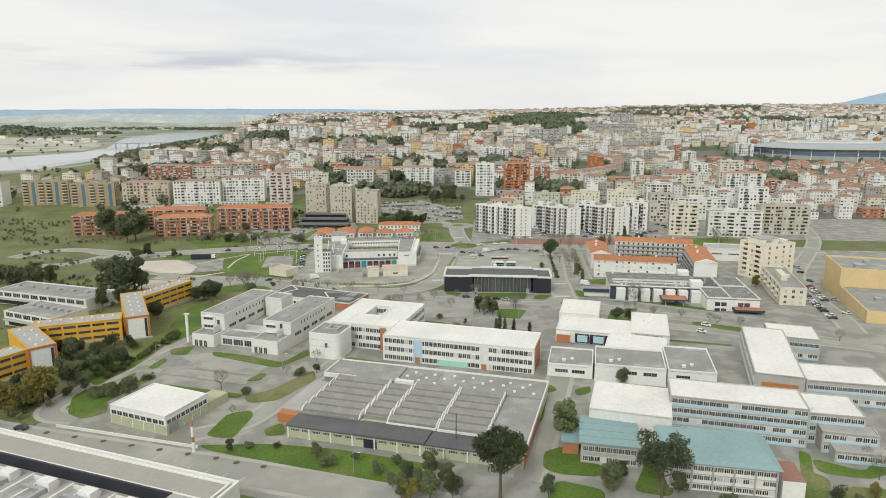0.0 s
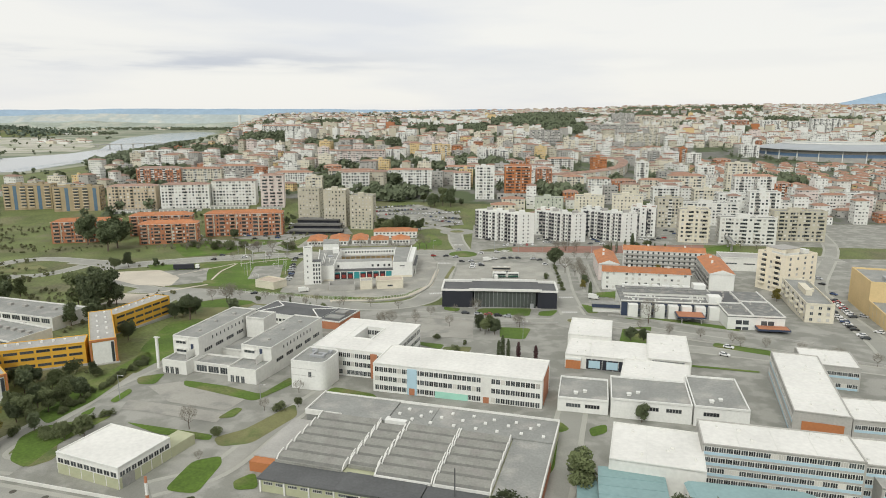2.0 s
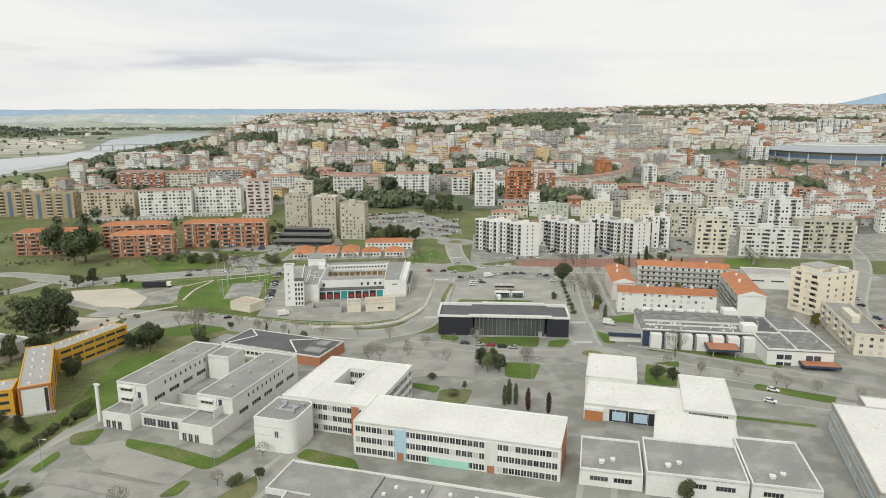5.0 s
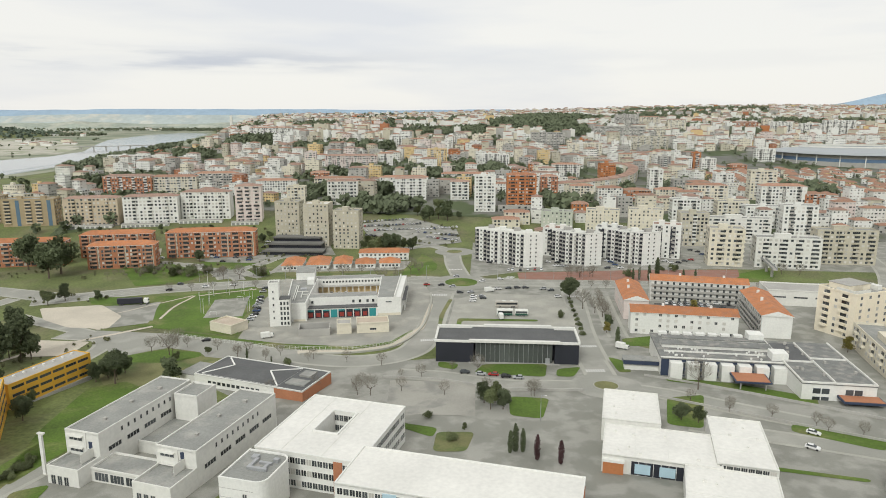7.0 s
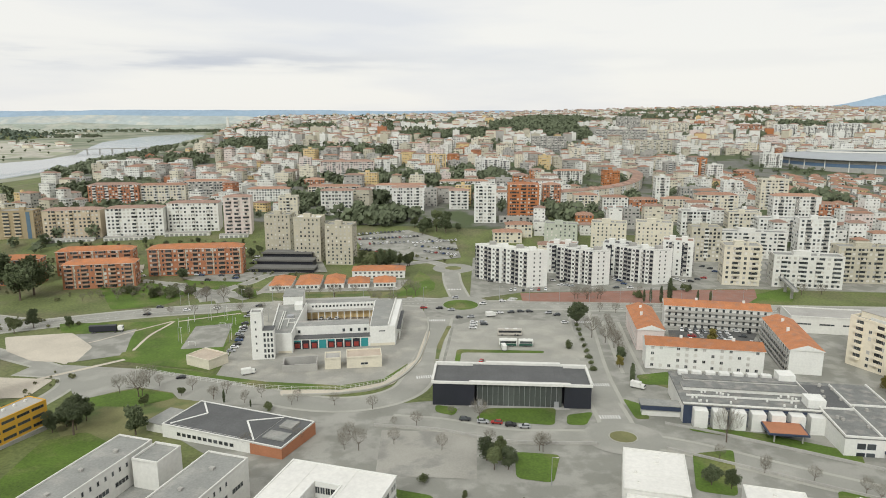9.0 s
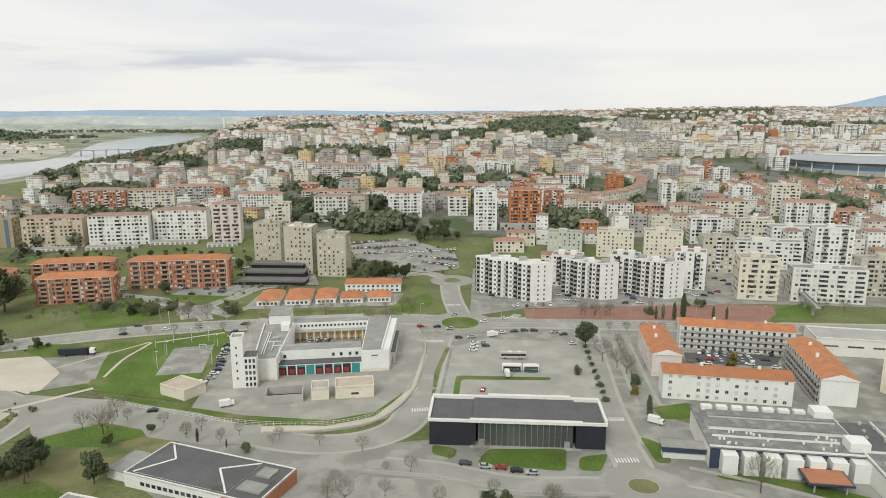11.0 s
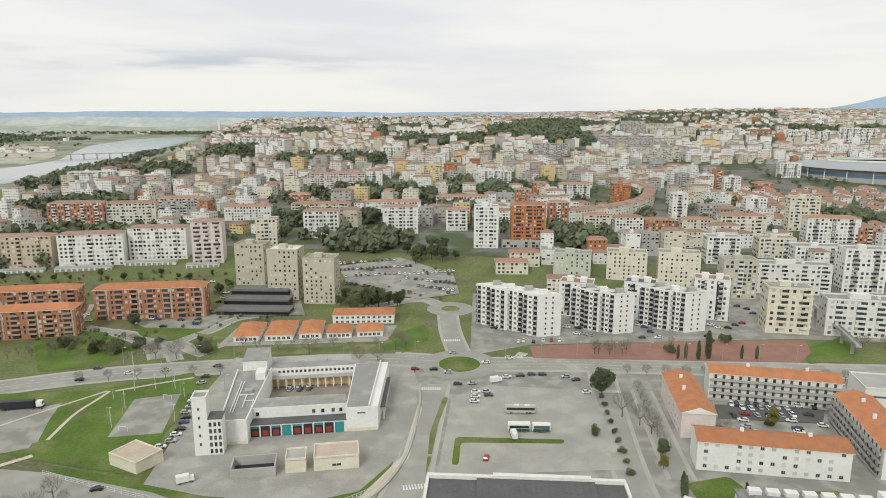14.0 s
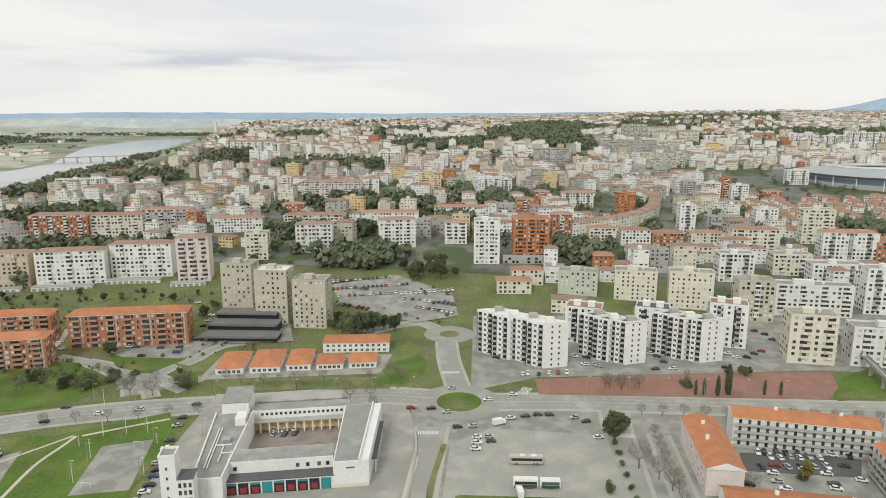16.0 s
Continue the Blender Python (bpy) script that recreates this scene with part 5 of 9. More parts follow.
cream_block(36.4, 747.0, -3, 20.5, 14, 34.8, WHITE, "tall white tower block", 11, bal=(("s", (0.3, 0.7), 3.5),))
TAN = mat("tan_render", (0.56, 0.47, 0.345), 0.88, 0.16, 0.12, 1.0)
OCHREBRICK = mat("brown_ochre_brick", (0.40, 0.32, 0.20), 0.9, 0.2, 0.15, 1.5)
STEELBLUE = mat("steel_blue_panel", (0.10, 0.17, 0.24), 0.7, 0.15)


def striped_block(x, y, ang, L, W, h, floors):
    """Flats in brown brick with pale balcony fronts and blue stair strips."""
    b = house("apartment_block", x, y, ang, L, W, h, OCHREBRICK, "flat", GREYROOF, label="brown brick apartment block with blue stair strips and balconies", category="apartment block", p=0.9)
    fh = h / floors
    k = int(L / 7.5)
    for i in range(k):
        x0 = (i + 0.5) * L / k
        if i % 3 == 1:
            boxes("stair_strip", [(x0 - 1.6, -0.12, 0.5, x0 + 1.6, -0.01, h - 0.5)], STEELBLUE, b, "blue stair strip")
    balconies(b, L, W, "s", fh * 0.9, floors - 1, fh, [(i + 0.5) / k for i in range(k) if i % 3 != 1], 5.2, 1.2, TAN)
    rows_of_windows(b, L, W, "e", fh * 0.35, floors, fh, 3.0, 1.4, 1.3, random.Random(int(x)))
    roof_boxes(b, [(L * 0.25, W * 0.35, h, 4, 4, 2.4), (L * 0.7, W * 0.35, h, 4, 4, 2.4)], OCHREBRICK)


striped_block(-386, 690, 7, 44, 15, 24.0, 8)
striped_block(-440, 697, 7, 46, 15, 25.0, 8)
for x, y, a, L, W, h, w in ((-183, 703.9, 8, 23, 16, 33.0, PINK), (-236, 714, 5, 44, 15, 25.5, WHITE), (-282, 697, 9, 47, 15, 25, WHITE), (-332, 690, 9, 46, 15, 25, TAN),
                            (-500, 695, 0, 40, 15, 27, WHITE2), (-112.8, 785, 4, 31, 15, 24.4, WHITE2), (-43.4, 801, 6, 32, 15, 25, WHITE),
                            (14.3, 817, -2, 20, 14, 19.6, WHITE)):
    b = cream_block(x, y, a, L, W, h, w, {"white_render": "white", "pink_render": "pale pink", "cream_render": "cream", "beige_render": "beige", "tan_render": "tan"}.get(w.name, "off-white") + " apartment block with clay roof and balconies", max(4, int(h / 3.1)), roof="hip", roofmat=TILE2, bal=(("s", (0.2, 0.5, 0.8), 3),), sides="s")

# nursery school with orange roofs
for x, y, L, W, h in ((-105, 543, 13.5, 24, 3.4), (-88.5, 545, 15, 25, 3.4), (-70.5, 548, 12, 22, 3.4), (-55.5, 549, 13.5, 15, 3.2), (-39, 551, 14, 14, 3.2)):
    b = house("nursery_school", x, y, 4, L, W, h, WHITE, "hip", TILE, 3.0, "low white nursery pavilion with bright orange roof", "building", "nursery pavilions")
    windows(b, L, W, "s", 0.9, 1, 3, 2.2, 1.5, 1.4, 1)
b = house("nursery_school", -56, 574, 2, 36, 14, 5.5, WHITE, "hip", TILE, 2.4, "two-storey white nursery building with orange roof")
windows(b, 36, 14, "s", 0.8, 2, 2.6, 3, 1.4, 1.2, 1)

# ---- far city: blocks of flats and houses on the hill ----
CITY_WALLS = [WHITE, WHITE2, CREAM, BEIGE, PINK, YELLOW, CONC, BRICK, ORANGE]
COLOUR_WORD = {"white_render": "white", "worn_white_render": "off-white", "cream_render": "cream", "beige_render": "beige", "pink_render": "pale pink", "yellow_render": "yellow",
               "concrete": "grey", "red_brick": "brick-red", "orange_render": "orange"}


def add_house(acc, x, y, z, ang, L, W, h, wall_i, roof, rise, win=True, r=None):
    """Adds a simple house with roof and window openings to the lists in acc: verts, faces, material indices."""
    V, F, I = acc
    c, s = math.cos(radians(ang)), math.sin(radians(ang))

    def P(a, b, k):
        return (x + c * a - s * b, y + s * a + c * b, z + k)
    n = len(V)
    V += [P(0, 0, -6), P(L, 0, -6), P(L, W, -6), P(0, W, -6), P(0, 0, h), P(L, 0, h), P(L, W, h), P(0, W, h)]
    F += [(n, n + 1, n + 5, n + 4), (n + 1, n + 2, n + 6, n + 5), (n + 2, n + 3, n + 7, n + 6), (n + 3, n, n + 4, n + 7)]
    I += [wall_i] * 4
    m = len(V)
    if roof == "f":
        F.append((n + 4, n + 5, n + 6, n + 7))
        I.append(10)
        a, b, w, d = L * 0.35, W * 0.35, L * 0.22, W * 0.3
        V += [P(a, b, h), P(a + w, b, h), P(a + w, b + d, h), P(a, b + d, h), P(a, b, h + 2.4), P(a + w, b, h + 2.4), P(a + w, b + d, h + 2.4), P(a, b + d, h + 2.4)]
        F += [(m, m + 1, m + 5, m + 4), (m + 1, m + 2, m + 6, m + 5), (m + 2, m + 3, m + 7, m + 6), (m + 3, m, m + 4, m + 7), (m + 4, m + 5, m + 6, m + 7)]
        I += [wall_i] * 5
    else:
        o = 0.5
        mi = 9 if roof == "t" else 11
        if L >= W:
            e = W / 2
            V += [P(-o, -o, h), P(L + o, -o, h), P(L + o, W + o, h), P(-o, W + o, h), P(e * 0.8, W / 2, h + rise), P(L - e * 0.8, W / 2, h + rise)]
            F += [(m, m + 1, m + 5, m + 4), (m + 1, m + 2, m + 5), (m + 2, m + 3, m + 4, m + 5), (m + 3, m, m + 4), (m + 3, m + 2, m + 1, m)]
        else:
            e = L / 2
            V += [P(-o, -o, h), P(L + o, -o, h), P(L + o, W + o, h), P(-o, W + o, h), P(L / 2, e * 0.8, h + rise), P(L / 2, W - e * 0.8, h + rise)]
            F += [(m, m + 1, m + 4), (m + 1, m + 2, m + 5, m + 4), (m + 2, m + 3, m + 5), (m + 3, m, m + 4, m + 5), (m + 3, m + 2, m + 1, m)]
        I += [mi] * 5
    if win:
        fl = max(1, int(h / 3))
        fh = h / fl
        for side, n_m in ((0, L), (1, W), (3, W)):
            k = max(1, int(n_m / 3.1))
            for f in range(fl):
                for i in range(k):
                    if r.random() < 0.15:
                        continue
                    a = (i + 0.5) * n_m / k
                    w = 0.65 if r.random() < 0.6 else 1.15
                    z0, z1 = f * fh + 1.0, f * fh + 2.2
                    q = len(V)
                    if side == 0:
                        V += [P(a - w, -0.05, z0), P(a + w, -0.05, z0), P(a + w, -0.05, z1), P(a - w, -0.05, z1)]
                    elif side == 1:
                        V += [P(L + 0.05, a - w, z0), P(L + 0.05, a + w, z0), P(L + 0.05, a + w, z1), P(L + 0.05, a - w, z1)]
                    else:
                        V += [P(-0.05, a + w, z0), P(-0.05, a - w, z0), P(-0.05, a - w, z1), P(-0.05, a + w, z1)]
                    F.append((q, q + 1, q + 2, q + 3))
                    I.append(12 if r.random() < 0.6 else 13)


TILEC = tile_mat("weathered_clay_tiles", (0.405, 0.228, 0.15), (0.34, 0.22, 0.165))
CITY_MATS = CITY_WALLS + [TILEC, GREYROOF, TILE2, GLASS, SHUT]


def city_block(x, y, ang, L, W, h, wall, roof):
    b = thing("apartment_block", x, y, ang, None, COLOUR_WORD[wall.name] + (" apartment block with clay-tiled roof" if roof == "t" else " apartment block with flat roof"), "apartment block")
    TAKEN.append((x + L / 2, y + W / 2, max(L, W) * 0.55))
    body(b, L, W, h, wall, z=-6)
    if roof == "t":
        hip_roof(b, L, W, h, 2.2, TILE2 if (x + y) % 3 < 1 else TILEC)
    else:
        parapet_roof(b, L, W, h, wall, GREYROOF, 0.8)
        roof_boxes(b, [(L * 0.35, W * 0.3, h, min(5, L * 0.3), 4, 2.5)], wall)
    fl = max(1, round(h / 3))
    r = random.Random(int(x * 7 + y))
    rows_of_windows(b, L, W, "se" if x < 0 else "sw", 0.9, fl, h / fl, 2.9, 1.7, 1.5, r)
    if h > 14:
        k = max(1, int(L / 12))
        balconies(b, L, W, "s", h / fl + 0.1, fl - 1, h / fl, [(i + 0.5) / k for i in range(k)], 3.2, 1.3, WHITE2 if wall is not WHITE else CONC)
    return b


def crescent(pts):
    b = tagged(new("crescent_terrace"), "curved terrace of cream flats with a clay roof", "apartment block")
    c = curve_pts(pts, 5)
    for i in range(len(c) - 1):
        p, q = c[i], c[i + 1]
        d = q - p
        a = math.degrees(math.atan2(d.y, d.x))
        acc = ([], [], [])
        add_house(acc, p.x, p.y, height(p.x, p.y), a, d.length, 13, 13, 2 if i % 3 else 0, "h", 2.2, True, random.Random(i))
        pydata("terrace_house", acc[0], acc[1], CITY_MATS, b, "", acc[2])
        TAKEN.append((p.x, p.y + 6, 16))


WOODS = [(-74, 1015, 77, 51), (-176, 1376, 98, 63), (235, 1769, 168, 46), (315, 1719, 42, 154), (-326, 1913, 56, 100), (19, 1679, 108, 89), (32, 1080, 20, 69), (21, 915, 23, 47), (76, 1022, 23, 60),
         (-379, 1464, 50, 112), (-55, 762, 40, 32), (-67, 855, 14, 26), (122, 771, 16, 37), (693, 1638, 40, 53), (-80, 2096, 68, 93), (83, 1647, 47, 88), (560, 2080, 160, 60), (900, 1900, 140, 50), (-430, 1250, 50, 60),
         (250, 1900, 110, 260), (340, 2150, 120, 200), (900, 2480, 250, 40), (700, 2250, 150, 60), (640, 1760, 50, 40), (1105, 1870, 60, 60), (420, 850, 26, 30), (-300, 790, 90, 22), (-110, 850, 60, 18), (-400, 930, 60, 60)]


def in_wood(x, y):
    return any(((x - a) / p) ** 2 + ((y - b) / q) ** 2 < 1 for a, b, p, q in WOODS)


RIVER = [(-1300, 1280), (-1000, 1600), (-949, 1750), (-970, 1949), (-1135, 2355), (-1253, 2674), (-1328, 3209), (-1272, 3500), (-1090, 3400), (-1000, 2915), (-880, 2274), (-760, 1782), (-725, 1504), (-735, 1204)]


def in_river(x, y, pad=25):
    """Whether a place lies in the river or on its banks."""
    hit = False
    for (a, b), (c, d) in zip(RIVER, RIVER[1:] + RIVER[:1]):
        if (b > y) != (d > y) and x < (c - a) * (y - b) / (d - b) + a:
            hit = not hit
    return hit or any((x - a) ** 2 + (y - b) ** 2 < pad * pad for a, b in RIVER)


def garden(x, y):
    """Green slopes and gardens that break up the houses in uneven bands."""
    if x > 330 and 760 < y < 1180:
        return False
    return noise.noise((x / 110.0, y / 75.0, 3.7)) + 0.5 * noise.noise((x / 45.0, y / 40.0, 1.2)) > (0.16 if x < 150 else 0.24)


def fill_city():
    r = random.Random(11)
    mid, far, rows = ([], [], []), ([], [], []), ([], [], [])
    y = 640.0
    n = 0
    while y < 2950:
        step = 21 + (y - 640) * 0.006
        lim = 0.74 * (y + 60)
        x = -lim
        while x < lim:
            px, py = x + r.uniform(-7, 7), y + r.uniform(-6, 6)
            x += step * r.uniform(0.8, 1.2)
            edge = -330 if y < 780 else -520 if y < 2100 else -640 - (y - 2100) * 0.35
            if px < edge or in_wood(px, py) or garden(px, py) or r.random() < 0.08:
                continue
            if y < 800 and not (75 < px) and not (px < -330):
                continue
            if 420 < px < 800 and 1040 < py < 1310:
                continue
            rowhouse = px > 330 and 760 < py < 1180
            L, W = (11, 10) if rowhouse else (r.uniform(10, 24), r.uniform(9, 13))
            h = 6.5 if rowhouse else r.choice([7, 9, 12, 13, 16, 19, 22] if py < 1700 else [7, 8, 10, 13, 16] if py < 2200 else [6, 7, 8, 10, 12])
            if any((px + L / 2 - a) ** 2 + (py + W / 2 - b) ** 2 < (c + L * 0.55) ** 2 for a, b, c in TAKEN):
                continue
            roof = "t" if rowhouse or r.random() < 0.2 else "h" if r.random() < 0.5 or h < 10 else "f"
            wall_i = r.choices(range(9), (8, 9, 5, 4, 1.6, 0.7, 4, 0.3, 0.15))[0]
            acc = mid if py < 1350 else far
            add_house(acc, px, py, height(px, py), -8 + 14 * math.sin(px / 190) + 8 * math.sin(py / 130) if not rowhouse else -24, L, W, h, wall_i, roof, 1.9, py < 1500, r)
            if rowhouse and r.random() < 0.7:
                add_house(acc, px - 1, py + 11, height(px, py + 11), -24, L, W, h, r.choice((0, 0, 2)), "t", 1.9, True, r)
            n += 1
        y += step * 1.0
    for i in range(150):
        y = 2150 + 1900 * r.random() ** 0.8
        x = -1250 - r.random() * (0.75 * y - 1150)
        if in_river(x, y, 60) or in_river(x + 60, y) or noise.noise((x / 260, y / 420, 8.0)) < 0.0:
            continue
        add_house(far, x, y, height(x, y), r.uniform(-30, 30), r.uniform(14, 50), r.uniform(10, 18), r.choice([5, 7, 9, 12]), r.choice((0, 0, 1, 2)), r.choice("hhft"), 2.0, False, r)
    for nm, acc, lab in (("hillside_houses", mid, "dense hillside houses with clay roofs"), ("distant_city", far, "distant city houses on the hill")):
        tagged(pydata(nm, acc[0], acc[1], CITY_MATS, None, lab, acc[2]), lab, "houses", kind="stuff")


# ---- trees ----
def leaf_cloud(r, blobs, n, size, flat=1.0):
    V, F = [], []
    for i in range(n):
        bx, by, bz, br = blobs[i % len(blobs)]
        d = Vector((r.gauss(0, 1), r.gauss(0, 1), r.gauss(0, 1))).normalized() * br * (r.random() ** 0.33) * r.uniform(0.85, 1.08)
        p = Vector((bx + d.x, by + d.y, bz + d.z * flat))
        u = Vector((r.gauss(0, 1), r.gauss(0, 1), r.gauss(0, 1))).normalized()
        v = u.orthogonal().normalized()
        s = size * r.uniform(0.6, 1.3)
        q = len(V)
        w = u.cross(v) * s * 0.35
        V += [p - u * s, p - v * s * 0.6 + w, p + u * s, p + v * s * 0.6 + w]
        F.append((q, q + 1, q + 2, q + 3))
    return [tuple(v) for v in V], F


def limb(V, F, a, b, ra, rb, n=5):
    d = (b - a).normalized()
    u = d.orthogonal().normalized()
    w = d.cross(u)
    q = len(V)
    for p, rad in ((a, ra), (b, rb)):
        for i in range(n):
            t = 2 * math.pi * i / n
            V.append(tuple(p + u * math.cos(t) * rad + w * math.sin(t) * rad))
    for i in range(n):
        j = (i + 1) % n
        F.append((q + i, q + j, q + n + j, q + n + i))


def trunk_of(r, top, rad, limbs, reach):
    V, F = [], []
    limb(V, F, Vector((0, 0, -0.5)), Vector((0.1, 0.1, top)), rad, rad * 0.55, 7)
    for i in range(limbs):
        t = 2 * math.pi * i / limbs + r.random()
        a = Vector((0.1, 0.1, top * r.uniform(0.7, 1.0)))
        b = a + Vector((math.cos(t) * reach, math.sin(t) * reach, reach * r.uniform(0.6, 1.2)))
        limb(V, F, a, b, rad * 0.45, rad * 0.12)
        limb(V, F, a.lerp(b, 0.6), a.lerp(b, 0.6) + Vector((r.uniform(-1, 1), r.uniform(-1, 1), 1.2)), rad * 0.2, rad * 0.06)
    return V, F


TREES = {}


def tree_kind(kind, seed):
    """Meshes of one tree, ten metres high: trunk and crown."""
    if (kind, seed) in TREES:
        return TREES[kind, seed]
    r = random.Random(seed * 31 + len(kind))
    if kind == "bare_tree":
        V, F = trunk_of(r, 3.0, 0.16, 6, 2.6)
        cv, cf = [], []
        for i in range(480):
            t, k = r.uniform(0, 6.28), r.random() ** 0.5
            a = Vector((math.cos(t) * 2.4 * k, math.sin(t) * 2.4 * k, r.uniform(4.0, 8.4 - 2 * k)))
            b = a + Vector((math.cos(t) * r.uniform(0.2, 1.0), math.sin(t) * r.uniform(0.2, 1.0), r.uniform(0.6, 1.8)))
            u = Vector((r.gauss(0, 1), r.gauss(0, 1), 0)).normalized() * 0.03
            q = len(cv)
            cv += [tuple(a - u), tuple(a + u), tuple(b)]
            cf.append((q, q + 1, q + 2))
        m = TWIG
    elif kind in ("cypress", "red_cypress"):
        V, F = trunk_of(r, 1.0, 0.15, 2, 0.3)
        blobs = [(r.uniform(-0.1, 0.1), r.uniform(-0.1, 0.1), 0.8 + 0.85 * i, 0.35 + 0.75 * math.sin(math.pi * min(1, (i + 1.5) / 11.5)) ** 0.8) for i in range(11)]
        cv, cf = leaf_cloud(r, blobs, 1100, 0.26)
        m = LEAFRED if kind == "red_cypress" else LEAF
    elif kind == "bush":
        V, F = trunk_of(r, 2.0, 0.3, 4, 2)
        blobs = [(r.uniform(-4, 4), r.uniform(-3, 3), r.uniform(2.5, 6.5), r.uniform(2.5, 3.8)) for i in range(9)]
        cv, cf = leaf_cloud(r, blobs, 1100, 0.7)
        m = LEAF2
    elif kind == "pine":
        V, F = trunk_of(r, 5.2, 0.28, 7, 3.0)
        blobs = [(math.cos(i * 2.4) * r.uniform(0.6, 3.4), math.sin(i * 2.4) * r.uniform(0.6, 3.4), r.uniform(6.6, 8.7), r.uniform(1.2, 1.9)) for i in range(20)]
        cv, cf = leaf_cloud(r, blobs, 4600, 0.32, 0.8)
        m = LEAF
    else:
        V, F = trunk_of(r, 3.2, 0.24, 6, 2.2)
        blobs = [(math.cos(i * 2.4) * r.uniform(0.3, 2.5), math.sin(i * 2.4) * r.uniform(0.3, 2.5), r.uniform(3.2, 8.4), r.uniform(1.0, 1.9)) for i in range(16)]
        cv, cf = leaf_cloud(r, blobs, 2300, 0.4)
        m = LEAFY if kind == "yellow_tree" else LEAF if seed % 2 else LEAF2
    made = []
    for nm, v, f, mt in (("trunk", V, F, BARK), ("crown", cv, cf, m)):
        me = bpy.data.meshes.new(nm)
        me.from_pydata(v, [], f)
        me.materials.append(mt)
        made.append(me)
    TREES[kind, seed] = made
    return made


TREE_LABEL = {"bare_tree": ("leafless winter street tree with fine brown twigs", "tree"), "cypress": ("slim dark green cypress tree", "tree"), "red_cypress": ("slim purple-leaved conifer tree", "tree"),
              "bush": ("small rounded evergreen garden shrub", "shrub"), "pine": ("broad umbrella pine with dark crown", "tree"), "round_tree": ("dense dark evergreen tree with uneven crown", "tree"),
              "yellow_tree": ("garden tree with yellowing leaves", "tree")}


def plant(kind, x, y, h):
    seed = int(abs(x * 3 + y)) % 4
    h = max(2.0, h)
    t = new(kind)
    r = random.Random(int(x * 13 + y * 7))
    wide = h / 10 * r.uniform(0.9, 1.2) * (1.15 if kind == "bare_tree" else 1.0)
    t.matrix_world = pose(x, y, height(x, y), 0, 0, r.uniform(0, 360)) @ Matrix.Diagonal((wide, wide, h / 10, 1))
    tagged(t, *TREE_LABEL[kind])
    for nm, me in zip(("trunk", "crown"), tree_kind(kind, seed)):
        o = new(nm, me)
        o.parent = t


def pine(x, y, h):
    plant("pine", x, y, h)


def round_tree(x, y, h):
    plant("round_tree", x, y, h)


def yellow_tree(x, y, h):
    plant("yellow_tree", x, y, h)


def bare_tree(x, y, h):
    plant("bare_tree", x, y, h)


def cypress(x, y, h):
    plant("cypress", x, y, h)


def red_cypress(x, y, h):
    plant("red_cypress", x, y, h)


def bush(x, y, h):
    plant("bush", x, y, h)


def woods():
    """Far trees between the houses and on the slopes, each a ragged cluster of leaf tufts."""
    r = random.Random(5)
    spots = []
    for a, b, p, q in WOODS:
        for i in range(int(p * q / 42) + 12):
            t, k = r.uniform(0, 6.28), r.random() ** 0.5
            spots.append((a + math.cos(t) * p * k, b + math.sin(t) * q * k, r.uniform(4, 8)))
    while len(spots) < 6800:
        y = 650 + 2200 * r.random() ** 0.8
        x = r.uniform(-0.72, 0.72) * y
        edge = -480 if y < 2100 else -640
        if x < edge and r.random() < 0.85:
            continue
        if y < 740 and -260 < x < 190:
            continue
        if in_river(x, y) or in_river(x, y + 60) or (-70 < x < 25 and 640 < y < 830):
            continue
        if garden(x, y):
            spots.append((x, y, r.uniform(3.5, 6.5)))
        elif r.random() < 0.45:
            spots.append((x, y, r.uniform(2.0, 4.5)))
    plain = []
    for a, b, p, q, k in ((-1700, 4000, 700, 160, 520), (-1750, 3150, 260, 110, 240), (-640, 1500, 60, 130, 120), (-560, 1230, 70, 70, 90), (-800, 2080, 60, 150, 70), (-2300, 3500, 500, 90, 160), (-1300, 3850, 250, 90, 160)):
        for i in range(k):
            t, f = r.uniform(0, 6.28), r.random() ** 0.6
            x, y = a + math.cos(t) * p * f, b + math.sin(t) * q * f
            if not in_river(x, y, 10):
                plain.append((x, y, r.uniform(4, 8)))
    scrub = []
    while len(scrub) < 1500:
        x, y = r.uniform(-420, -95), r.uniform(165, 640)
        if y < 330 and x > -128 + (y - 200) * 0.1:
            continue
        if 300 < y < 405 and x > -150:
            continue
        if 405 < y < 520 and x > -190:
            continue
        if noise.noise((x / 40, y / 40, 0.5)) < 0.05:
            continue
        scrub.append((x, y, r.uniform(0.4, 1.3)))
    for i in range(140):
        scrub.append((r.uniform(-330, 20), r.uniform(620, 690), r.uniform(0.5, 1.6)))
    tufts("scrub", [q for q in scrub if all((q[0] - a) ** 2 + (q[1] - b) ** 2 > (c + 1) ** 2 for a, b, c in TAKEN)], mat("scrub_leaves", (0.15, 0.155, 0.075), 0.9, 0.45, 0.05, 1.0), "low brownish scrub on the rough grass", r)
    # hillside leaf colour lifted to carry some distance haze
    tufts("far_trees", spots, mat("hazed_hillside_leaves", (0.125, 0.15, 0.085), 0.85, 0.4, 0.03, 1.0), "dark evergreen trees among the hillside houses", r)
    # grove colour paled, with the haze over the plain mixed in
    tufts("river_groves", plain, mat("hazed_groves", (0.15, 0.175, 0.11), 0.9, 0.3, 0.01, 0.1), "groves on the river plain, paled with haze", r)


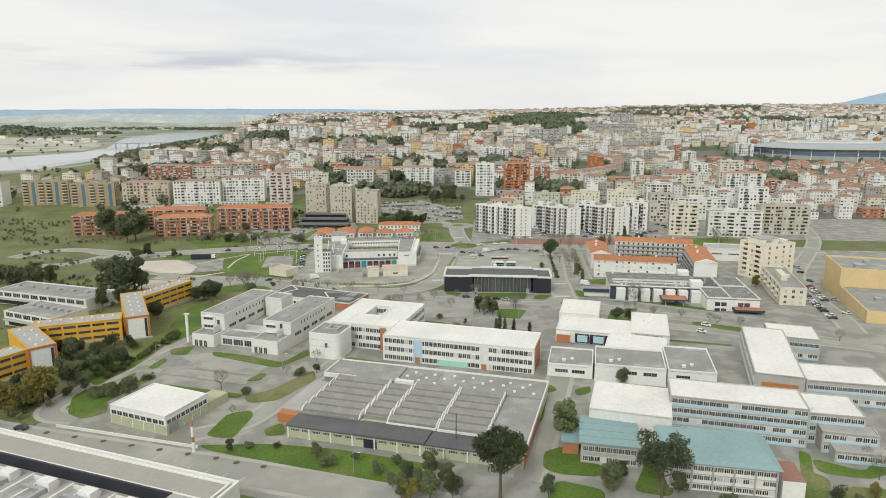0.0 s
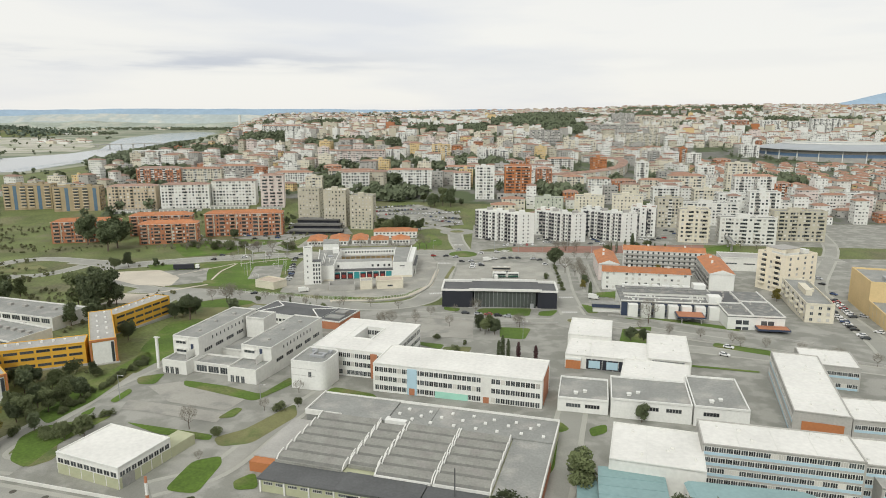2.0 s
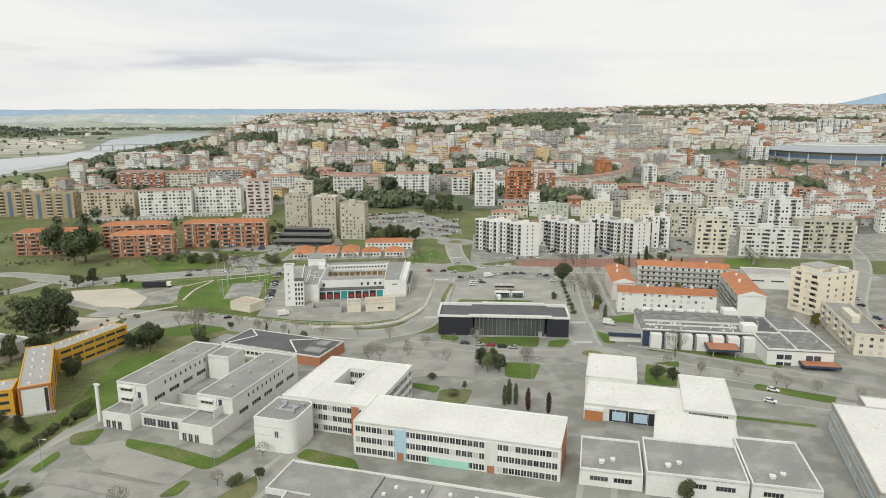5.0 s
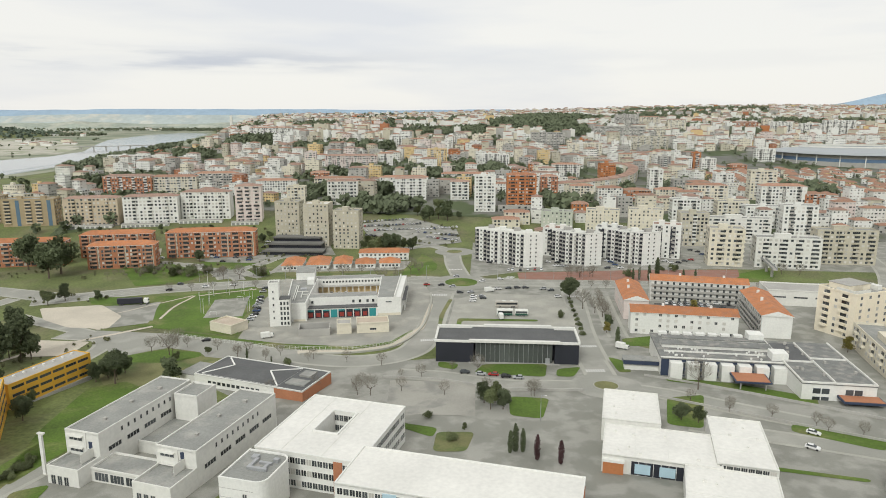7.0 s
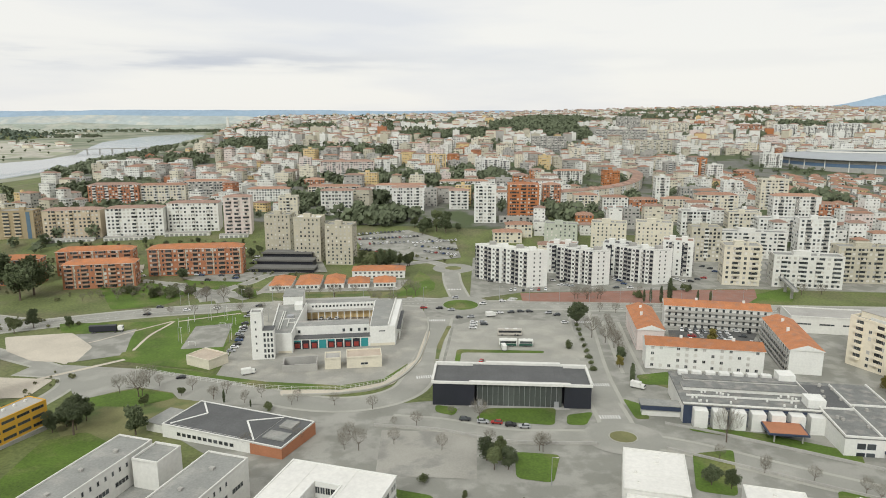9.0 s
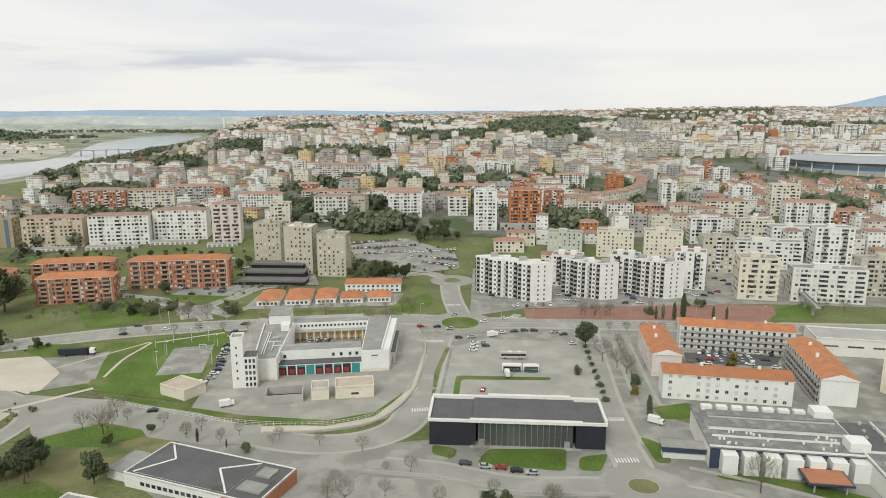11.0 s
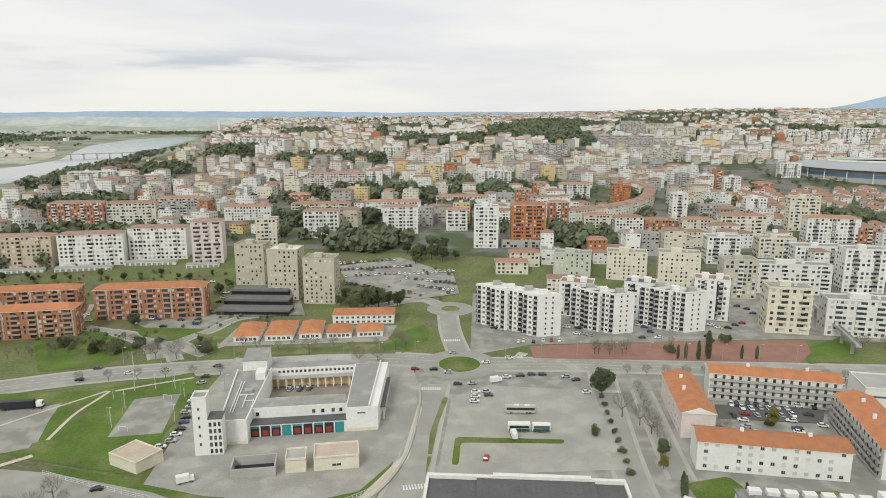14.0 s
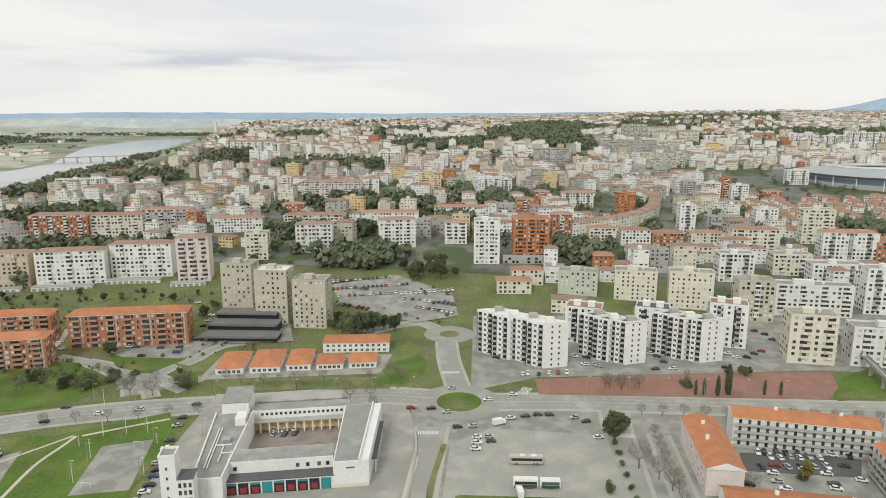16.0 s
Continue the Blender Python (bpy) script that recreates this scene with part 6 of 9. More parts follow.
def tufts(name, spots, material, label, r):
    V, F = [], []
    for x, y, s in spots:
        z = height(x, y)
        n = 34 if y < 1200 else 22 if y < 1700 else 12
        for i in range(n):
            d = Vector((r.gauss(0, 1), r.gauss(0, 1), r.gauss(0, 1))).normalized() * s * r.uniform(0.5, 1)
            p = Vector((x + d.x, y + d.y, z + s * 1.1 + d.z * 0.9))
            u = Vector((r.gauss(0, 1), r.gauss(0, 1), r.gauss(0, 1))).normalized()
            v = u.orthogonal().normalized()
            k = s * (0.38 if y < 1700 else 0.55)
            q = len(V)
            V += [tuple(p - u * k), tuple(p - v * k), tuple(p + u * k), tuple(p + v * k)]
            F.append((q, q + 1, q + 2, q + 3))
    tagged(pydata(name, V, F, material), label, "trees", kind="stuff")


# ---- vehicles ----
CAR_COLOURS = [("white", (0.75, 0.75, 0.74)), ("silver", (0.42, 0.43, 0.44)), ("dark grey", (0.06, 0.065, 0.07)), ("black", (0.02, 0.02, 0.022)), ("red", (0.35, 0.03, 0.025)), ("blue", (0.035, 0.07, 0.17))]
CARS = []


def car_template(word, colour):
    paint = mat(word.replace(" ", "_") + "_car_paint", colour, 0.3, 0.06, 0.5, 3.0)
    body_bm = bmesh.new()
    prof = [(-2.1, 0.35), (-2.15, 0.75), (-1.95, 0.95), (-1.55, 1.0), (0.95, 0.98), (1.9, 0.82), (2.12, 0.6), (2.1, 0.32)]
    a = [body_bm.verts.new((x, -0.86, z)) for x, z in prof]
    b = [body_bm.verts.new((x, 0.86, z)) for x, z in prof]
    body_bm.faces.new(a)
    body_bm.faces.new(b[::-1])
    for i in range(len(prof)):
        j = (i + 1) % len(prof)
        body_bm.faces.new((a[i], b[i], b[j], a[j]))
    bmesh.ops.bevel(body_bm, geom=body_bm.edges[:], offset=0.06, segments=1, affect="EDGES")
    root = part("car", body_bm, paint)
    tagged(root, word + " parked hatchback car", "car")
    g = bmesh.new()
    p2 = [(-1.75, 0.98), (-1.45, 1.42), (0.15, 1.44), (0.95, 0.98)]
    a = [g.verts.new((x, -0.78 if z < 1.2 else -0.62, z)) for x, z in p2]
    b = [g.verts.new((x, 0.78 if z < 1.2 else 0.62, z)) for x, z in p2]
    g.faces.new(a)
    g.faces.new(b[::-1])
    for i in range(3):
        f = g.faces.new((a[i], b[i], b[i + 1], a[i + 1]))
    part("glasshouse", g, GLASS, root, "dark tinted glass")
    boxes("roof_panel", [(-1.42, -0.6, 1.43, 0.13, 0.6, 1.48)], paint, root)
    for x in (-1.3, 1.3):
        for y in (-0.8, 0.8):
            w = bmesh.new()
            bmesh.ops.create_cone(w, cap_ends=True, segments=10, radius1=0.32, radius2=0.32, depth=0.2, matrix=pose(x, y, 0.32, 90))
            part("wheel", w, RUBBER, root)
    root.location = (0, -300 - len(CARS) * 6, height(0, -300))
    return root


for word, colour in CAR_COLOURS:
    CARS.append(car_template(word, colour))
car_rnd = random.Random(3)
PLACED = []


def park(x, y, ang):
    if any((x - a) ** 2 + (y - b) ** 2 < 5.5 for a, b in PLACED):
        return
    PLACED.append((x, y))
    c = car_rnd.choices(range(6), (5, 3, 3, 2, 1, 1.2))[0]
    dz = 0.12 if y < 640 else 0.45
    m = pose(x, y, height(x, y) + dz, 0, 0, ang + car_rnd.uniform(-4, 4) + (180 if car_rnd.random() < 0.5 else 0))
    if c in USED:
        copy_thing(CARS[c], m)
    else:
        USED.add(c)
        CARS[c].matrix_world = m


USED = set()


def car_row(x0, y0, x1, y1, n):
    a = math.degrees(math.atan2(y1 - y0, x1 - x0)) + 90
    for i in range(n):
        t = i / (n - 1)
        if car_rnd.random() < 0.9:
            park(x0 + (x1 - x0) * t, y0 + (y1 - y0) * t, a)


# ---- ground surfaces ----
LAWNS = []


def rounded(pts):
    """The outline with its corners cut to short curves."""
    out = []
    n = len(pts)
    for i in range(n):
        a, b, c = Vector(pts[i - 1]), Vector(pts[i]), Vector(pts[(i + 1) % n])
        ka, kc = min(0.3, 2.5 / max((a - b).length, 0.1)), min(0.3, 2.5 / max((c - b).length, 0.1))
        p, q = b.lerp(a, ka), b.lerp(c, kc)
        for t in (0.0, 0.33, 0.67, 1.0):
            w = p.lerp(b, t).lerp(b.lerp(q, t), t)
            out.append((w.x, w.y))
    return out


def lawn(pts):
    sheet("lawn", rounded(pts), 0.12 + 0.004 * (len(LAWNS) % 7), LAWN, "mown green lawn", "lawn")
    LAWNS.append(1)


def dry_lawn(pts):
    sheet("rough_lawn", rounded(pts), 0.10 + 0.004 * (len(LAWNS) % 7), DRY, "dry patchy lawn", "lawn")
    LAWNS.append(1)


def asphalt_pad(pts):
    LAWNS.append(1)
    sheet("yard", pts, (0.16 if max(p[1] for p in pts) < 640 else 0.4) + 0.004 * (len(LAWNS) % 5), ASPHALT, "worn grey asphalt yard", "yard")


def dirt_pad(pts):
    LAWNS.append(1)
    sheet("bare_earth", rounded(pts), 0.18 + 0.004 * (len(LAWNS) % 5), DIRT, "pale trodden earth", "ground")


def yard(pts):
    sheet("yard", pts, 0.145, mat("pale_yard_asphalt", (0.32, 0.315, 0.28), 0.92, 0.25, 0.08, 2.0, 0.1, 0, 0, ((0.40, 0.385, 0.335), 0.5, 0.15, 0.1)), "pale asphalt fire station yard", "yard")


def bus_park(pts):
    sheet("car_park", pts, 0.10, mat("coach_park_asphalt", (0.345, 0.34, 0.30), 0.92, 0.25, 0.05, 2.0, 0.1, 0, 0, ((0.40, 0.39, 0.34), 0.48, 0.15, 0.09)), "wide pale grey coach park", "car park")


def brick_plaza(pts):
    sheet("plaza", pts, 0.15, BRICKPAVE, "red brick paved plaza strip", "plaza")


COURT = mat("brown_court_paving", (0.30, 0.255, 0.215), 0.92, 0.25, 0.12, 2.0, 0.1, 0, 0, ((0.22, 0.195, 0.17), 0.5, 0.2, 0.15))
PATCHED = mat("old_patched_asphalt", (0.35, 0.34, 0.30), 0.92, 0.22, 0.09, 2.0, 0.1, 0, 0, ((0.265, 0.262, 0.235), 0.52, 0.12, 0.12))


def court_floor(pts):
    sheet("court_floor", pts, 0.22, COURT, "brown worn paving of the fire station court", "yard")


def patched_asphalt(pts):
    LAWNS.append(1)
    sheet("car_park", pts, 0.10 + 0.004 * (len(LAWNS) % 5), PATCHED, "old patched asphalt car park", "car park")


def dark_court(pts):
    sheet("court", pts, 0.24, mat("dark_asphalt", (0.115, 0.115, 0.11), 0.9, 0.3, 0.1, 2.0, 0.1), "dark asphalt housing court", "yard")


def pale_road(pts):
    LAWNS.append(1)
    sheet("road", pts, 0.125 + 0.004 * (len(LAWNS) % 4), ROAD, "wide pale worn road surface", "road")


def bay_line(pts):
    strip("bay_line", pts, 0.14, 0.15, PAINT, "white parking bay line", "marking", n=1)


def tree_pit(x, y):
    sheet("tree_pit", disc(x, y, 0.9, 10), 0.16, mat("tree_pit_soil", (0.10, 0.095, 0.075), 0.95, 0.3, 1.0, 5.0), "dark bare soil tree pit", "ground")


def dirt_path(pts, width):
    LAWNS.append(1)
    strip("footpath", pts, width, (0.2 if max(p[1] for p in pts) < 640 else 0.45) + 0.004 * (len(LAWNS) % 6), DIRT, "pale trodden footpath over the grass", "path")


ROADS = []


def street(pts, width):
    k = 0.004 * len(ROADS)
    ROADS.append(1)
    dz = 0.075 if max(p[1] for p in pts) < 640 else 0.35
    strip("pavement", pts, width + 3.2, dz + k * 0.2, PAVE, "pale concrete footway along the street", "pavement")
    strip("road", pts, width, dz + 0.015 + k * 0.2, ROAD, "grey asphalt street", "road")


def avenue(pts, width):
    strip("pavement", pts, width + 5, 0.09, PAVE, "pale footway along the avenue", "pavement")
    strip("road", pts, width, 0.115, ROAD, "wide grey asphalt avenue", "road")
    strip("median", pts, 0.8, 0.15, PAVE, "narrow kerbed median", "median")
    for off in (-width / 4, width / 4):
        c = curve_pts(pts, 10)
        V, F = [], []
        for i in range(0, len(c) - 1):
            d = (c[i + 1] - c[i])
            u = d.normalized()
            s = Vector((-u.y, u.x, 0))
            p = c[i] + s * off
            q = p + u * min(3.0, d.length * 0.5)
            n = len(V)
            for w in (p - s * 0.09, q - s * 0.09, q + s * 0.09, p + s * 0.09):
                V.append((w.x, w.y, height(w.x, w.y) + 0.13))
            F.append((n, n + 1, n + 2, n + 3))
        tagged(pydata("lane_marking", V, F, PAINT), "white dashed lane marking", "marking", kind="stuff")


# base surfaces of campus and town
sheet("campus_yard", [(-128, 178), (-121, 205), (-112, 262), (-118, 275), (-62, 318), (-100, 352), (-86, 384), (-30, 366), (0, 372), (85, 376), (90, 345), (200, 280), (240, 240), (200, 120), (-10, 138)], 0.03, ASPHALT, "worn grey campus asphalt", "yard")
sheet("town_yard", [(-8, 400), (-5, 515), (86, 512), (84, 400)], 0.028, ASPHALT, "grey paving round the coach park", "yard")
sheet("town_yard", [(62, 372), (85, 505), (330, 490), (330, 380), (260, 300), (200, 280), (90, 345)], 0.035, ASPHALT, "grey town paving round the housing", "yard")
sheet("town_yard", [(22, 522), (30, 640), (420, 640), (420, 520), (200, 545), (56, 538)], 0.03, ASPHALT, "grey paving round apartment blocks", "yard")
URBAN = mat("town_ground", (0.17, 0.17, 0.15), 0.95, 0.3, 0.02, 0.6, 0.0, 0, 0, ((0.075, 0.10, 0.04), 0.44, 0.1, 0.022))
sheet("town_ground", [(-330, 660), (-360, 800), (-560, 1100), (-620, 2000), (-800, 2900), (1800, 2900), (900, 1200), (430, 640), (190, 640), (180, 700), (-200, 760)], 0.2, URBAN, "mixed paving and gardens between hillside houses", "ground")
FIELDS = mat("flood_plain", (0.30, 0.31, 0.23), 0.95, 0.3, 0.003, 0.02, 0.0, 0, 0, ((0.17, 0.20, 0.13), 0.47, 0.08, 0.006))
sheet("river_plain", [(-700, 1150), (-2400, 1150), (-3800, 2400), (-3800, 4650), (600, 4650), (-500, 3300), (-820, 2900), (-640, 2000), (-610, 1300)], 0.3, FIELDS, "pale river plain with fields and groves", "ground")
sheet("sand_bank", [(-980, 1840), (-1060, 2100), (-1215, 2370), (-1480, 2690), (-1900, 2760), (-1900, 2300), (-1500, 1900), (-1150, 1760)], 0.45, mat("pale_sand", (0.47, 0.45, 0.38), 0.95, 0.3, 0.01, 0.1, 0, 0, 0, ((0.30, 0.32, 0.22), 0.5, 0.1, 0.012)), "pale sandy river bank", "ground")
sheet("river", RIVER, 0.6, WATER, "wide pale river", "river", kind="structure")

# lawns, yards and streets
lawn([(-115.0, 264.0), (-107.0, 300.0), (-99.0, 330.0), (-120.0, 345.0), (-131.0, 338.0), (-127.0, 300.0), (-121.0, 276.0)])
lawn([(-70.6, 177.3), (-49.6, 178.0), (-29.5, 174.7), (-3.7, 166.5), (-12.2, 156.3), (-40.3, 165.3), (-66.2, 174.0)])
lawn([(-70.6, 182.8), (-68.6, 197.7), (-61.7, 200.6), (-59.9, 196.1), (-61.7, 181.1)])
lawn([(-54.3, 187.2), (-49.6, 191.8), (-46.5, 183.6), (-52.5, 182.8)])
dry_lawn([(-67.5, 211.2), (-59.4, 216.9), (-48.3, 235.7), (-45.4, 226.0), (-55.2, 207.6), (-64.1, 205.8)])
lawn([(-70.8, 223.9), (-67.1, 232.6), (-64.3, 231.4), (-65.5, 224.9)])
lawn([(-98.5, 221.8), (-68.1, 213.1), (-67.9, 209.4), (-85.7, 214.0)])
lawn([(-93.7, 257.9), (-77.3, 252.2), (-61.9, 244.1), (-55.5, 261.0), (-52.9, 253.7), (-62.5, 237.6), (-91.7, 252.2)])
lawn([(-112.3, 260.9), (-103.5, 265.5), (-102.6, 253.6), (-108.9, 253.6)])
lawn([(-37.8, 250.9), (-22.7, 244.1), (-19.8, 235.2), (-40.3, 245.4)])
lawn([(33.5, 217.0), (37.6, 222.0), (39.8, 216.1), (33.9, 213.2)])
lawn([(45.4, 217.0), (51.7, 220.0), (50.5, 214.2), (45.1, 211.3)])
lawn([(28.4, 173.4), (35.1, 176.7), (43.5, 164.2), (41.7, 159.9), (30.8, 161.3), (26.8, 164.2)])
lawn([(29.6, 158.5), (41.0, 153.7), (39.1, 145.8), (24.1, 145.8)])
lawn([(58.4, 173.5), (63.7, 170.3), (57.0, 150.2), (48.0, 153.2)])
lawn([(96.7, 164.3), (101.0, 158.6), (96.0, 150.2), (87.8, 150.2)])
lawn([(29.1, 199.1), (34.9, 210.0), (31.0, 193.0), (24.5, 183.6)])
lawn([(-44.0, 300.2), (-28.5, 287.8), (-27.9, 284.1), (-34.0, 280.5)])
lawn([(20.7, 364.6), (47.5, 364.5), (44.3, 348.8), (16.1, 354.3)])
lawn([(50.5, 358.3), (61.0, 361.0), (55.6, 348.8), (48.7, 349.5)])
lawn([(1.7, 368.3), (10.5, 364.7), (8.6, 357.8), (1.7, 361.3)])
lawn([(27.7, 328.4), (42.2, 326.1), (37.0, 307.9), (26.2, 310.8)])
dry_lawn([(1.3, 297.8), (13.6, 297.7), (10.3, 283.9), (0.1, 283.9)])
lawn([(-11.4, 305.4), (1.8, 300.8), (0.0, 293.6), (-11.1, 301.8)])
lawn([(90.6, 344.1), (113.6, 334.9), (135.7, 317.2), (139.7, 326.2), (116.2, 340.9), (92.6, 348.6)])
lawn([(85.1, 326.5), (99.6, 329.2), (88.0, 299.5), (77.3, 303.1)])
lawn([(75.2, 373.8), (81.0, 367.9), (80.2, 354.0), (74.9, 354.0)])
lawn([(118.3, 302.9), (142.2, 291.7), (136.7, 283.2), (133.1, 285.1), (115.3, 297.2)])
lawn([(95.4, 274.6), (121.2, 266.4), (120.0, 264.6), (94.3, 272.3)])
dry_lawn([(-139.0, 357.0), (-138.6, 384.5), (-106.4, 384.3), (-81.6, 378.2), (-95.5, 356.7), (-99.4, 333.5), (-117.8, 329.5)])
lawn([(-202.0, 475.9), (-150.4, 479.2), (-111.4, 501.1), (-100.8, 478.7), (-101.0, 439.4), (-94.8, 405.4), (-131.3, 415.6), (-172.1, 428.9)])
asphalt_pad([(-121.3, 435.0), (-126.4, 470.2), (-108.4, 475.8), (-101.7, 438.3)])
asphalt_pad([(-167.2, 421.1), (-184.1, 457.2), (-156.4, 463.6), (-145.8, 431.4)])
dirt_pad([(-210.3, 442.8), (-182.0, 454.4), (-164.5, 414.5), (-190.2, 427.0)])
asphalt_pad([(-177.3, 451.1), (-156.0, 466.8), (-146.4, 426.8), (-165.3, 417.5)])
dirt_pad([(-188.0, 399.1), (-160.1, 396.4), (-159.7, 376.3), (-178.5, 374.9)])
yard([(-93.0, 400.7), (-98.5, 464.5), (-97.1, 520.4), (-7.0, 506.2), (-2.1, 477.9), (-9.3, 418.1), (-20.7, 395.6), (-37.5, 388.4), (-70.1, 393.0)])
lawn([(-130.5, 414.1), (-93.5, 402.1), (-62.4, 393.8), (-37.8, 390.1), (-21.1, 399.6), (-11.9, 416.0), (-10.3, 410.9), (-18.6, 394.2), (-36.8, 384.4), (-67.6, 384.6), (-126.9, 407.1)])
dirt_pad([(-61.5, 383.4), (-36.6, 383.2), (-20.3, 391.2), (-7.6, 419.7), (-3.1, 463.6), (-1.2, 460.2), (-5.3, 417.0), (-16.1, 389.1), (-34.0, 379.2), (-59.6, 376.8)])
bus_park([(11.3, 470.5), (28.1, 483.7), (73.5, 477.2), (71.7, 408.7), (4.5, 404.9), (8.2, 438.4)])
lawn([(9.9, 412.8), (11.8, 433.9), (53.3, 431.3), (52.7, 428.0), (13.8, 429.4), (12.5, 412.7)])
dry_lawn([(7.6, 470.5), (10.0, 470.5), (5.3, 444.3), (2.4, 414.4), (0.8, 404.5), (2.2, 438.5)])
lawn([(87.7, 399.0), (103.9, 403.5), (106.3, 394.3), (102.6, 387.9), (87.9, 388.1)])
dry_lawn([(90.6, 390.2), (136.5, 394.1), (131.9, 385.6), (99.1, 381.9)])
brick_plaza([(54.5, 535.5), (134.3, 541.8), (206.4, 543.2), (198.7, 523.5), (185.5, 509.7), (53.7, 517.4)])
lawn([(197.1, 528.3), (244.4, 557.6), (213.9, 511.8), (188.3, 507.8)])
lawn([(-11.0, 596.3), (0.9, 560.4), (0.2, 544.8), (-13.5, 524.0), (-9.6, 560.5)])
dry_lawn([(-135.2, 561.9), (-93.8, 542.2), (-17.2, 539.2), (-16.2, 524.0), (-94.2, 524.9)])
asphalt_pad([(-70.0, 697.2), (-24.4, 718.7), (17.4, 679.6), (20.8, 639.5), (-6.9, 625.8), (-59.8, 664.5)])
asphalt_pad([(-175.4, 577.7), (-122.8, 597.5), (-120.7, 586.1), (-127.7, 566.0), (-163.7, 568.9)])
asphalt_pad([(-133.0, 640.9), (-89.3, 640.6), (-75.8, 592.2), (-118.1, 587.9)])
lawn([(-224.9, 563.0), (-186.0, 562.5), (-148.4, 532.3), (-161.1, 510.1), (-186.3, 501.7)])
avenue([(-229.7, 467.0), (-178.6, 489.6), (-137.1, 502.2), (-77.1, 510.9), (-26.3, 517.7), (5.3, 514.2)], 15)
avenue([(28.5, 509.7), (64.6, 509.3), (114.8, 505.1), (202.8, 498.3), (283.7, 492.8)], 15)
street([(16.6, 523.7), (12.8, 560.3), (11.9, 591.2)], 10)
street([(8.8, 611.4), (-6.9, 625.8), (-38.4, 606.7)], 7)
street([(3.9, 485.5), (-0.9, 438.5), (-5.1, 399.9), (-11.6, 380.2), (-27.1, 370.0), (-48.9, 370.9), (-87.9, 387.7), (-133.3, 399.7), (-180.2, 408.6)], 12)
street([(-14.6, 353.6), (3.8, 350.0), (27.1, 340.5), (57.8, 338.9), (82.6, 332.2), (110.4, 313.5), (129.9, 301.0)], 9)
street([(85.0, 509.8), (76.1, 443.7), (70.8, 401.5), (68.4, 369.1)], 10)
street([(67.2, 383.2), (67.0, 355.6), (65.5, 338.9)], 10)
street([(96.5, 477.0), (90.2, 426.6), (87.4, 401.3)], 7)
street([(-145.4, 189.0), (-132.0, 184.2), (-93.1, 173.3), (-58.1, 163.5), (-20.5, 152.6), (2.2, 144.6)], 11)
street([(-114.1, 194.8), (-123.7, 196.8), (-127.1, 205.3), (-121.6, 228.0), (-117.9, 253.6), (-110.7, 275.1)], 6)
street([(-74.5, 183.5), (-60.4, 192.9), (-51.6, 216.9), (-40.3, 245.4)], 6)
street([(21.5, 158.5), (31.0, 187.3), (39.3, 217.0), (47.4, 245.6)], 7)
street([(-113.0, 525.1), (-143.5, 546.5), (-180.1, 562.5)], 7)
street([(-121.1, 525.2), (-97.1, 553.6), (-43.9, 549.1)], 6)
street([(183.0, 284.0), (192.0, 310.0), (200.5, 345.0), (211.5, 381.0), (228.0, 420.0), (295.7, 524.0), (328.9, 604.2)], 8)
street([(84.5, 303.0), (129.7, 284.0), (181.3, 259.9)], 8)
street([(-258.6, 484.4), (-211.6, 471.8), (-163.2, 497.2)], 5)
street([(-220.4, 438.8), (-157.0, 400.7), (-151.9, 362.0)], 6)
dirt_path([(-143.1, 433.2), (-144.5, 455.3), (-142.2, 470.5), (-141.1, 479.0)], 1.4)
dirt_path([(-138.8, 479.0), (-123.0, 487.3), (-109.1, 494.1)], 1.6)
dirt_path([(-208.5, 581.6), (-211.4, 598.5), (-218.1, 617.1)], 3.0)
dirt_path([(-177.4, 437.2), (-168.5, 445.9), (-160.0, 457.0), (-142.3, 479.1)], 1.2)
street([(-136.4, 537.7), (-131.5, 552.4), (-123.8, 563.5), (-116.6, 583.3), (-104.7, 591.5)], 5.5)
street([(-136.5, 519.0), (-143.4, 532.2), (-155.7, 545.1), (-173.6, 558.4), (-198.7, 569.3)], 6)
street([(-126.0, 516.3), (-131.8, 526.7), (-139.2, 536.3), (-146.6, 540.7)], 5)
asphalt_pad([(-146.6, 525.5), (-123.8, 525.3), (-138.5, 542.7), (-150.7, 546.6)])
lawn([(-170.5, 570.7), (-127.4, 565.1), (-139.4, 545.0), (-159.9, 554.3)])
lawn([(-128.6, 544.8), (-115.4, 547.7), (-109.0, 529.1), (-116.7, 526.5)])
lawn([(-30.2, 529.5), (-4.3, 532.0), (-2.5, 577.5), (-11.0, 596.3), (-15.6, 560.6)])
court_floor([(-72.7, 465.1), (-74.8, 488.3), (-32.1, 485.2), (-32.4, 466.4)])
patched_asphalt([(-104.5, 252.0), (-94.8, 256.4), (-64.5, 244.1), (-69.5, 229.7), (-90.8, 237.2)])
patched_asphalt([(-90.0, 235.0), (-69.1, 227.8), (-69.8, 221.3), (-104.5, 231.7), (-105.5, 239.4)])
dry_lawn([(-119.6, 201.7), (-119.2, 208.6), (-112.5, 209.5), (-107.2, 198.8), (-112.6, 193.8)])
lawn([(-119.7, 198.0), (-125.2, 211.5), (-122.9, 218.7), (-104.2, 226.8), (-111.4, 207.5), (-112.6, 193.8)])
lawn([(-111.5, 238.3), (-110.1, 250.1), (-107.3, 246.4), (-108.4, 236.1)])
lawn([(-115.8, 226.8), (-113.4, 233.9), (-111.9, 226.8)])
lawn([(-121.7, 220.0), (-117.0, 237.2), (-115.0, 282.1), (-121.4, 291.9), (-129.0, 248.8), (-129.3, 226.8)])
dark_court([(123.0, 461.6), (169.0, 458.6), (158.9, 443.2), (119.2, 448.2)])
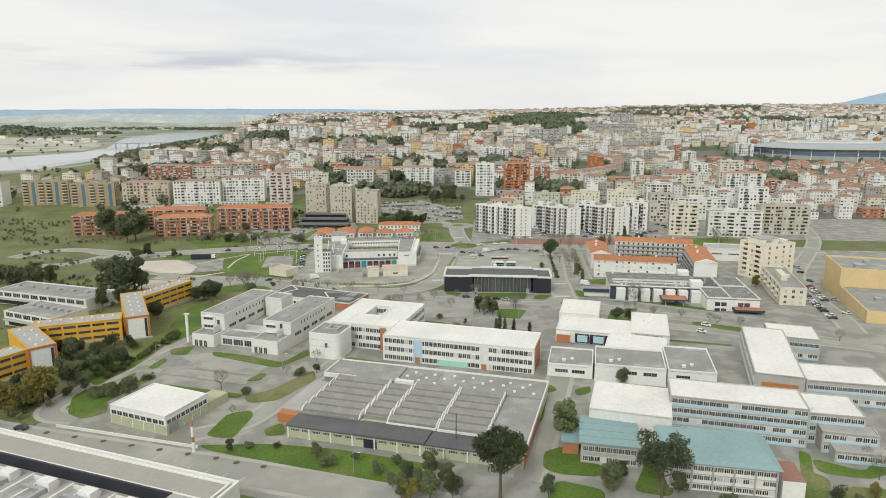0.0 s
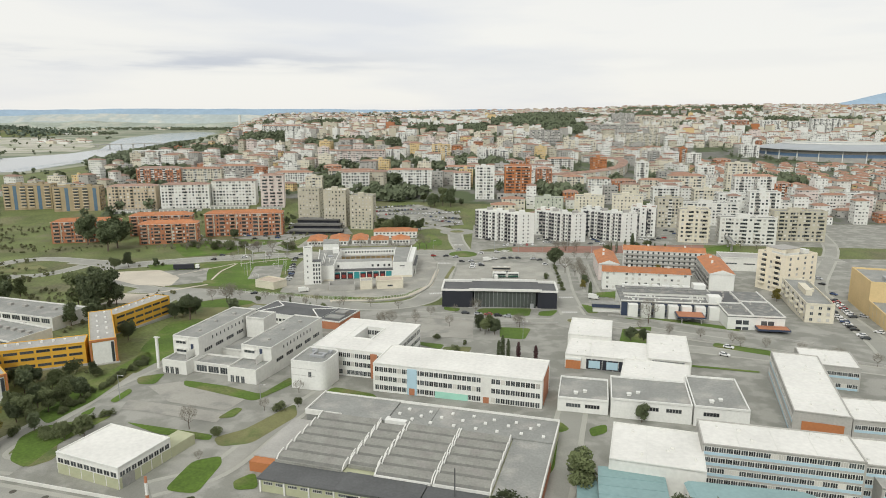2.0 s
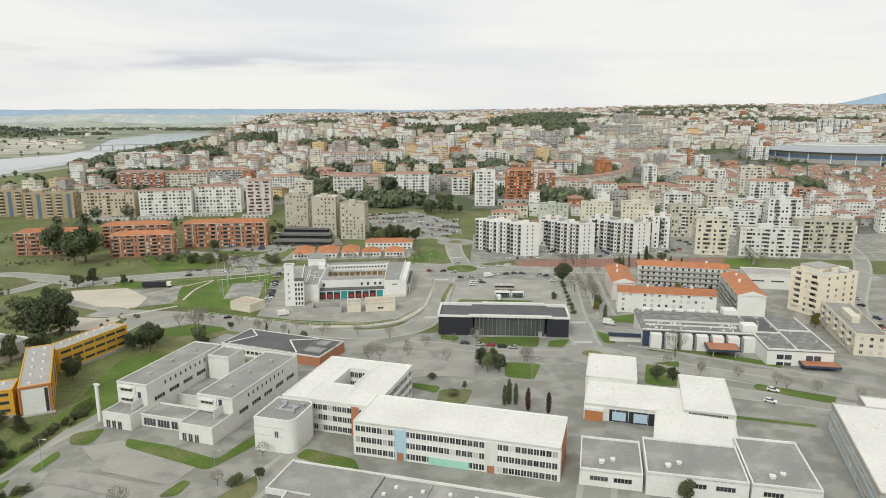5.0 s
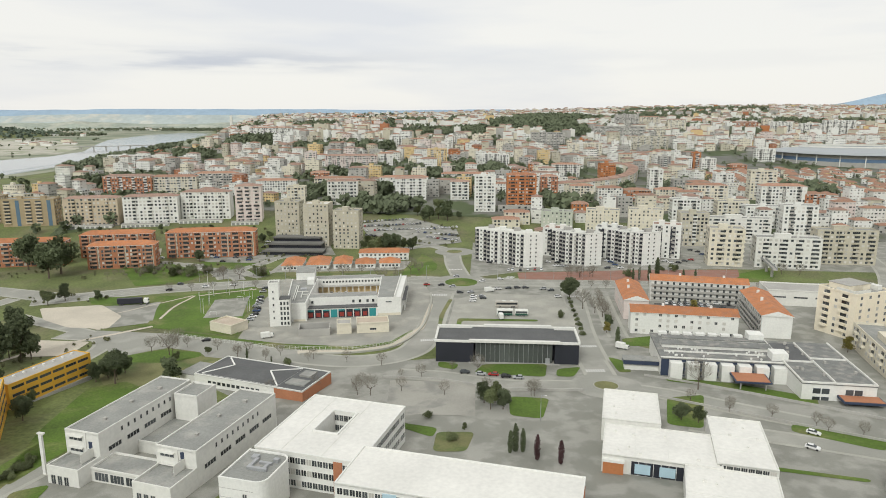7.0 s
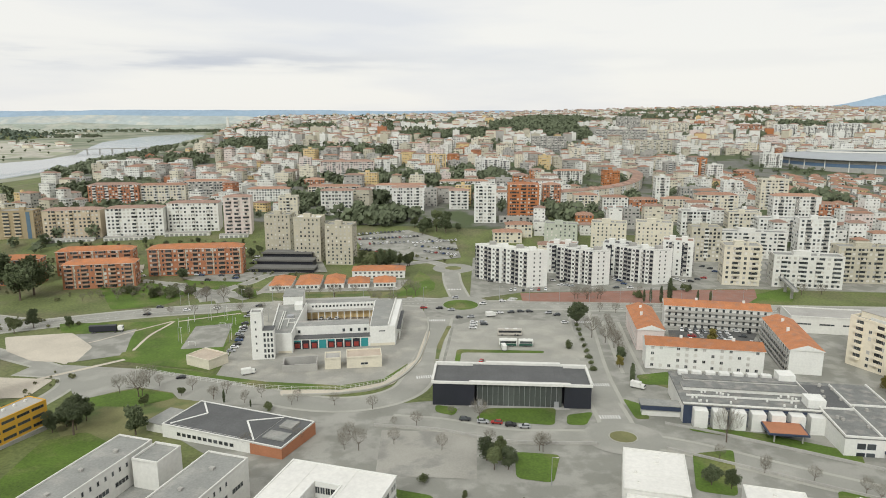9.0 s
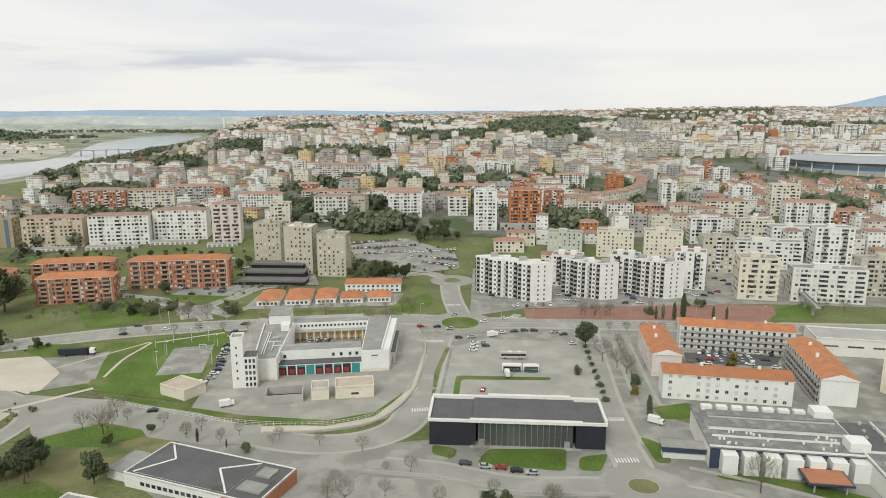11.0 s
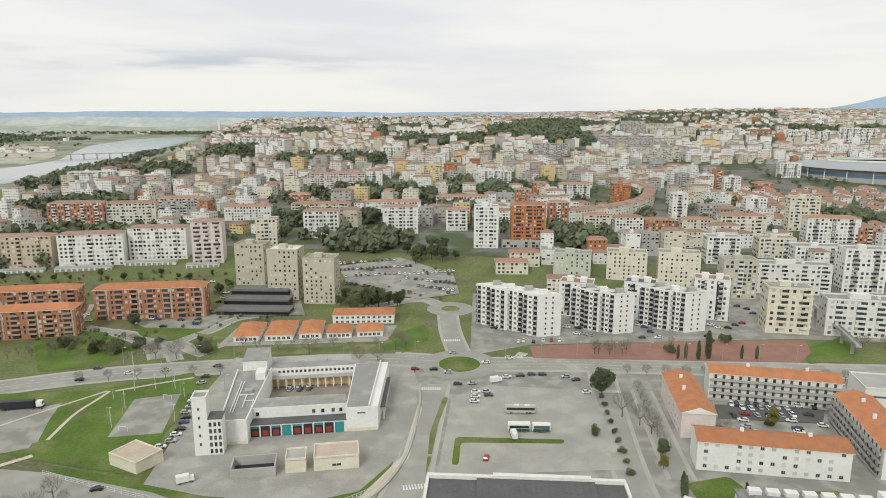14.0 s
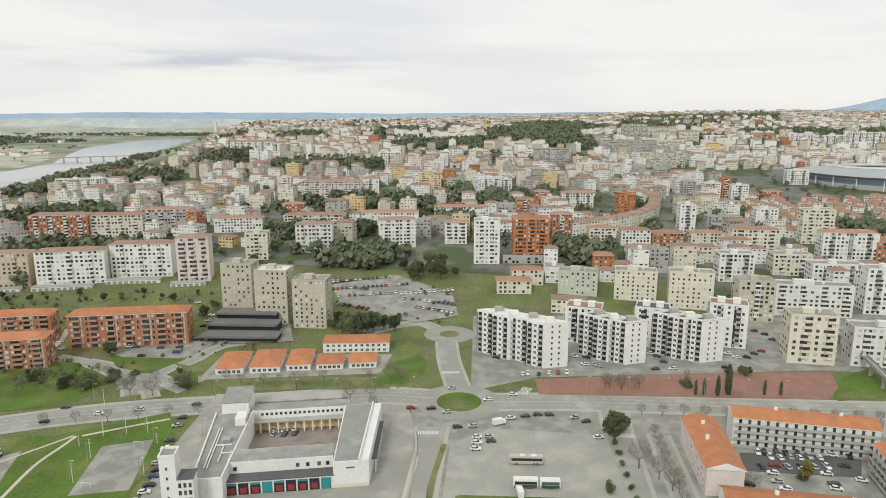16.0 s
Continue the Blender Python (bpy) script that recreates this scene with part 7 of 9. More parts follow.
dirt_pad([(-217.1, 453.5), (-186.3, 460.0), (-165.1, 438.6), (-162.5, 417.4), (-183.2, 419.5), (-203.3, 432.8)])
dirt_path([(-184.5, 369.1), (-178.1, 382.6), (-167.6, 395.6), (-155.2, 407.9), (-141.7, 421.2)], 2.5)
lawn([(-133.8, 367.9), (-137.7, 373.8), (-126.7, 382.0), (-119.5, 385.6), (-108.3, 381.9), (-102.8, 380.0), (-101.5, 374.8), (-112.8, 367.1)])
pale_road([(-166.8, 414.7), (-128.1, 408.7), (-88.0, 395.5), (-58.3, 379.9), (-43.2, 369.6), (-77.5, 368.6), (-99.4, 374.8), (-103.9, 381.1), (-120.3, 387.1), (-127.1, 382.8), (-138.7, 372.8)])
patched_asphalt([(-17.0, 345.7), (16.1, 342.4), (14.4, 310.4), (-16.3, 313.0)])
street([(-227.5, 480.7), (-250.9, 488.0), (-279.1, 495.5), (-298.6, 487.9), (-308.1, 466.6)], 10)
street([(-243.4, 473.5), (-249.4, 456.7), (-260.5, 444.0), (-280.2, 441.0)], 8)
dry_lawn([(-301.2, 473.5), (-282.3, 480.6), (-264.5, 466.6), (-273.5, 453.4), (-288.2, 453.4)])
lawn([(100.6, 174.2), (102.7, 171.6), (97.8, 160.8), (96.1, 149.5), (85.4, 149.5), (93.4, 158.6)])
lawn([(101.7, 169.7), (112.3, 162.5), (123.9, 173.5), (132.0, 178.5), (121.5, 162.8), (111.3, 158.6), (99.9, 162.0)])
lawn([(97.2, 149.5), (103.5, 155.4), (115.1, 153.3), (110.2, 145.9), (95.2, 145.9)])
bay_line([(-80.1, 168.6), (-79.0, 171.4)])
bay_line([(-74.4, 166.2), (-73.3, 168.9)])
bay_line([(-68.9, 163.8), (-67.8, 166.5)])
bay_line([(-63.6, 161.5), (-62.4, 164.1)])
bay_line([(-58.3, 159.3), (-57.1, 161.8)])
bay_line([(-53.2, 157.1), (-51.9, 159.6)])
tree_pit(-118.6, 184.9)
tree_pit(-108.7, 182.2)
tree_pit(-99.0, 179.6)
tree_pit(-89.6, 177.0)
tree_pit(-80.5, 174.5)
tree_pit(-71.5, 172.0)
tree_pit(-62.8, 169.7)
tree_pit(-56.5, 167.3)
tree_pit(-48.5, 165.1)

patched_asphalt([(-112.0, 537.0), (-22.0, 544.0), (-18.0, 571.0), (-60.0, 572.0), (-110.0, 568.5)])

# roundabouts
for cx, cy, r, m in ((16.1, 509.8, 10.3, LAWN), (13.8, 604, 6.0, DRY), (66, 338.9, 4.5, DRY)):
    sheet("roundabout_road", disc(cx, cy, r + 9), 0.135, ROAD, "round asphalt carriageway", "road")
    sheet("roundabout_kerb", disc(cx, cy, r + 0.4), 0.30, PAVE, "pale kerbed roundabout ring", "kerb", thick=0.2)
    sheet("roundabout_island", disc(cx, cy, r), 0.34, m, "grassed roundabout island", "island")


def crossing(x, y, ang, n, length):
    b = thing("zebra_crossing", x, y, ang, height(x, y) + 0.16, "white striped zebra crossing", "marking", kind="structure")
    for i in range(n):
        piece("stripe", ("stripe", length), lambda bm: add_box(bm, 0, -length / 2, 0, 0.5, length / 2, 0.01), [PAINT], b, pose(i * 1.0 - n / 2, 0, 0))


for x, y, a, n, L in ((2.5, 480, 0, 9, 3), (13.5, 545, 0, 9, 3), (48, 522, 60, 8, 5), (82, 476, 0, 9, 3), (70, 388, 0, 8, 3), (-2, 398, 8, 9, 3), (66, 356, 0, 8, 3)):
    crossing(x, y, a, n, L)


# street furniture
def street_lamp(x, y, h):
    h = max(5.0, min(h, 12.0))
    b = thing("street_lamp", x, y, 0, None, "slim grey metal street lamp", "street lamp")
    bm = bmesh.new()
    bmesh.ops.create_cone(bm, cap_ends=True, segments=8, radius1=0.12, radius2=0.07, depth=h, matrix=pose(0, 0, h / 2))
    part("pole", bm, METAL, b)
    boxes("arm", [(0, -0.05, h - 0.1, 1.4, 0.05, h)], METAL, b)
    boxes("lamp_head", [(1.1, -0.15, h - 0.2, 1.9, 0.15, h - 0.05)], WHITE, b)


def lawn_pole(x, y, h):
    b = thing("lamp_pole", x, y, 0, None, "slim white lighting pole on the sports lawn", "pole")
    piece("pole", "lawnpole", lambda bm: bmesh.ops.create_cone(bm, cap_ends=True, segments=8, radius1=0.13, radius2=0.09, depth=1.0, matrix=pose(0, 0, 0.5)), [WHITE2], b, Matrix.Diagonal((1, 1, h, 1)))
    piece("lamp_head", "lawnhead", lambda bm: add_box(bm, -0.3, -0.12, 0, 0.3, 0.12, 0.2), [METAL], b, pose(0, 0, h))


def chimney_mast(x, y, h):
    b = thing("banded_mast", x, y, 0, None, "red and white banded mast", "mast")
    n = 6
    for i in range(n):
        bm = bmesh.new()
        bmesh.ops.create_cone(bm, cap_ends=True, segments=10, radius1=0.45 - 0.02 * i, radius2=0.43 - 0.02 * i, depth=h / n, matrix=pose(0, 0, h / n * (i + 0.5)))
        part("band", bm, BRICK if i in (2, 5) else WHITE, b, "red painted band" if i in (2, 5) else "white painted band")


def white_pylon(x, y, h):
    b = thing("white_pylon", x, y, -16, None, "tall white concrete pylon with small cap", "pylon")
    boxes("shaft", [(-0.5, -0.3, -0.5, 0.5, 0.3, h)], WHITE, b)
    boxes("cap", [(-0.9, -0.4, h, 1.3, 0.4, h + 0.4)], WHITE2, b)


street_lamp(-89.7, 478.6, 8.0)
street_lamp(-125.9, 458.0, 8.0)
street_lamp(-125.9, 445.5, 7.7)
street_lamp(-100.7, 445.3, 9.0)
street_lamp(-130.2, 479.0, 8.5)
street_lamp(-123.6, 482.7, 6.3)
street_lamp(-115.4, 484.9, 6.4)
street_lamp(-108.1, 475.1, 5.6)
street_lamp(9.1, 161.3, 8.1)
street_lamp(-60.7, 238.9, 5.6)
street_lamp(-23.7, 161.3, 6.5)
street_lamp(-108.1, 238.8, 9.0)
street_lamp(36.0, 306.5, 9.1)
chimney_mast(-70.3, 173.3, 9.5)
white_pylon(-108.4, 271.0, 12.3)
lawn_pole(-123.7, 443.3, 8.1)
lawn_pole(-126.5, 461.4, 7.7)
lawn_pole(-130.0, 478.9, 8.4)
lawn_pole(-121.5, 480.7, 8.2)
lawn_pole(-112.9, 481.1, 8.5)
lawn_pole(-105.6, 472.4, 4.2)
lawn_pole(-100.5, 448.0, 8.1)
lawn_pole(-143.0, 506.9, 8.1)
lawn_pole(-135.5, 470.4, 4.4)


def coach(x, y, ang, colour, word, L=12.4, h=3.4, band=None):
    b = thing("coach", x, y, ang, height(x, y) + 0.11, word + " touring coach", "bus")
    bm = bmesh.new()
    add_box(bm, 0, -1.25, 0.4, L, 1.25, h)
    bmesh.ops.bevel(bm, geom=bm.edges[:], offset=0.18, segments=2, affect="EDGES")
    part("body", bm, colour, b)
    boxes("window_band", [(0.5, -1.28, 1.7, L - 0.4, 1.28, 2.8)], GLASS, b)
    if band:
        boxes("colour_band", [(0.3, -1.27, 0.5, L - 0.3, 1.27, 1.6)], band, b, "dark green painted band")
    for u in (0.3, 0.65):
        boxes("roof_unit", [(L * u, -0.7, h, L * (u + 0.15), 0.7, h + 0.25)], WHITE, b)
    for wx in (2.4, L - 3.4, L - 2.2):
        for wy in (-1.1, 1.1):
            w = bmesh.new()
            bmesh.ops.create_cone(w, cap_ends=True, segments=12, radius1=0.5, radius2=0.5, depth=0.35, matrix=pose(wx, wy, 0.5, 90))
            wheel = part("wheel", w, RUBBER, b)
            boxes("hub", [(wx - 0.2, wy - 0.21, 0.3, wx + 0.2, wy + 0.21, 0.7)], METAL, wheel, "steel wheel hub")


def lorry(x, y, ang, colour, word, L=13.0):
    b = thing("lorry", x, y, ang, height(x, y) + 0.16, word + " articulated lorry", "lorry")
    boxes("trailer", [(0, -1.25, 1.1, L, 1.25, 3.9)], colour, b)
    boxes("chassis", [(0.5, -0.9, 0.7, L + 3.6, 0.9, 1.1)], RUBBER, b)
    bm = bmesh.new()
    add_box(bm, L + 0.9, -1.2, 1.1, L + 3.4, 1.2, 3.5)
    bmesh.ops.bevel(bm, geom=bm.edges[:], offset=0.2, segments=2, affect="EDGES")
    part("cab", bm, WHITE, b)
    boxes("windscreen", [(L + 3.38, -1.0, 2.2, L + 3.46, 1.0, 3.2)], GLASS, b)
    for wx in (1.5, 2.8, L - 0.5, L + 2.6):
        for wy in (-1.05, 1.05):
            w = bmesh.new()
            bmesh.ops.create_cone(w, cap_ends=True, segments=12, radius1=0.5, radius2=0.5, depth=0.35, matrix=pose(wx, wy, 0.5, 90))
            wheel = part("wheel", w, RUBBER, b)
            boxes("hub", [(wx - 0.2, wy - 0.21, 0.3, wx + 0.2, wy + 0.21, 0.7)], METAL, wheel, "steel wheel hub")


def van(x, y, ang, colour, word):
    b = thing("van", x, y, ang, height(x, y) + 0.16, word + " parked box van", "van")
    bm = bmesh.new()
    add_box(bm, 0, -1.0, 0.5, 4.2, 1.0, 2.9)
    bmesh.ops.bevel(bm, geom=bm.edges[:], offset=0.12, segments=2, affect="EDGES")
    part("box_body", bm, colour, b)
    bm = bmesh.new()
    add_box(bm, 4.2, -0.95, 0.45, 5.9, 0.95, 2.1)
    bmesh.ops.bevel(bm, geom=bm.edges[:], offset=0.2, segments=2, affect="EDGES")
    part("cab", bm, colour, b)
    boxes("windscreen", [(5.55, -0.8, 1.35, 5.93, 0.8, 1.95)], GLASS, b)
    for wx in (1.0, 4.8):
        for wy in (-0.9, 0.9):
            w = bmesh.new()
            bmesh.ops.create_cone(w, cap_ends=True, segments=10, radius1=0.38, radius2=0.38, depth=0.25, matrix=pose(wx, wy, 0.38, 90))
            wheel = part("wheel", w, RUBBER, b)
            boxes("hub", [(wx - 0.2, wy - 0.21, 0.3, wx + 0.2, wy + 0.21, 0.7)], METAL, wheel, "steel wheel hub")


GREENP = mat("dark_green_paint", (0.02, 0.09, 0.06), 0.45, 0.1)
coach(33.2, 455.0, -3, mat("tan_coach_paint", (0.48, 0.45, 0.40), 0.35, 0.1), "pale grey and black")
coach(32.6, 438.8, -3, WHITE, "white and dark green", 8.6, 3.6, GREENP)
coach(42.0, 438.3, -3, WHITE, "short white and dark green", 7.0, 3.4, GREENP)
lorry(-177, 459.5, 8, DARK, "dark grey covered")
van(34.5, 430.5, 95, WHITE, "white")
van(29.5, 486.0, 20, WHITE, "white")
van(-82, 400.5, 25, WHITE, "white")
van(82, 386, -35, WHITE, "white and blue")

# fence round the fire station lawn
fence = tagged(new("mesh_fence"), "pale metal mesh fence on the lawn edge", "fence")
fc = curve_pts([(-130, 407.5), (-100, 395.5), (-67.6, 385.2), (-36.8, 384.0), (-18.6, 393.2), (-10.3, 409.9)], 12)
for i in range(len(fc) - 1):
    p, q = fc[i], fc[i + 1]
    d = q - p
    a = math.degrees(math.atan2(d.y, d.x))
    m = pose(p.x, p.y, height(p.x, p.y), 0, 0, a)
    piece("post", "fencepost", lambda bm: add_box(bm, -0.06, -0.06, 0, 0.06, 0.06, 1.8), [WHITE2], fence, m)
    for z in (0.35, 1.0, 1.7):
        piece("rail", ("fencerail", round(d.length, 1)), lambda bm, L=d.length: add_box(bm, 0, -0.02, 0, L, 0.02, 0.08), [WHITE2], fence, m @ pose(0, 0, z))

# kerb walls along the curved street
strip("low_wall", [(-59, 377.5), (-36, 379.5), (-18, 389), (-6.5, 418), (-2.5, 462), (-3, 480)], 0.9, 0.75, PAVE, "low pale wall along the curved street", "wall", thick=0.9)
strip("low_wall", [(-20, 349), (3, 345), (26, 335.5), (56, 333.5)], 0.5, 1.0, CONC, "low grey campus boundary wall", "wall", thick=1.1)
strip("low_wall", [(78, 330), (110, 309), (130, 296), (180, 266)], 0.5, 0.9, CONC, "low grey campus boundary wall", "wall", thick=1.0)
strip("low_wall", [(84, 350), (100, 341), (135, 318), (160, 300)], 0.5, 0.9, CONC, "low grey wall before the clinic", "wall", thick=1.0)
strip("low_wall", [(-118, 189), (-70, 175.5)], 0.3, 0.9, WHITE2, "white railing wall along the front road", "wall", thick=0.9)

# sports court goals
for gx0, gy0, ga in ((-117.5, 440, 80), (-112, 470, 260)):
    b = thing("goal", gx0, gy0, ga - 90, None, "white tubular goal frame on the court", "goal")
    for nm, q in (("post", (-2, -0.06, 0, -1.88, 0.06, 2.2)), ("post", (1.88, -0.06, 0, 2, 0.06, 2.2)), ("crossbar", (-1.88, -0.06, 2.08, 1.88, 0.06, 2.2))):
        boxes(nm, [q], WHITE, b)

# footbridge over the avenue
fb = thing("footbridge", 236, 590, -104, 0.0, "long grey steel footbridge with ramp", "bridge")
boxes("deck", [(0, -1.4, 6.2, 78, 1.4, 6.6)], CONC, fb)
for s in (-1.4, 1.3):
    boxes("railing", [(0, s, 6.6, 78, s + 0.1, 7.7)], METAL, fb)
for i in range(5):
    piece("pier", "fbpier", lambda bm: add_box(bm, -0.4, -0.8, -1, 0.4, 0.8, 6.2), [CONC], fb, pose(6 + 16 * i, 0, 0))

# front building at the start of the flight
def front_hall():
    b = thing("flat_roofed_hall", -198.5, 198.7, -20.1, 8.9, "long flat-roofed hall with white double parapet", "building")
    L = 160.0
    boxes("wall", [(0, -8.5, -2, L, 0, 8.0)], WHITE2, b)
    boxes("roof", [(0.5, -8.0, 8.0, L - 0.5, -0.9, 8.06)], mat("taupe_roof_membrane", (0.36, 0.34, 0.30), 0.9, 0.12, 0.1, 1.0), b, "taupe membrane roof")
    boxes("parapet", [(-0.2, -0.5, 8.0, L + 0.2, 0.1, 8.7), (0.5, -1.6, 8.0, L - 1.5, -1.1, 8.5), (L - 0.4, -8.5, 8.0, L + 0.2, -0.5, 8.7), (L - 2.0, -8.5, 8.0, L - 1.5, -1.6, 8.5)], WHITE, b, "white double parapet")
    boxes("step_wall", [(0, -9.1, -2, L - 12, -8.5, 8.06)], DARK, b, "dark slate-blue step wall")
    boxes("lower_block", [(0, -60, -2, L - 12, -9.1, 5.0)], CONC, b)
    boxes("lower_block_end", [(L - 12, -60, -2, L, -8.5, 7.9)], CONC, b)
    for i in range(8):
        x = 42 + i * 13
        boxes("roof_kerb", [(x, -28, 5.0, x + 11, -27.4, 6.4), (x, -27.4, 5.0, x + 0.6, -11, 6.2), (x + 4, -22, 5.0, x + 4.5, -11, 5.8), (x + 0.6, -11.6, 5.0, x + 9, -11, 5.9)], WHITE2, b)
        boxes("duct", [(x + 2, -16, 5.0, x + 9, -15, 6.2), (x + 8, -23, 5.0, x + 9, -16, 6.2), (x + 5.2, -20, 5.0, x + 8, -19.2, 5.9)], METAL, b, "galvanised roof duct")
        boxes("cooling_unit", [(x + 5.5, -14.6, 5.0, x + 9.5, -12, 7.2)], WHITE, b, "white cooling unit")
    return b


front_hall()


# stadium
def stadium():
    b = thing("stadium", 690, 1205, -10, None, "oval stadium with grey sheet roof ring", "stadium")
    n = 48

    def ring(name, spec, m, lab=""):
        V, F = [], []
        for i in range(n):
            t = 2 * math.pi * i / n
            for rx, ry, z in spec:
                V.append((math.cos(t) * rx, math.sin(t) * ry, z))
        k = len(spec)
        for i in range(n):
            j = (i + 1) % n
            for a in range(k - 1):
                F.append((i * k + a, j * k + a, j * k + a + 1, i * k + a + 1))
        pydata(name, V, F, m, b, lab)
    ring("outer_wall", [(128, 118, -10), (128, 118, 4), (126, 116, 4)], CONC)
    ring("blue_band", [(127, 117, 4), (127, 117, 9)], mat("stadium_blue", (0.10, 0.17, 0.27), 0.6, 0.2, 0.05, 0.5), "dark blue cladding band")
    ring("glass_band", [(126.5, 116.5, 9), (126.5, 116.5, 14)], CONC)
    ring("inner_roof_edge", [(90, 44, 22), (90, 44, 24.5), (88, 42, 24.5), (88, 42, 22)], WHITE2, "pale inner roof truss")
    ring("roof", [(134, 124, 15), (88, 42, 22), (87, 41, 21), (133, 123, 14)], mat("grey_sheet_roof", (0.36, 0.385, 0.40), 0.6, 0.12, 0.05, 0.5), "grey sheet roof ring")
    ring("stand", [(124, 114, 13), (66, 44, 1)], mat("blue_seats", (0.10, 0.14, 0.22), 0.8, 0.3, 0.1, 1.0), "dark blue seating tiers")
    ring("pitch_edge", [(66, 44, 1), (0.1, 0.1, 1)], LAWN)
    for i in range(24):
        t = 2 * math.pi * i / 24
        piece("pylon", "stadpylon", lambda bm: add_box(bm, -0.6, -0.6, -8, 0.6, 0.6, 15), [WHITE], b, pose(math.cos(t) * 129, math.sin(t) * 119, 0, 0, 0, math.degrees(t)))


stadium()

# clock tower on the hill
ct = thing("clock_tower", -851, 2900, 0, None, "pale stone university clock tower", "tower")
zt = 82 - height(-851, 2900)
boxes("shaft", [(-4.5, -4.5, -8, 4.5, 4.5, zt)], WHITE2, ct)
boxes("belfry", [(-5, -5, zt, 5, 5, zt + 1.2), (-2.5, -2.5, zt + 1.2, 2.5, 2.5, zt + 4.5)], WHITE2, ct)

# river bridge
rb = thing("river_bridge", -1040, 2030, 28, 0.0, "long low concrete river bridge", "bridge")
boxes("deck", [(0, -5, 4, 300, 5, 6)], CONC, rb)
for i in range(9):
    piece("pier", "rbpier", lambda bm: add_box(bm, -2, -4, -6, 2, 4, 4), [CONC], rb, pose(20 + 32 * i, 0, 0))

# stepped parking deck below the towers
ASPHDARK = mat("dark_asphalt_deck", (0.17, 0.168, 0.155), 0.9, 0.3, 0.1, 2.0)
deck = thing("parking_deck", -131, 592, -3, None, "dark stepped concrete parking deck", "car park")
for i in range(3):
    boxes("slab", [(0, 14 * i, 2.6 * (i + 1), 46 - 4 * i, 14 * i + 13.8, 2.6 * (i + 1) + 0.5)], ASPHDARK, deck)
    boxes("parapet", [(0, 14 * i, 2.6 * (i + 1) + 0.5, 46 - 4 * i, 14 * i + 0.3, 2.6 * (i + 1) + 1.4)], ASPHDARK, deck)
    # dark fill under the slab, coloured as the shade inside the deck
    boxes("recess", [(0.5, 14 * i + 1.5, -1, 45.5 - 4 * i, 14 * i + 13.5, 2.6 * (i + 1))], DARK, deck)
podium = thing("podium", 60, 748, -3, None, "grey concrete podium of the orange tower", "building")
boxes("body", [(0, 0, -4, 44, 9, 5.5)], CONC, podium)
rows_of_windows(podium, 44, 9, "s", 0.8, 2, 2.6, 3.0, 2.2, 1.6, random.Random(1))
# lamps and bare trees along the avenue and the east street
for i in range(9):
    street_lamp(-150 + 18 * i, 512 + 1.0 * i - 0.03 * i * i, 9)
    street_lamp(40 + 18 * i, 520 - 1.2 * i, 9)
for i in range(12):
    bare_tree(-160 + 12.5 * i, 489 + 1.9 * i - 0.05 * i * i, 7)
    bare_tree(95 + 9 * i, 495 - 0.8 * i, 7)
for i in range(9):
    bare_tree(88 + 0.8 * i, 420 + 7 * i, 6.5)
    bush(75.5 + 0.7 * i - 4.5, 405 + 8 * i, 2.2)
for i in range(7):
    bare_tree(-60 + 16 * i, 331 + (i % 2) * 4 - 0.3 * i, 7)
    bare_tree(-22 - 15 * i, 364 + 4.0 * i, 6.5)
for i in range(8):
    bare_tree(92 + 11 * i, 322 - 7.2 * i, 6.5)
# dark evergreen clump beside the towers, thickets along the avenue and garden trees behind
tree_rnd = random.Random(21)
for x, y, h in ((-57, 611, 9), (-50, 606, 10), (-46, 614, 11), (-41, 607, 9), (-36, 609, 8), (-33, 617, 9.5), (-20, 611, 10), (-26, 614, 7), (-54, 620, 10), (-143, 640, 9), (-140, 652, 8), (-148, 628, 7)):
    round_tree(x, y, h)
for i in range(14):
    round_tree(-320 + 12.5 * i + tree_rnd.uniform(-4, 4), 672 + tree_rnd.uniform(-6, 9), tree_rnd.uniform(4, 7))
for i in range(26):
    bare_tree(tree_rnd.uniform(-215, -140), tree_rnd.uniform(520, 536), tree_rnd.uniform(3.5, 6.5))
for i in range(9):
    bare_tree(-100 + 10 * i + tree_rnd.uniform(-3, 3), 533 + tree_rnd.uniform(-5, 5), tree_rnd.uniform(5, 8))
# shrubs and small trees on the lawns by the front road
for x, y, h in ((-9.5, 158, 6), (-3.6, 161, 7), (0.8, 156, 6.5), (-5.6, 153, 7.5), (-13, 155, 5), (42, 156, 6), (46.4, 158.5, 5.5), (59, 152, 6.5), (72, 153, 4), (38, 193, 7.5), (36, 189, 6)):
    round_tree(x, y, h)
# low garages and retaining walls below the white row
for x, y, a, L in ((-280, 686, 9, 40), (-234, 700, 5, 38), (-185, 694, 8, 24), (-330, 680, 9, 42)):
    gar = thing("garage_row", x, y, a, None, "low white garage row with dark doors", "garage")
    boxes("wall", [(0, 0, -3, L, 6, 3.0)], WHITE2, gar)
    boxes("roof", [(-0.2, -0.3, 3.0, L + 0.2, 6.2, 3.25)], CONC, gar)
    for k in range(int(L / 4)):
        piece("garage_door", "garagedoor", lambda bm: add_box(bm, 0, -0.08, 0, 2.6, 0, 2.2), [GREYROOF], gar, pose(0.8 + 4 * k, 0, 0))
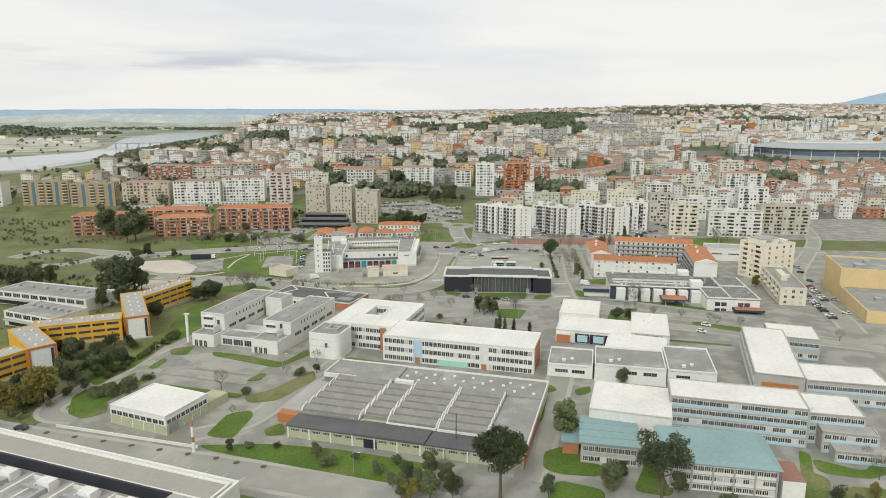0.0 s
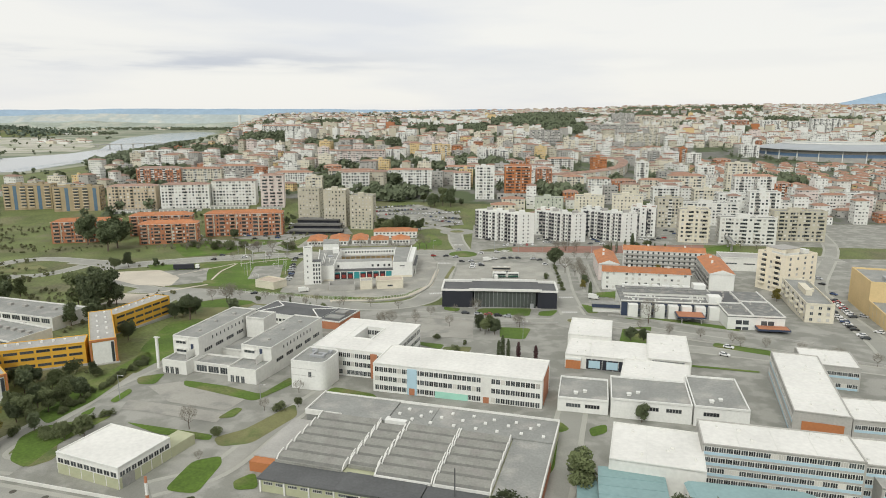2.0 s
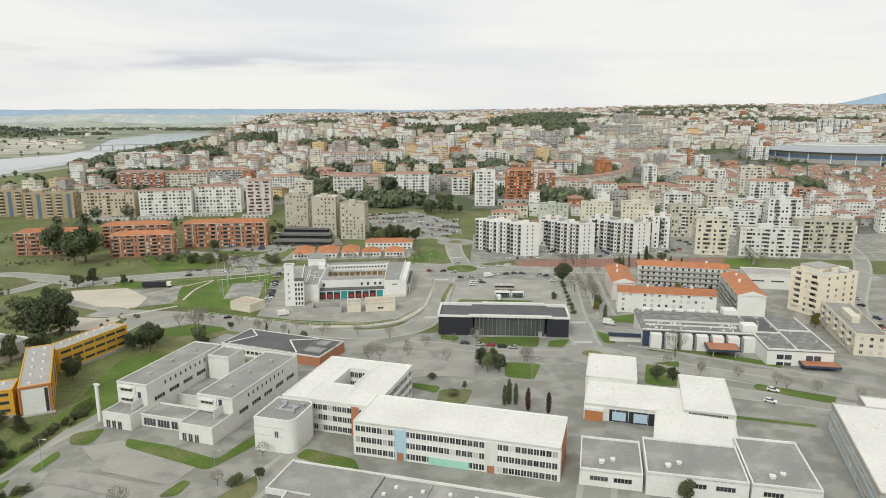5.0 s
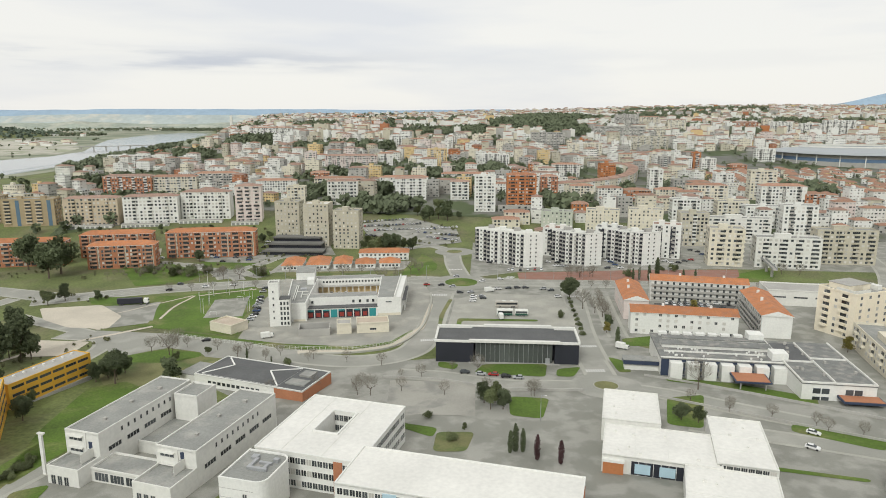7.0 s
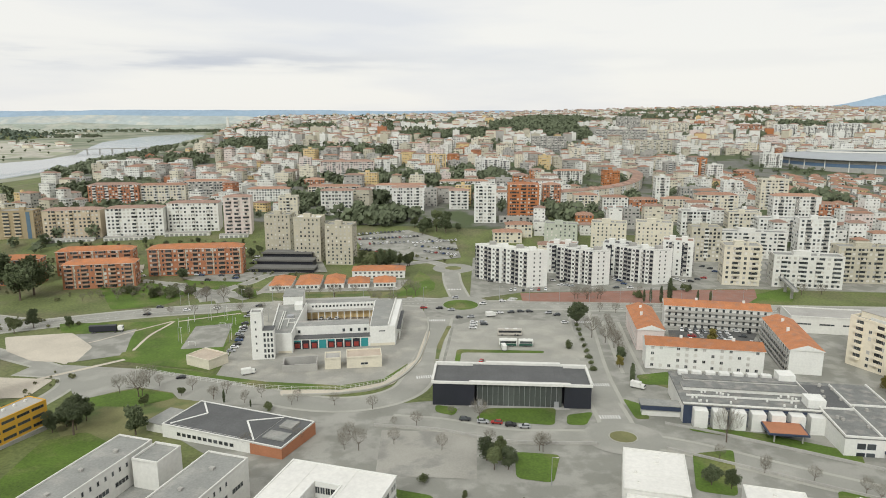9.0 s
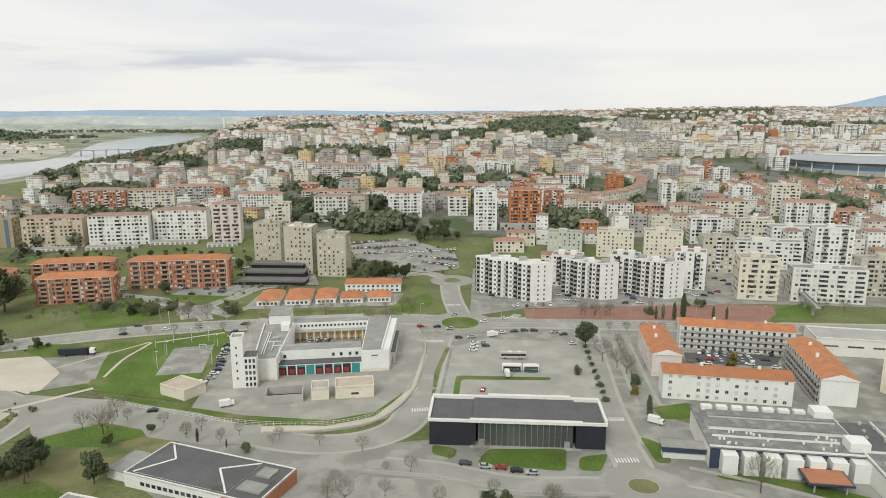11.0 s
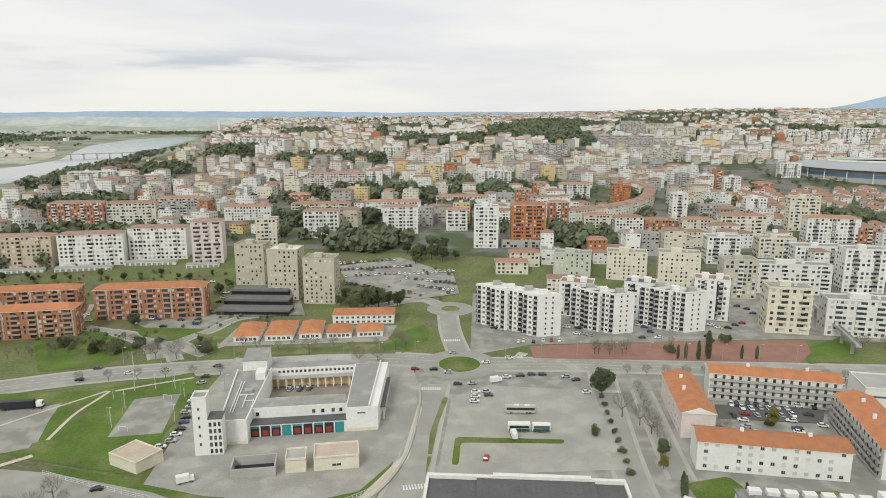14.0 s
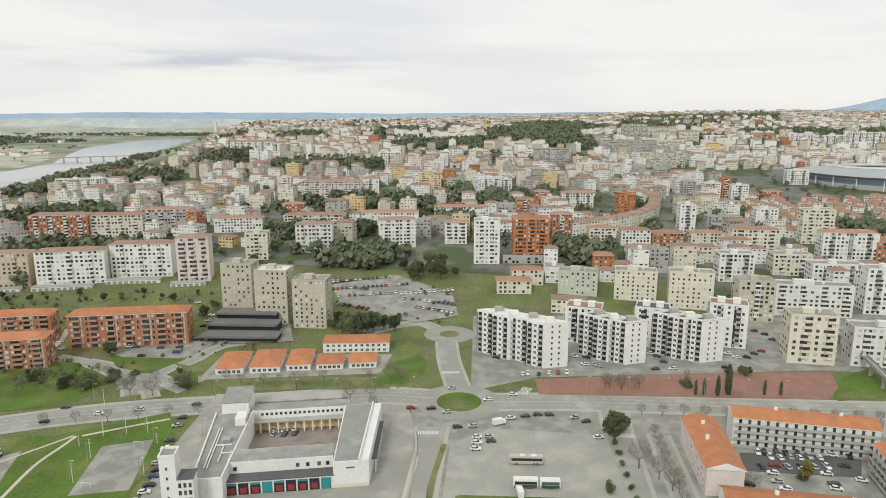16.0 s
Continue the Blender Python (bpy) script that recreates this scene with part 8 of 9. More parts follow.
# far wooded hills, with the distance haze mixed into their colours
HILLS = [mat("hazed_far_groves", (0.33, 0.37, 0.31), 1.0, 0.3, 0.006, 0.04, 0, 0, 0, ((0.42, 0.43, 0.36), 0.52, 0.1, 0.008)),
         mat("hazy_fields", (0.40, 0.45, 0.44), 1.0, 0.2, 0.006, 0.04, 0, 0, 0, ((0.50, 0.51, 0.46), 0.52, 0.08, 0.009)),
         mat("haze_blue_hills", (0.30, 0.40, 0.50), 1.0, 0.15, 0.004, 0.03)]


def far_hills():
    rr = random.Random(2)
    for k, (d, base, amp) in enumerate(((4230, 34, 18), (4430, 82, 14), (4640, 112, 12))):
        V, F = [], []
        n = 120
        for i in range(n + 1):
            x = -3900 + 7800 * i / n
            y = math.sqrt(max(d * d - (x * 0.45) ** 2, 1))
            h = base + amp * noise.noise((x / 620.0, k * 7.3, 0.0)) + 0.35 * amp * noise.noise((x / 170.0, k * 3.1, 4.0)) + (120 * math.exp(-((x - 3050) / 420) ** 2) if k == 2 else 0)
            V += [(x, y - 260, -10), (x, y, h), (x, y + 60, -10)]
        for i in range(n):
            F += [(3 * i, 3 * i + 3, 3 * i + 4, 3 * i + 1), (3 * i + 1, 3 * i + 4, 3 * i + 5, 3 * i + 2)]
        tagged(pydata("backdrop", V, F, HILLS[k]), "wooded hills at the horizon, tinted blue-grey with haze", "hills", kind="structure")


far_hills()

# wooded hill across the river
def far_bank_hill():
    rr = random.Random(9)
    spots = []
    V, F = [], []
    n = 40
    for j in range(9):
        for i in range(n + 1):
            u, v = -1 + 2 * i / n, -1 + j / 4
            k = max(0.0, 1 - u * u) * max(0.0, 1 - v * v)
            V.append((-2250 + 560 * u, 3050 + 200 * v, height(-2250, 3050) - 3 + 52 * k ** 0.7 * (0.85 + 0.3 * noise.noise((u * 4, v * 2, 0)))))
            if k > 0.03:
                for q in range(2):
                    spots.append((V[-1][0] + rr.uniform(-16, 16), V[-1][1] + rr.uniform(-20, 20), V[-1][2] - 2, rr.uniform(6, 11)))
    for j in range(8):
        for i in range(n):
            a = j * (n + 1) + i
            F.append((a, a + 1, a + n + 2, a + n + 1))
    tagged(pydata("wooded_hill", V, F, GRASS), "low wooded hill across the river", "hill", kind="structure")
    V, F = [], []
    for x, y, z, k in spots:
        for q in range(9):
            c = Vector((x, y, z + k * 0.7)) + Vector((rr.gauss(0, 1), rr.gauss(0, 1), rr.gauss(0, 0.6))) * k * 0.6
            u = Vector((rr.gauss(0, 1), rr.gauss(0, 1), rr.gauss(0, 1))).normalized() * k * 0.6
            w = u.orthogonal().normalized() * k * 0.6
            a = len(V)
            V += [tuple(c - u), tuple(c - w), tuple(c + u), tuple(c + w)]
            F.append((a, a + 1, a + 2, a + 3))
    # leaf colour greyed and paled to carry the haze of distance
    tagged(pydata("hill_trees", V, F, mat("haze_paled_hill_leaves", (0.13, 0.165, 0.12), 0.9, 0.3, 0.01, 0.1)), "dense trees on the far hill", "trees", kind="stuff")


far_bank_hill()

# blocks of flats on the hill
city_block(-208, 866, 4.6, 46, 14, 14, WHITE, 't')
city_block(-143, 877, 3.2, 58, 14, 15, CREAM, 't')
city_block(-69, 901, 1.6, 58, 14, 13, WHITE, 't')
city_block(5, 927, -0.0, 58, 14, 14, WHITE, 't')
city_block(-160, 1057, 2.8, 74, 14, 23, PINK, 't')
city_block(-187, 1048, 3.3, 16, 14, 29, PINK, 'f')
city_block(-86, 1072, 1.5, 21, 14, 25, WHITE, 't')
city_block(-15, 1092, 0.3, 29, 14, 29, YELLOW, 'f')
city_block(65, 1085, -1.0, 25, 14, 23, WHITE, 'f')
city_block(-91, 1373, 1.2, 39, 14, 23, WHITE, 'f')
city_block(-52, 1358, 0.7, 30, 14, 19, CREAM, 't')
city_block(-411, 1579, 4.3, 92, 14, 22, WHITE, 't')
city_block(-333, 1644, 3.3, 36, 14, 13, WHITE, 't')
city_block(-195, 1593, 2.1, 23, 14, 13, CREAM, 't')
city_block(-164, 964, 3.2, 24, 14, 11, BRICK, 't')
city_block(-149, 761, 4.0, 18, 14, 22, CREAM, 'f')
city_block(178, 1392, -2.1, 64, 14, 27, CONC, 'f')
city_block(217, 1227, -3.0, 19, 14, 24, CREAM, 'f')
city_block(242, 1213, -3.4, 28, 14, 26, CREAM, 'f')
city_block(65, 1084, -1.0, 26, 14, 23, WHITE, 'f')
city_block(92, 1097, -1.4, 14, 14, 20, WHITE, 'f')
city_block(17, 1111, -0.2, 19, 14, 18, CONC, 'f')
city_block(116, 1355, -1.4, 24, 14, 19, CREAM, 'f')
city_block(154, 1002, -2.7, 37, 14, 17, WHITE, 't')
city_block(95, 952, -1.8, 19, 14, 18, ORANGE, 't')
city_block(124, 1013, -2.1, 18, 14, 17, ORANGE, 't')
city_block(116, 848, -2.5, 19, 14, 21, BRICK, 't')
city_block(141, 803, -3.3, 24, 14, 17, CREAM, 't')
city_block(171, 808, -4.0, 26, 14, 14, WHITE, 't')
city_block(198, 806, -4.6, 28, 14, 12, BRICK, 't')
city_block(229, 796, -5.4, 29, 14, 14, CREAM, 't')
city_block(254, 773, -6.1, 39, 14, 22, CREAM, 't')
city_block(242, 861, -5.1, 15, 14, 27, WHITE, 'f')
city_block(272, 868, -5.6, 33, 14, 14, CONC, 'f')
city_block(326, 882, -6.5, 21, 14, 19, WHITE, 'f')
city_block(335, 813, -7.3, 27, 14, 31, CREAM, 'f')
city_block(316, 747, -7.7, 42, 14, 25, WHITE, 't')
city_block(338, 1045, -5.5, 20, 14, 22, WHITE, 'f')
city_block(367, 1033, -6.0, 20, 14, 21, WHITE, 'f')
city_block(360, 1045, -5.8, 10, 14, 28, ORANGE, 'f')
city_block(321, 1070, -5.1, 16, 14, 20, CONC, 'f')
city_block(512, 1182, -7.0, 30, 14, 21, WHITE, 'f')
city_block(356, 741, -8.5, 18, 14, 18, BRICK, 't')
city_block(445, 1809, -3.9, 57, 14, 33, CONC, 'f')
city_block(515, 1838, -4.4, 50, 14, 24, CREAM, 't')
city_block(552, 1731, -5.0, 42, 14, 25, CREAM, 't')
city_block(585, 1669, -5.5, 41, 14, 20, WHITE, 'f')
city_block(329, 1544, -3.4, 109, 14, 25, CONC, 'f')
city_block(449, 1566, -4.6, 51, 14, 22, CREAM, 'f')
city_block(353, 1354, -4.3, 73, 14, 23, BEIGE, 'f')
city_block(757, 1635, -7.0, 43, 14, 26, WHITE, 'f')
city_block(820, 1633, -7.5, 43, 14, 23, WHITE, 'f')
city_block(858, 1606, -7.9, 65, 14, 32, WHITE, 'f')
city_block(788, 1747, -6.8, 23, 14, 25, CREAM, 't')
city_block(712, 1752, -6.2, 64, 14, 16, BRICK, 't')
city_block(284, 1152, -4.2, 40, 14, 16, CREAM, 't')
city_block(91, 1248, -1.2, 37, 14, 9, WHITE, 't')
city_block(417, 1057, -6.6, 24, 14, 10, BRICK, 't')
city_block(-367, 835, 7.8, 51, 14, 23, BRICK, 't')
city_block(-320, 846, 6.9, 50, 14, 21, CREAM, 't')
city_block(-281, 876, 5.9, 48, 14, 21, CONC, 't')
city_block(-506, 1134, 7.3, 60, 14, 21, WHITE, 'f')
city_block(-471, 1152, 6.8, 42, 14, 16, WHITE, 'f')
city_block(-491, 1269, 6.4, 11, 14, 14, BRICK, 'f')
city_block(195, 626, -6.3, 22, 14, 26, BEIGE, 'f')
city_block(284, 640, -8.5, 27, 14, 30, WHITE, 'f')
city_block(273, 683, -7.6, 35, 14, 19, WHITE, 'f')
city_block(214, 701, -5.9, 25, 14, 21, WHITE, 'f')
city_block(261, 715, -6.9, 28, 14, 16, CREAM, 'f')
city_block(61, 696, -1.7, 23, 14, 11, CREAM, 't')
city_block(49, 679, -1.4, 24, 14, 9, CREAM, 't')
city_block(129, 734, -3.4, 16, 14, 10, ORANGE, 't')
city_block(161, 751, -4.1, 23, 14, 12, WHITE, 't')
crescent([(136.0, 847.0), (168.0, 861.0), (202.0, 883.0), (232.0, 915.0), (256.0, 960.0), (273.0, 1022.0), (256.0, 1058.0)])
fill_city()
woods()

# parked cars and trees
car_row(204.0, 345.0, 214.5, 379.0, 9)
car_row(197.0, 345.5, 206.5, 376.0, 8)
car_row(187.0, 308.0, 195.5, 340.0, 8)
park(21.1, 465.4, 0)
park(21.8, 470.5, 0)
park(22.2, 475.3, 0)
park(27.1, 475.5, 0)
park(27.5, 471.7, 0)
park(14.5, 484.4, 8)
park(20.9, 485.0, 8)
park(37.9, 492.4, 8)
park(44.2, 494.1, 8)
park(49.9, 495.4, 8)
park(54.9, 495.3, 8)
park(65.4, 492.5, 8)
park(69.4, 488.7, 8)
park(71.4, 474.4, 8)
park(41.6, 516.9, 0)
park(29.3, 511.2, 0)
park(10.3, 498.7, 0)
park(13.3, 524.5, 0)
park(118.0, 547.3, 0)
park(127.1, 547.2, 0)
park(49.3, 541.5, 80)
park(52.1, 542.4, 80)
park(57.3, 541.4, 80)
park(62.9, 543.2, 80)
park(67.4, 543.1, 80)
park(71.8, 543.1, 80)
park(38.0, 564.6, -30)
park(80.0, 565.7, -30)
park(86.3, 564.1, -30)
park(83.2, 554.0, -30)
park(86.9, 553.9, -30)
park(90.0, 551.4, -30)
park(123.1, 568.9, -30)
park(124.8, 565.2, -30)
park(125.8, 557.0, -30)
park(154.8, 548.3, -30)
park(166.9, 563.2, -30)
park(164.5, 568.5, -30)
park(172.6, 563.1, -30)
park(178.9, 568.3, -30)
park(184.6, 572.0, -30)
park(200.2, 600.2, -30)
park(196.9, 606.6, -30)
park(199.8, 590.9, -30)
park(129.9, 461.2, 75)
park(132.3, 460.9, 75)
park(137.2, 461.2, 75)
park(140.4, 460.4, 75)
park(141.9, 459.6, 75)
park(145.0, 460.8, 75)
park(131.5, 451.3, -15)
park(133.6, 451.3, -15)
park(128.2, 446.1, -15)
park(127.0, 440.4, -15)
park(126.6, 438.3, -15)
park(127.5, 435.5, -15)
park(140.9, 447.9, -15)
park(147.4, 445.2, -15)
park(157.4, 458.7, -15)
park(146.1, 438.3, -15)
park(145.3, 435.3, -15)
park(157.1, 450.4, -15)
park(157.6, 448.3, -15)
park(157.6, 440.6, -15)
park(116.1, 438.6, -15)
park(116.4, 437.2, -15)
park(-104.0, 494.8, 10)
park(-103.4, 487.1, 10)
park(-101.3, 474.1, 10)
park(-99.4, 465.4, 10)
park(-99.0, 456.1, 10)
park(-96.5, 446.8, 10)
park(-95.7, 440.7, 10)
park(-95.6, 436.4, 10)
park(-5.6, 503.1, 5)
park(3.4, 502.3, 5)
park(-102.5, 507.9, 5)
park(-161.1, 491.4, 5)
park(-209.4, 592.5, 5)
park(-202.1, 580.8, 5)
park(-153.3, 569.4, 5)
park(-162.1, 583.2, 5)
park(-165.6, 584.4, 5)
park(-147.8, 581.9, 5)
park(-136.2, 574.6, 5)
park(-137.8, 582.9, 5)
park(-154.9, 662.7, 5)
park(-137.2, 620.4, 5)
park(-137.4, 630.9, 5)
park(-138.7, 641.5, 5)
park(-132.6, 597.6, 5)
park(12.5, 353.7, -6)
park(18.9, 351.5, -6)
park(23.8, 350.7, -6)
park(28.6, 348.6, -6)
park(33.3, 347.1, -6)
park(121.3, 295.2, -35)
park(115.3, 284.8, -35)
park(222.5, 393.4, -55)
park(216.5, 378.2, -55)
park(210.9, 364.1, -55)
park(210.0, 345.8, -55)
park(199.1, 317.3, -55)
park(235.1, 438.0, -55)
park(235.9, 432.3, -55)
park(243.4, 462.2, -55)
park(250.6, 482.0, -55)
park(230.3, 419.2, -55)
park(-127.6, 187.3, -12)
park(-106.6, 397.1, 10)
park(-141.6, 499.1, 10)
park(-159.6, 505.7, 10)
park(-125.9, 503.1, 10)
park(-97.7, 426.7, 10)
park(-96.0, 427.3, 10)
park(22.5, 417.0, 80)
park(-61.4, 483.4, 80)
park(-57.1, 482.7, 80)
park(-53.1, 483.6, 80)
car_row(-69.2, 703.0, -28.3, 712.4, 14)
car_row(-67.1, 688.0, -15.0, 696.7, 18)
car_row(-61.1, 673.8, -22.3, 679.9, 12)
car_row(-18.2, 677.7, 17.6, 685.1, 12)
car_row(-15.9, 669.2, 16.9, 658.8, 12)
car_row(-7.7, 654.1, 16.5, 644.3, 9)
car_row(-59.2, 659.4, -39.4, 651.4, 7)
pine(14.1, 149.4, 18.6)
pine(53.5, 148.2, 17.3)
round_tree(35.3, 180.1, 12.4)
round_tree(62.9, 221.0, 6.7)
round_tree(-177.3, 356.1, 23.9)
round_tree(-188.4, 363.0, 21.1)
round_tree(-175.7, 369.8, 21.5)
round_tree(-233.8, 369.7, 17.5)
round_tree(-245.0, 369.7, 14.9)
round_tree(-236.8, 391.8, 11.2)
round_tree(-249.9, 534.4, 27.8)
round_tree(-278.9, 546.7, 26.0)
round_tree(-251.3, 522.5, 26.3)
round_tree(-137.2, 307.7, 9.8)
round_tree(-144.3, 245.3, 9.7)
yellow_tree(-131.4, 203.1, 14.6)
yellow_tree(-137.5, 196.8, 12.0)
round_tree(-132.1, 232.6, 8.8)
round_tree(-125.3, 235.6, 8.9)
round_tree(-123.1, 242.0, 8.0)
round_tree(-132.4, 221.8, 8.4)
round_tree(-147.3, 216.8, 6.2)
round_tree(-124.2, 346.7, 10.0)
round_tree(-35.0, 169.6, 5.4)
round_tree(-23.8, 167.7, 3.7)
round_tree(-59.9, 173.3, 4.2)
bush(-55.6, 176.0, 2.1)
bush(-47.5, 176.0, 1.8)
bush(-31.2, 165.6, 3.3)
bush(-17.1, 162.4, 3.5)
bush(-12.9, 166.5, 2.7)
round_tree(-3.3, 150.1, 8.0)
yellow_tree(-8.1, 148.2, 6.9)
round_tree(2.3, 150.6, 6.9)
round_tree(-10.3, 149.4, 6.9)
round_tree(43.0, 153.2, 7.8)
round_tree(26.2, 150.6, 6.2)
round_tree(68.0, 143.1, 6.2)
round_tree(-46.7, 232.7, 4.4)
bush(-52.3, 229.7, 3.3)
bush(-66.8, 212.1, 3.1)
round_tree(-106.1, 212.1, 7.1)
round_tree(-110.7, 209.8, 6.1)
bare_tree(-76.6, 216.9, 9.3)
bare_tree(-66.5, 196.9, 4.4)
bare_tree(-56.9, 229.7, 5.5)
bare_tree(-49.1, 245.4, 5.8)
round_tree(22.1, 322.4, 8.8)
round_tree(18.2, 322.4, 8.2)
cypress(25.1, 283.8, 9.5)
cypress(23.4, 283.0, 7.6)
cypress(27.3, 283.8, 7.8)
red_cypress(30.8, 278.4, 8.4)
red_cypress(37.3, 275.9, 7.8)
round_tree(20.1, 316.3, 9.5)
round_tree(24.4, 316.3, 8.4)
bush(-1.6, 309.1, 2.7)
round_tree(10.4, 299.1, 2.8)
bush(6.2, 291.6, 2.7)
bare_tree(17.7, 354.3, 9.6)
bare_tree(37.0, 328.4, 8.2)
bare_tree(-5.0, 349.1, 6.6)
bare_tree(-12.9, 349.1, 4.3)
bare_tree(-23.2, 329.8, 9.9)
bare_tree(-29.1, 335.6, 6.8)
bare_tree(-27.7, 341.6, 5.8)
bare_tree(7.5, 357.8, 4.9)
bare_tree(-117.8, 392.0, 9.5)
bare_tree(-53.6, 368.5, 5.1)
bare_tree(99.7, 334.9, 14.6)
bare_tree(102.2, 313.4, 5.2)
bare_tree(127.1, 297.2, 5.9)
round_tree(83.1, 306.3, 7.1)
round_tree(87.9, 304.0, 7.0)
yellow_tree(182.7, 378.6, 7.9)
round_tree(86.3, 418.3, 7.4)
cypress(84.4, 392.8, 8.2)
cypress(-80.2, 371.2, 5.5)
cypress(-68.8, 366.9, 3.3)
bush(-61.0, 363.5, 3.5)
round_tree(-99.3, 378.0, 4.5)
bare_tree(-114.7, 378.1, 10.1)
bare_tree(-85.3, 374.1, 6.4)
bare_tree(-72.1, 370.4, 4.9)
pine(-122.9, 342.4, 12.1)
round_tree(-101.5, 342.2, 12.1)
round_tree(-129.1, 349.4, 8.6)
round_tree(-216.1, 459.6, 10.6)
round_tree(-211.4, 468.9, 10.9)
round_tree(-192.8, 468.8, 7.2)
round_tree(77.3, 471.2, 14.5)
bush(66.6, 435.6, 3.9)
yellow_tree(83.4, 408.6, 6.2)
cypress(83.2, 388.1, 9.5)
cypress(103.7, 390.0, 5.8)
cypress(126.7, 515.9, 7.9)
cypress(130.6, 515.9, 9.0)
cypress(136.5, 514.6, 10.6)
cypress(142.0, 515.8, 15.4)
cypress(158.9, 515.6, 7.6)
cypress(166.5, 515.5, 7.3)
round_tree(162.7, 539.3, 5.1)
bush(153.7, 541.6, 3.0)
bare_tree(86.1, 522.9, 10.0)
bare_tree(94.1, 522.8, 10.0)
bare_tree(102.2, 522.7, 10.0)
bare_tree(130.2, 536.1, 5.9)
round_tree(-37.9, 601.6, 17.3)
round_tree(-31.7, 606.6, 15.8)
round_tree(-44.5, 601.6, 13.9)
round_tree(-18.5, 611.7, 12.4)
round_tree(-25.7, 617.1, 10.1)
round_tree(-7.2, 714.8, 13.9)
round_tree(1.3, 714.7, 19.6)
round_tree(9.7, 708.5, 20.2)
round_tree(-11.1, 702.6, 14.9)
round_tree(-18.4, 727.6, 11.2)
round_tree(20.4, 714.5, 8.7)
bare_tree(-60.6, 524.5, 11.4)
bare_tree(-16.6, 530.7, 14.5)
bare_tree(-11.2, 530.7, 11.6)
bare_tree(-33.5, 511.6, 11.0)
bare_tree(-24.7, 514.6, 8.3)
bare_tree(-137.0, 519.0, 11.2)
bare_tree(-126.5, 518.9, 11.2)
bare_tree(-113.0, 525.1, 8.6)
round_tree(-170.5, 570.7, 9.6)
bush(137.1, 442.1, 3.3)
yellow_tree(138.1, 442.1, 7.8)
bare_tree(111.1, 438.7, 8.7)
bare_tree(115.4, 435.0, 8.6)
bare_tree(80.6, 450.6, 13.6)
bare_tree(85.4, 442.7, 11.1)
bare_tree(87.9, 435.4, 10.8)
round_tree(105.9, 726.7, 11.2)
bare_tree(-193.6, 526.1, 5.7)
bush(-186.7, 532.7, 2.8)
bare_tree(-178.8, 538.2, 5.5)
bush(-167.7, 538.0, 3.9)
bare_tree(-158.9, 543.0, 6.6)
bush(-200.7, 547.1, 2.7)
bare_tree(-166.8, 525.8, 5.7)
round_tree(-144.2, 248.2, 5.7)
bush(-139.8, 202.4, 2.9)
bush(-141.1, 258.6, 4.5)
round_tree(-129.0, 247.5, 3.7)
bush(-145.4, 223.0, 5.3)
bush(-132.4, 250.0, 5.4)
round_tree(-143.4, 211.8, 4.6)
bush(-140.6, 233.5, 5.4)
bush(-140.3, 203.1, 3.0)
bush(-137.8, 244.2, 5.7)
bush(-149.7, 211.4, 5.1)
bush(-136.5, 230.3, 3.3)
round_tree(-136.9, 242.1, 5.8)
bush(-142.2, 210.9, 3.2)
bush(-127.9, 213.3, 3.2)
round_tree(-130.0, 264.2, 5.3)
bush(-143.6, 208.8, 4.2)
bush(-138.9, 266.1, 6.0)
round_tree(-136.6, 248.9, 6.0)
bush(-136.0, 236.0, 4.0)
bush(-141.7, 236.7, 4.0)
round_tree(-147.8, 224.3, 5.0)
bush(-137.6, 205.2, 4.0)
bush(-131.4, 247.5, 4.4)
round_tree(-136.7, 225.1, 4.0)
bush(-127.6, 261.8, 3.9)
round_tree(-130.6, 208.7, 4.3)
bush(-154.3, 217.5, 3.9)
bush(-129.9, 252.6, 3.7)
round_tree(-146.7, 257.7, 5.0)
bush(-138.8, 255.9, 5.4)
bush(-126.1, 246.9, 3.7)
round_tree(-122.2, 243.5, 4.6)
bush(-148.3, 214.9, 3.3)
bush(-134.4, 240.4, 3.8)
round_tree(-149.3, 212.0, 4.2)
round_tree(-205.6, 413.0, 14.7)
round_tree(-166.1, 334.8, 12.1)
round_tree(-165.0, 335.3, 12.1)
round_tree(-174.7, 330.8, 12.0)
round_tree(-173.3, 372.5, 13.4)
round_tree(-183.1, 373.2, 13.4)
round_tree(-250.8, 413.7, 6.0)
round_tree(-257.3, 403.8, 7.6)
round_tree(-256.3, 412.1, 6.1)
round_tree(-255.5, 396.1, 9.5)
round_tree(-265.7, 391.6, 11.6)
round_tree(-247.7, 406.7, 6.6)
round_tree(-243.3, 390.8, 9.5)
round_tree(-266.4, 391.9, 10.5)
round_tree(-250.1, 399.5, 11.5)
round_tree(-261.2, 391.4, 12.5)
round_tree(-271.7, 401.5, 9.2)
round_tree(-264.6, 415.4, 5.0)
round_tree(-252.3, 384.8, 14.6)
round_tree(-236.8, 392.2, 8.8)
bush(-115.6, 529.1, 7.4)
bare_tree(-180.9, 544.6, 5.1)
bush(-195.7, 545.0, 3.9)
bare_tree(-191.9, 527.5, 7.0)
bush(-171.9, 531.9, 6.3)
bare_tree(-162.9, 540.9, 7.0)
bush(-191.0, 544.1, 3.4)
bare_tree(-192.0, 539.5, 6.8)
bush(-213.6, 548.3, 2.0)
bare_tree(-207.8, 544.4, 5.1)
bush(-156.9, 544.6, 4.0)
bare_tree(-186.8, 542.9, 5.7)
bush(-117.0, 530.2, 5.8)
bare_tree(-120.3, 528.1, 7.0)
bush(-124.1, 547.5, 2.8)
bare_tree(-185.1, 535.3, 7.0)
bush(-173.0, 529.6, 7.0)
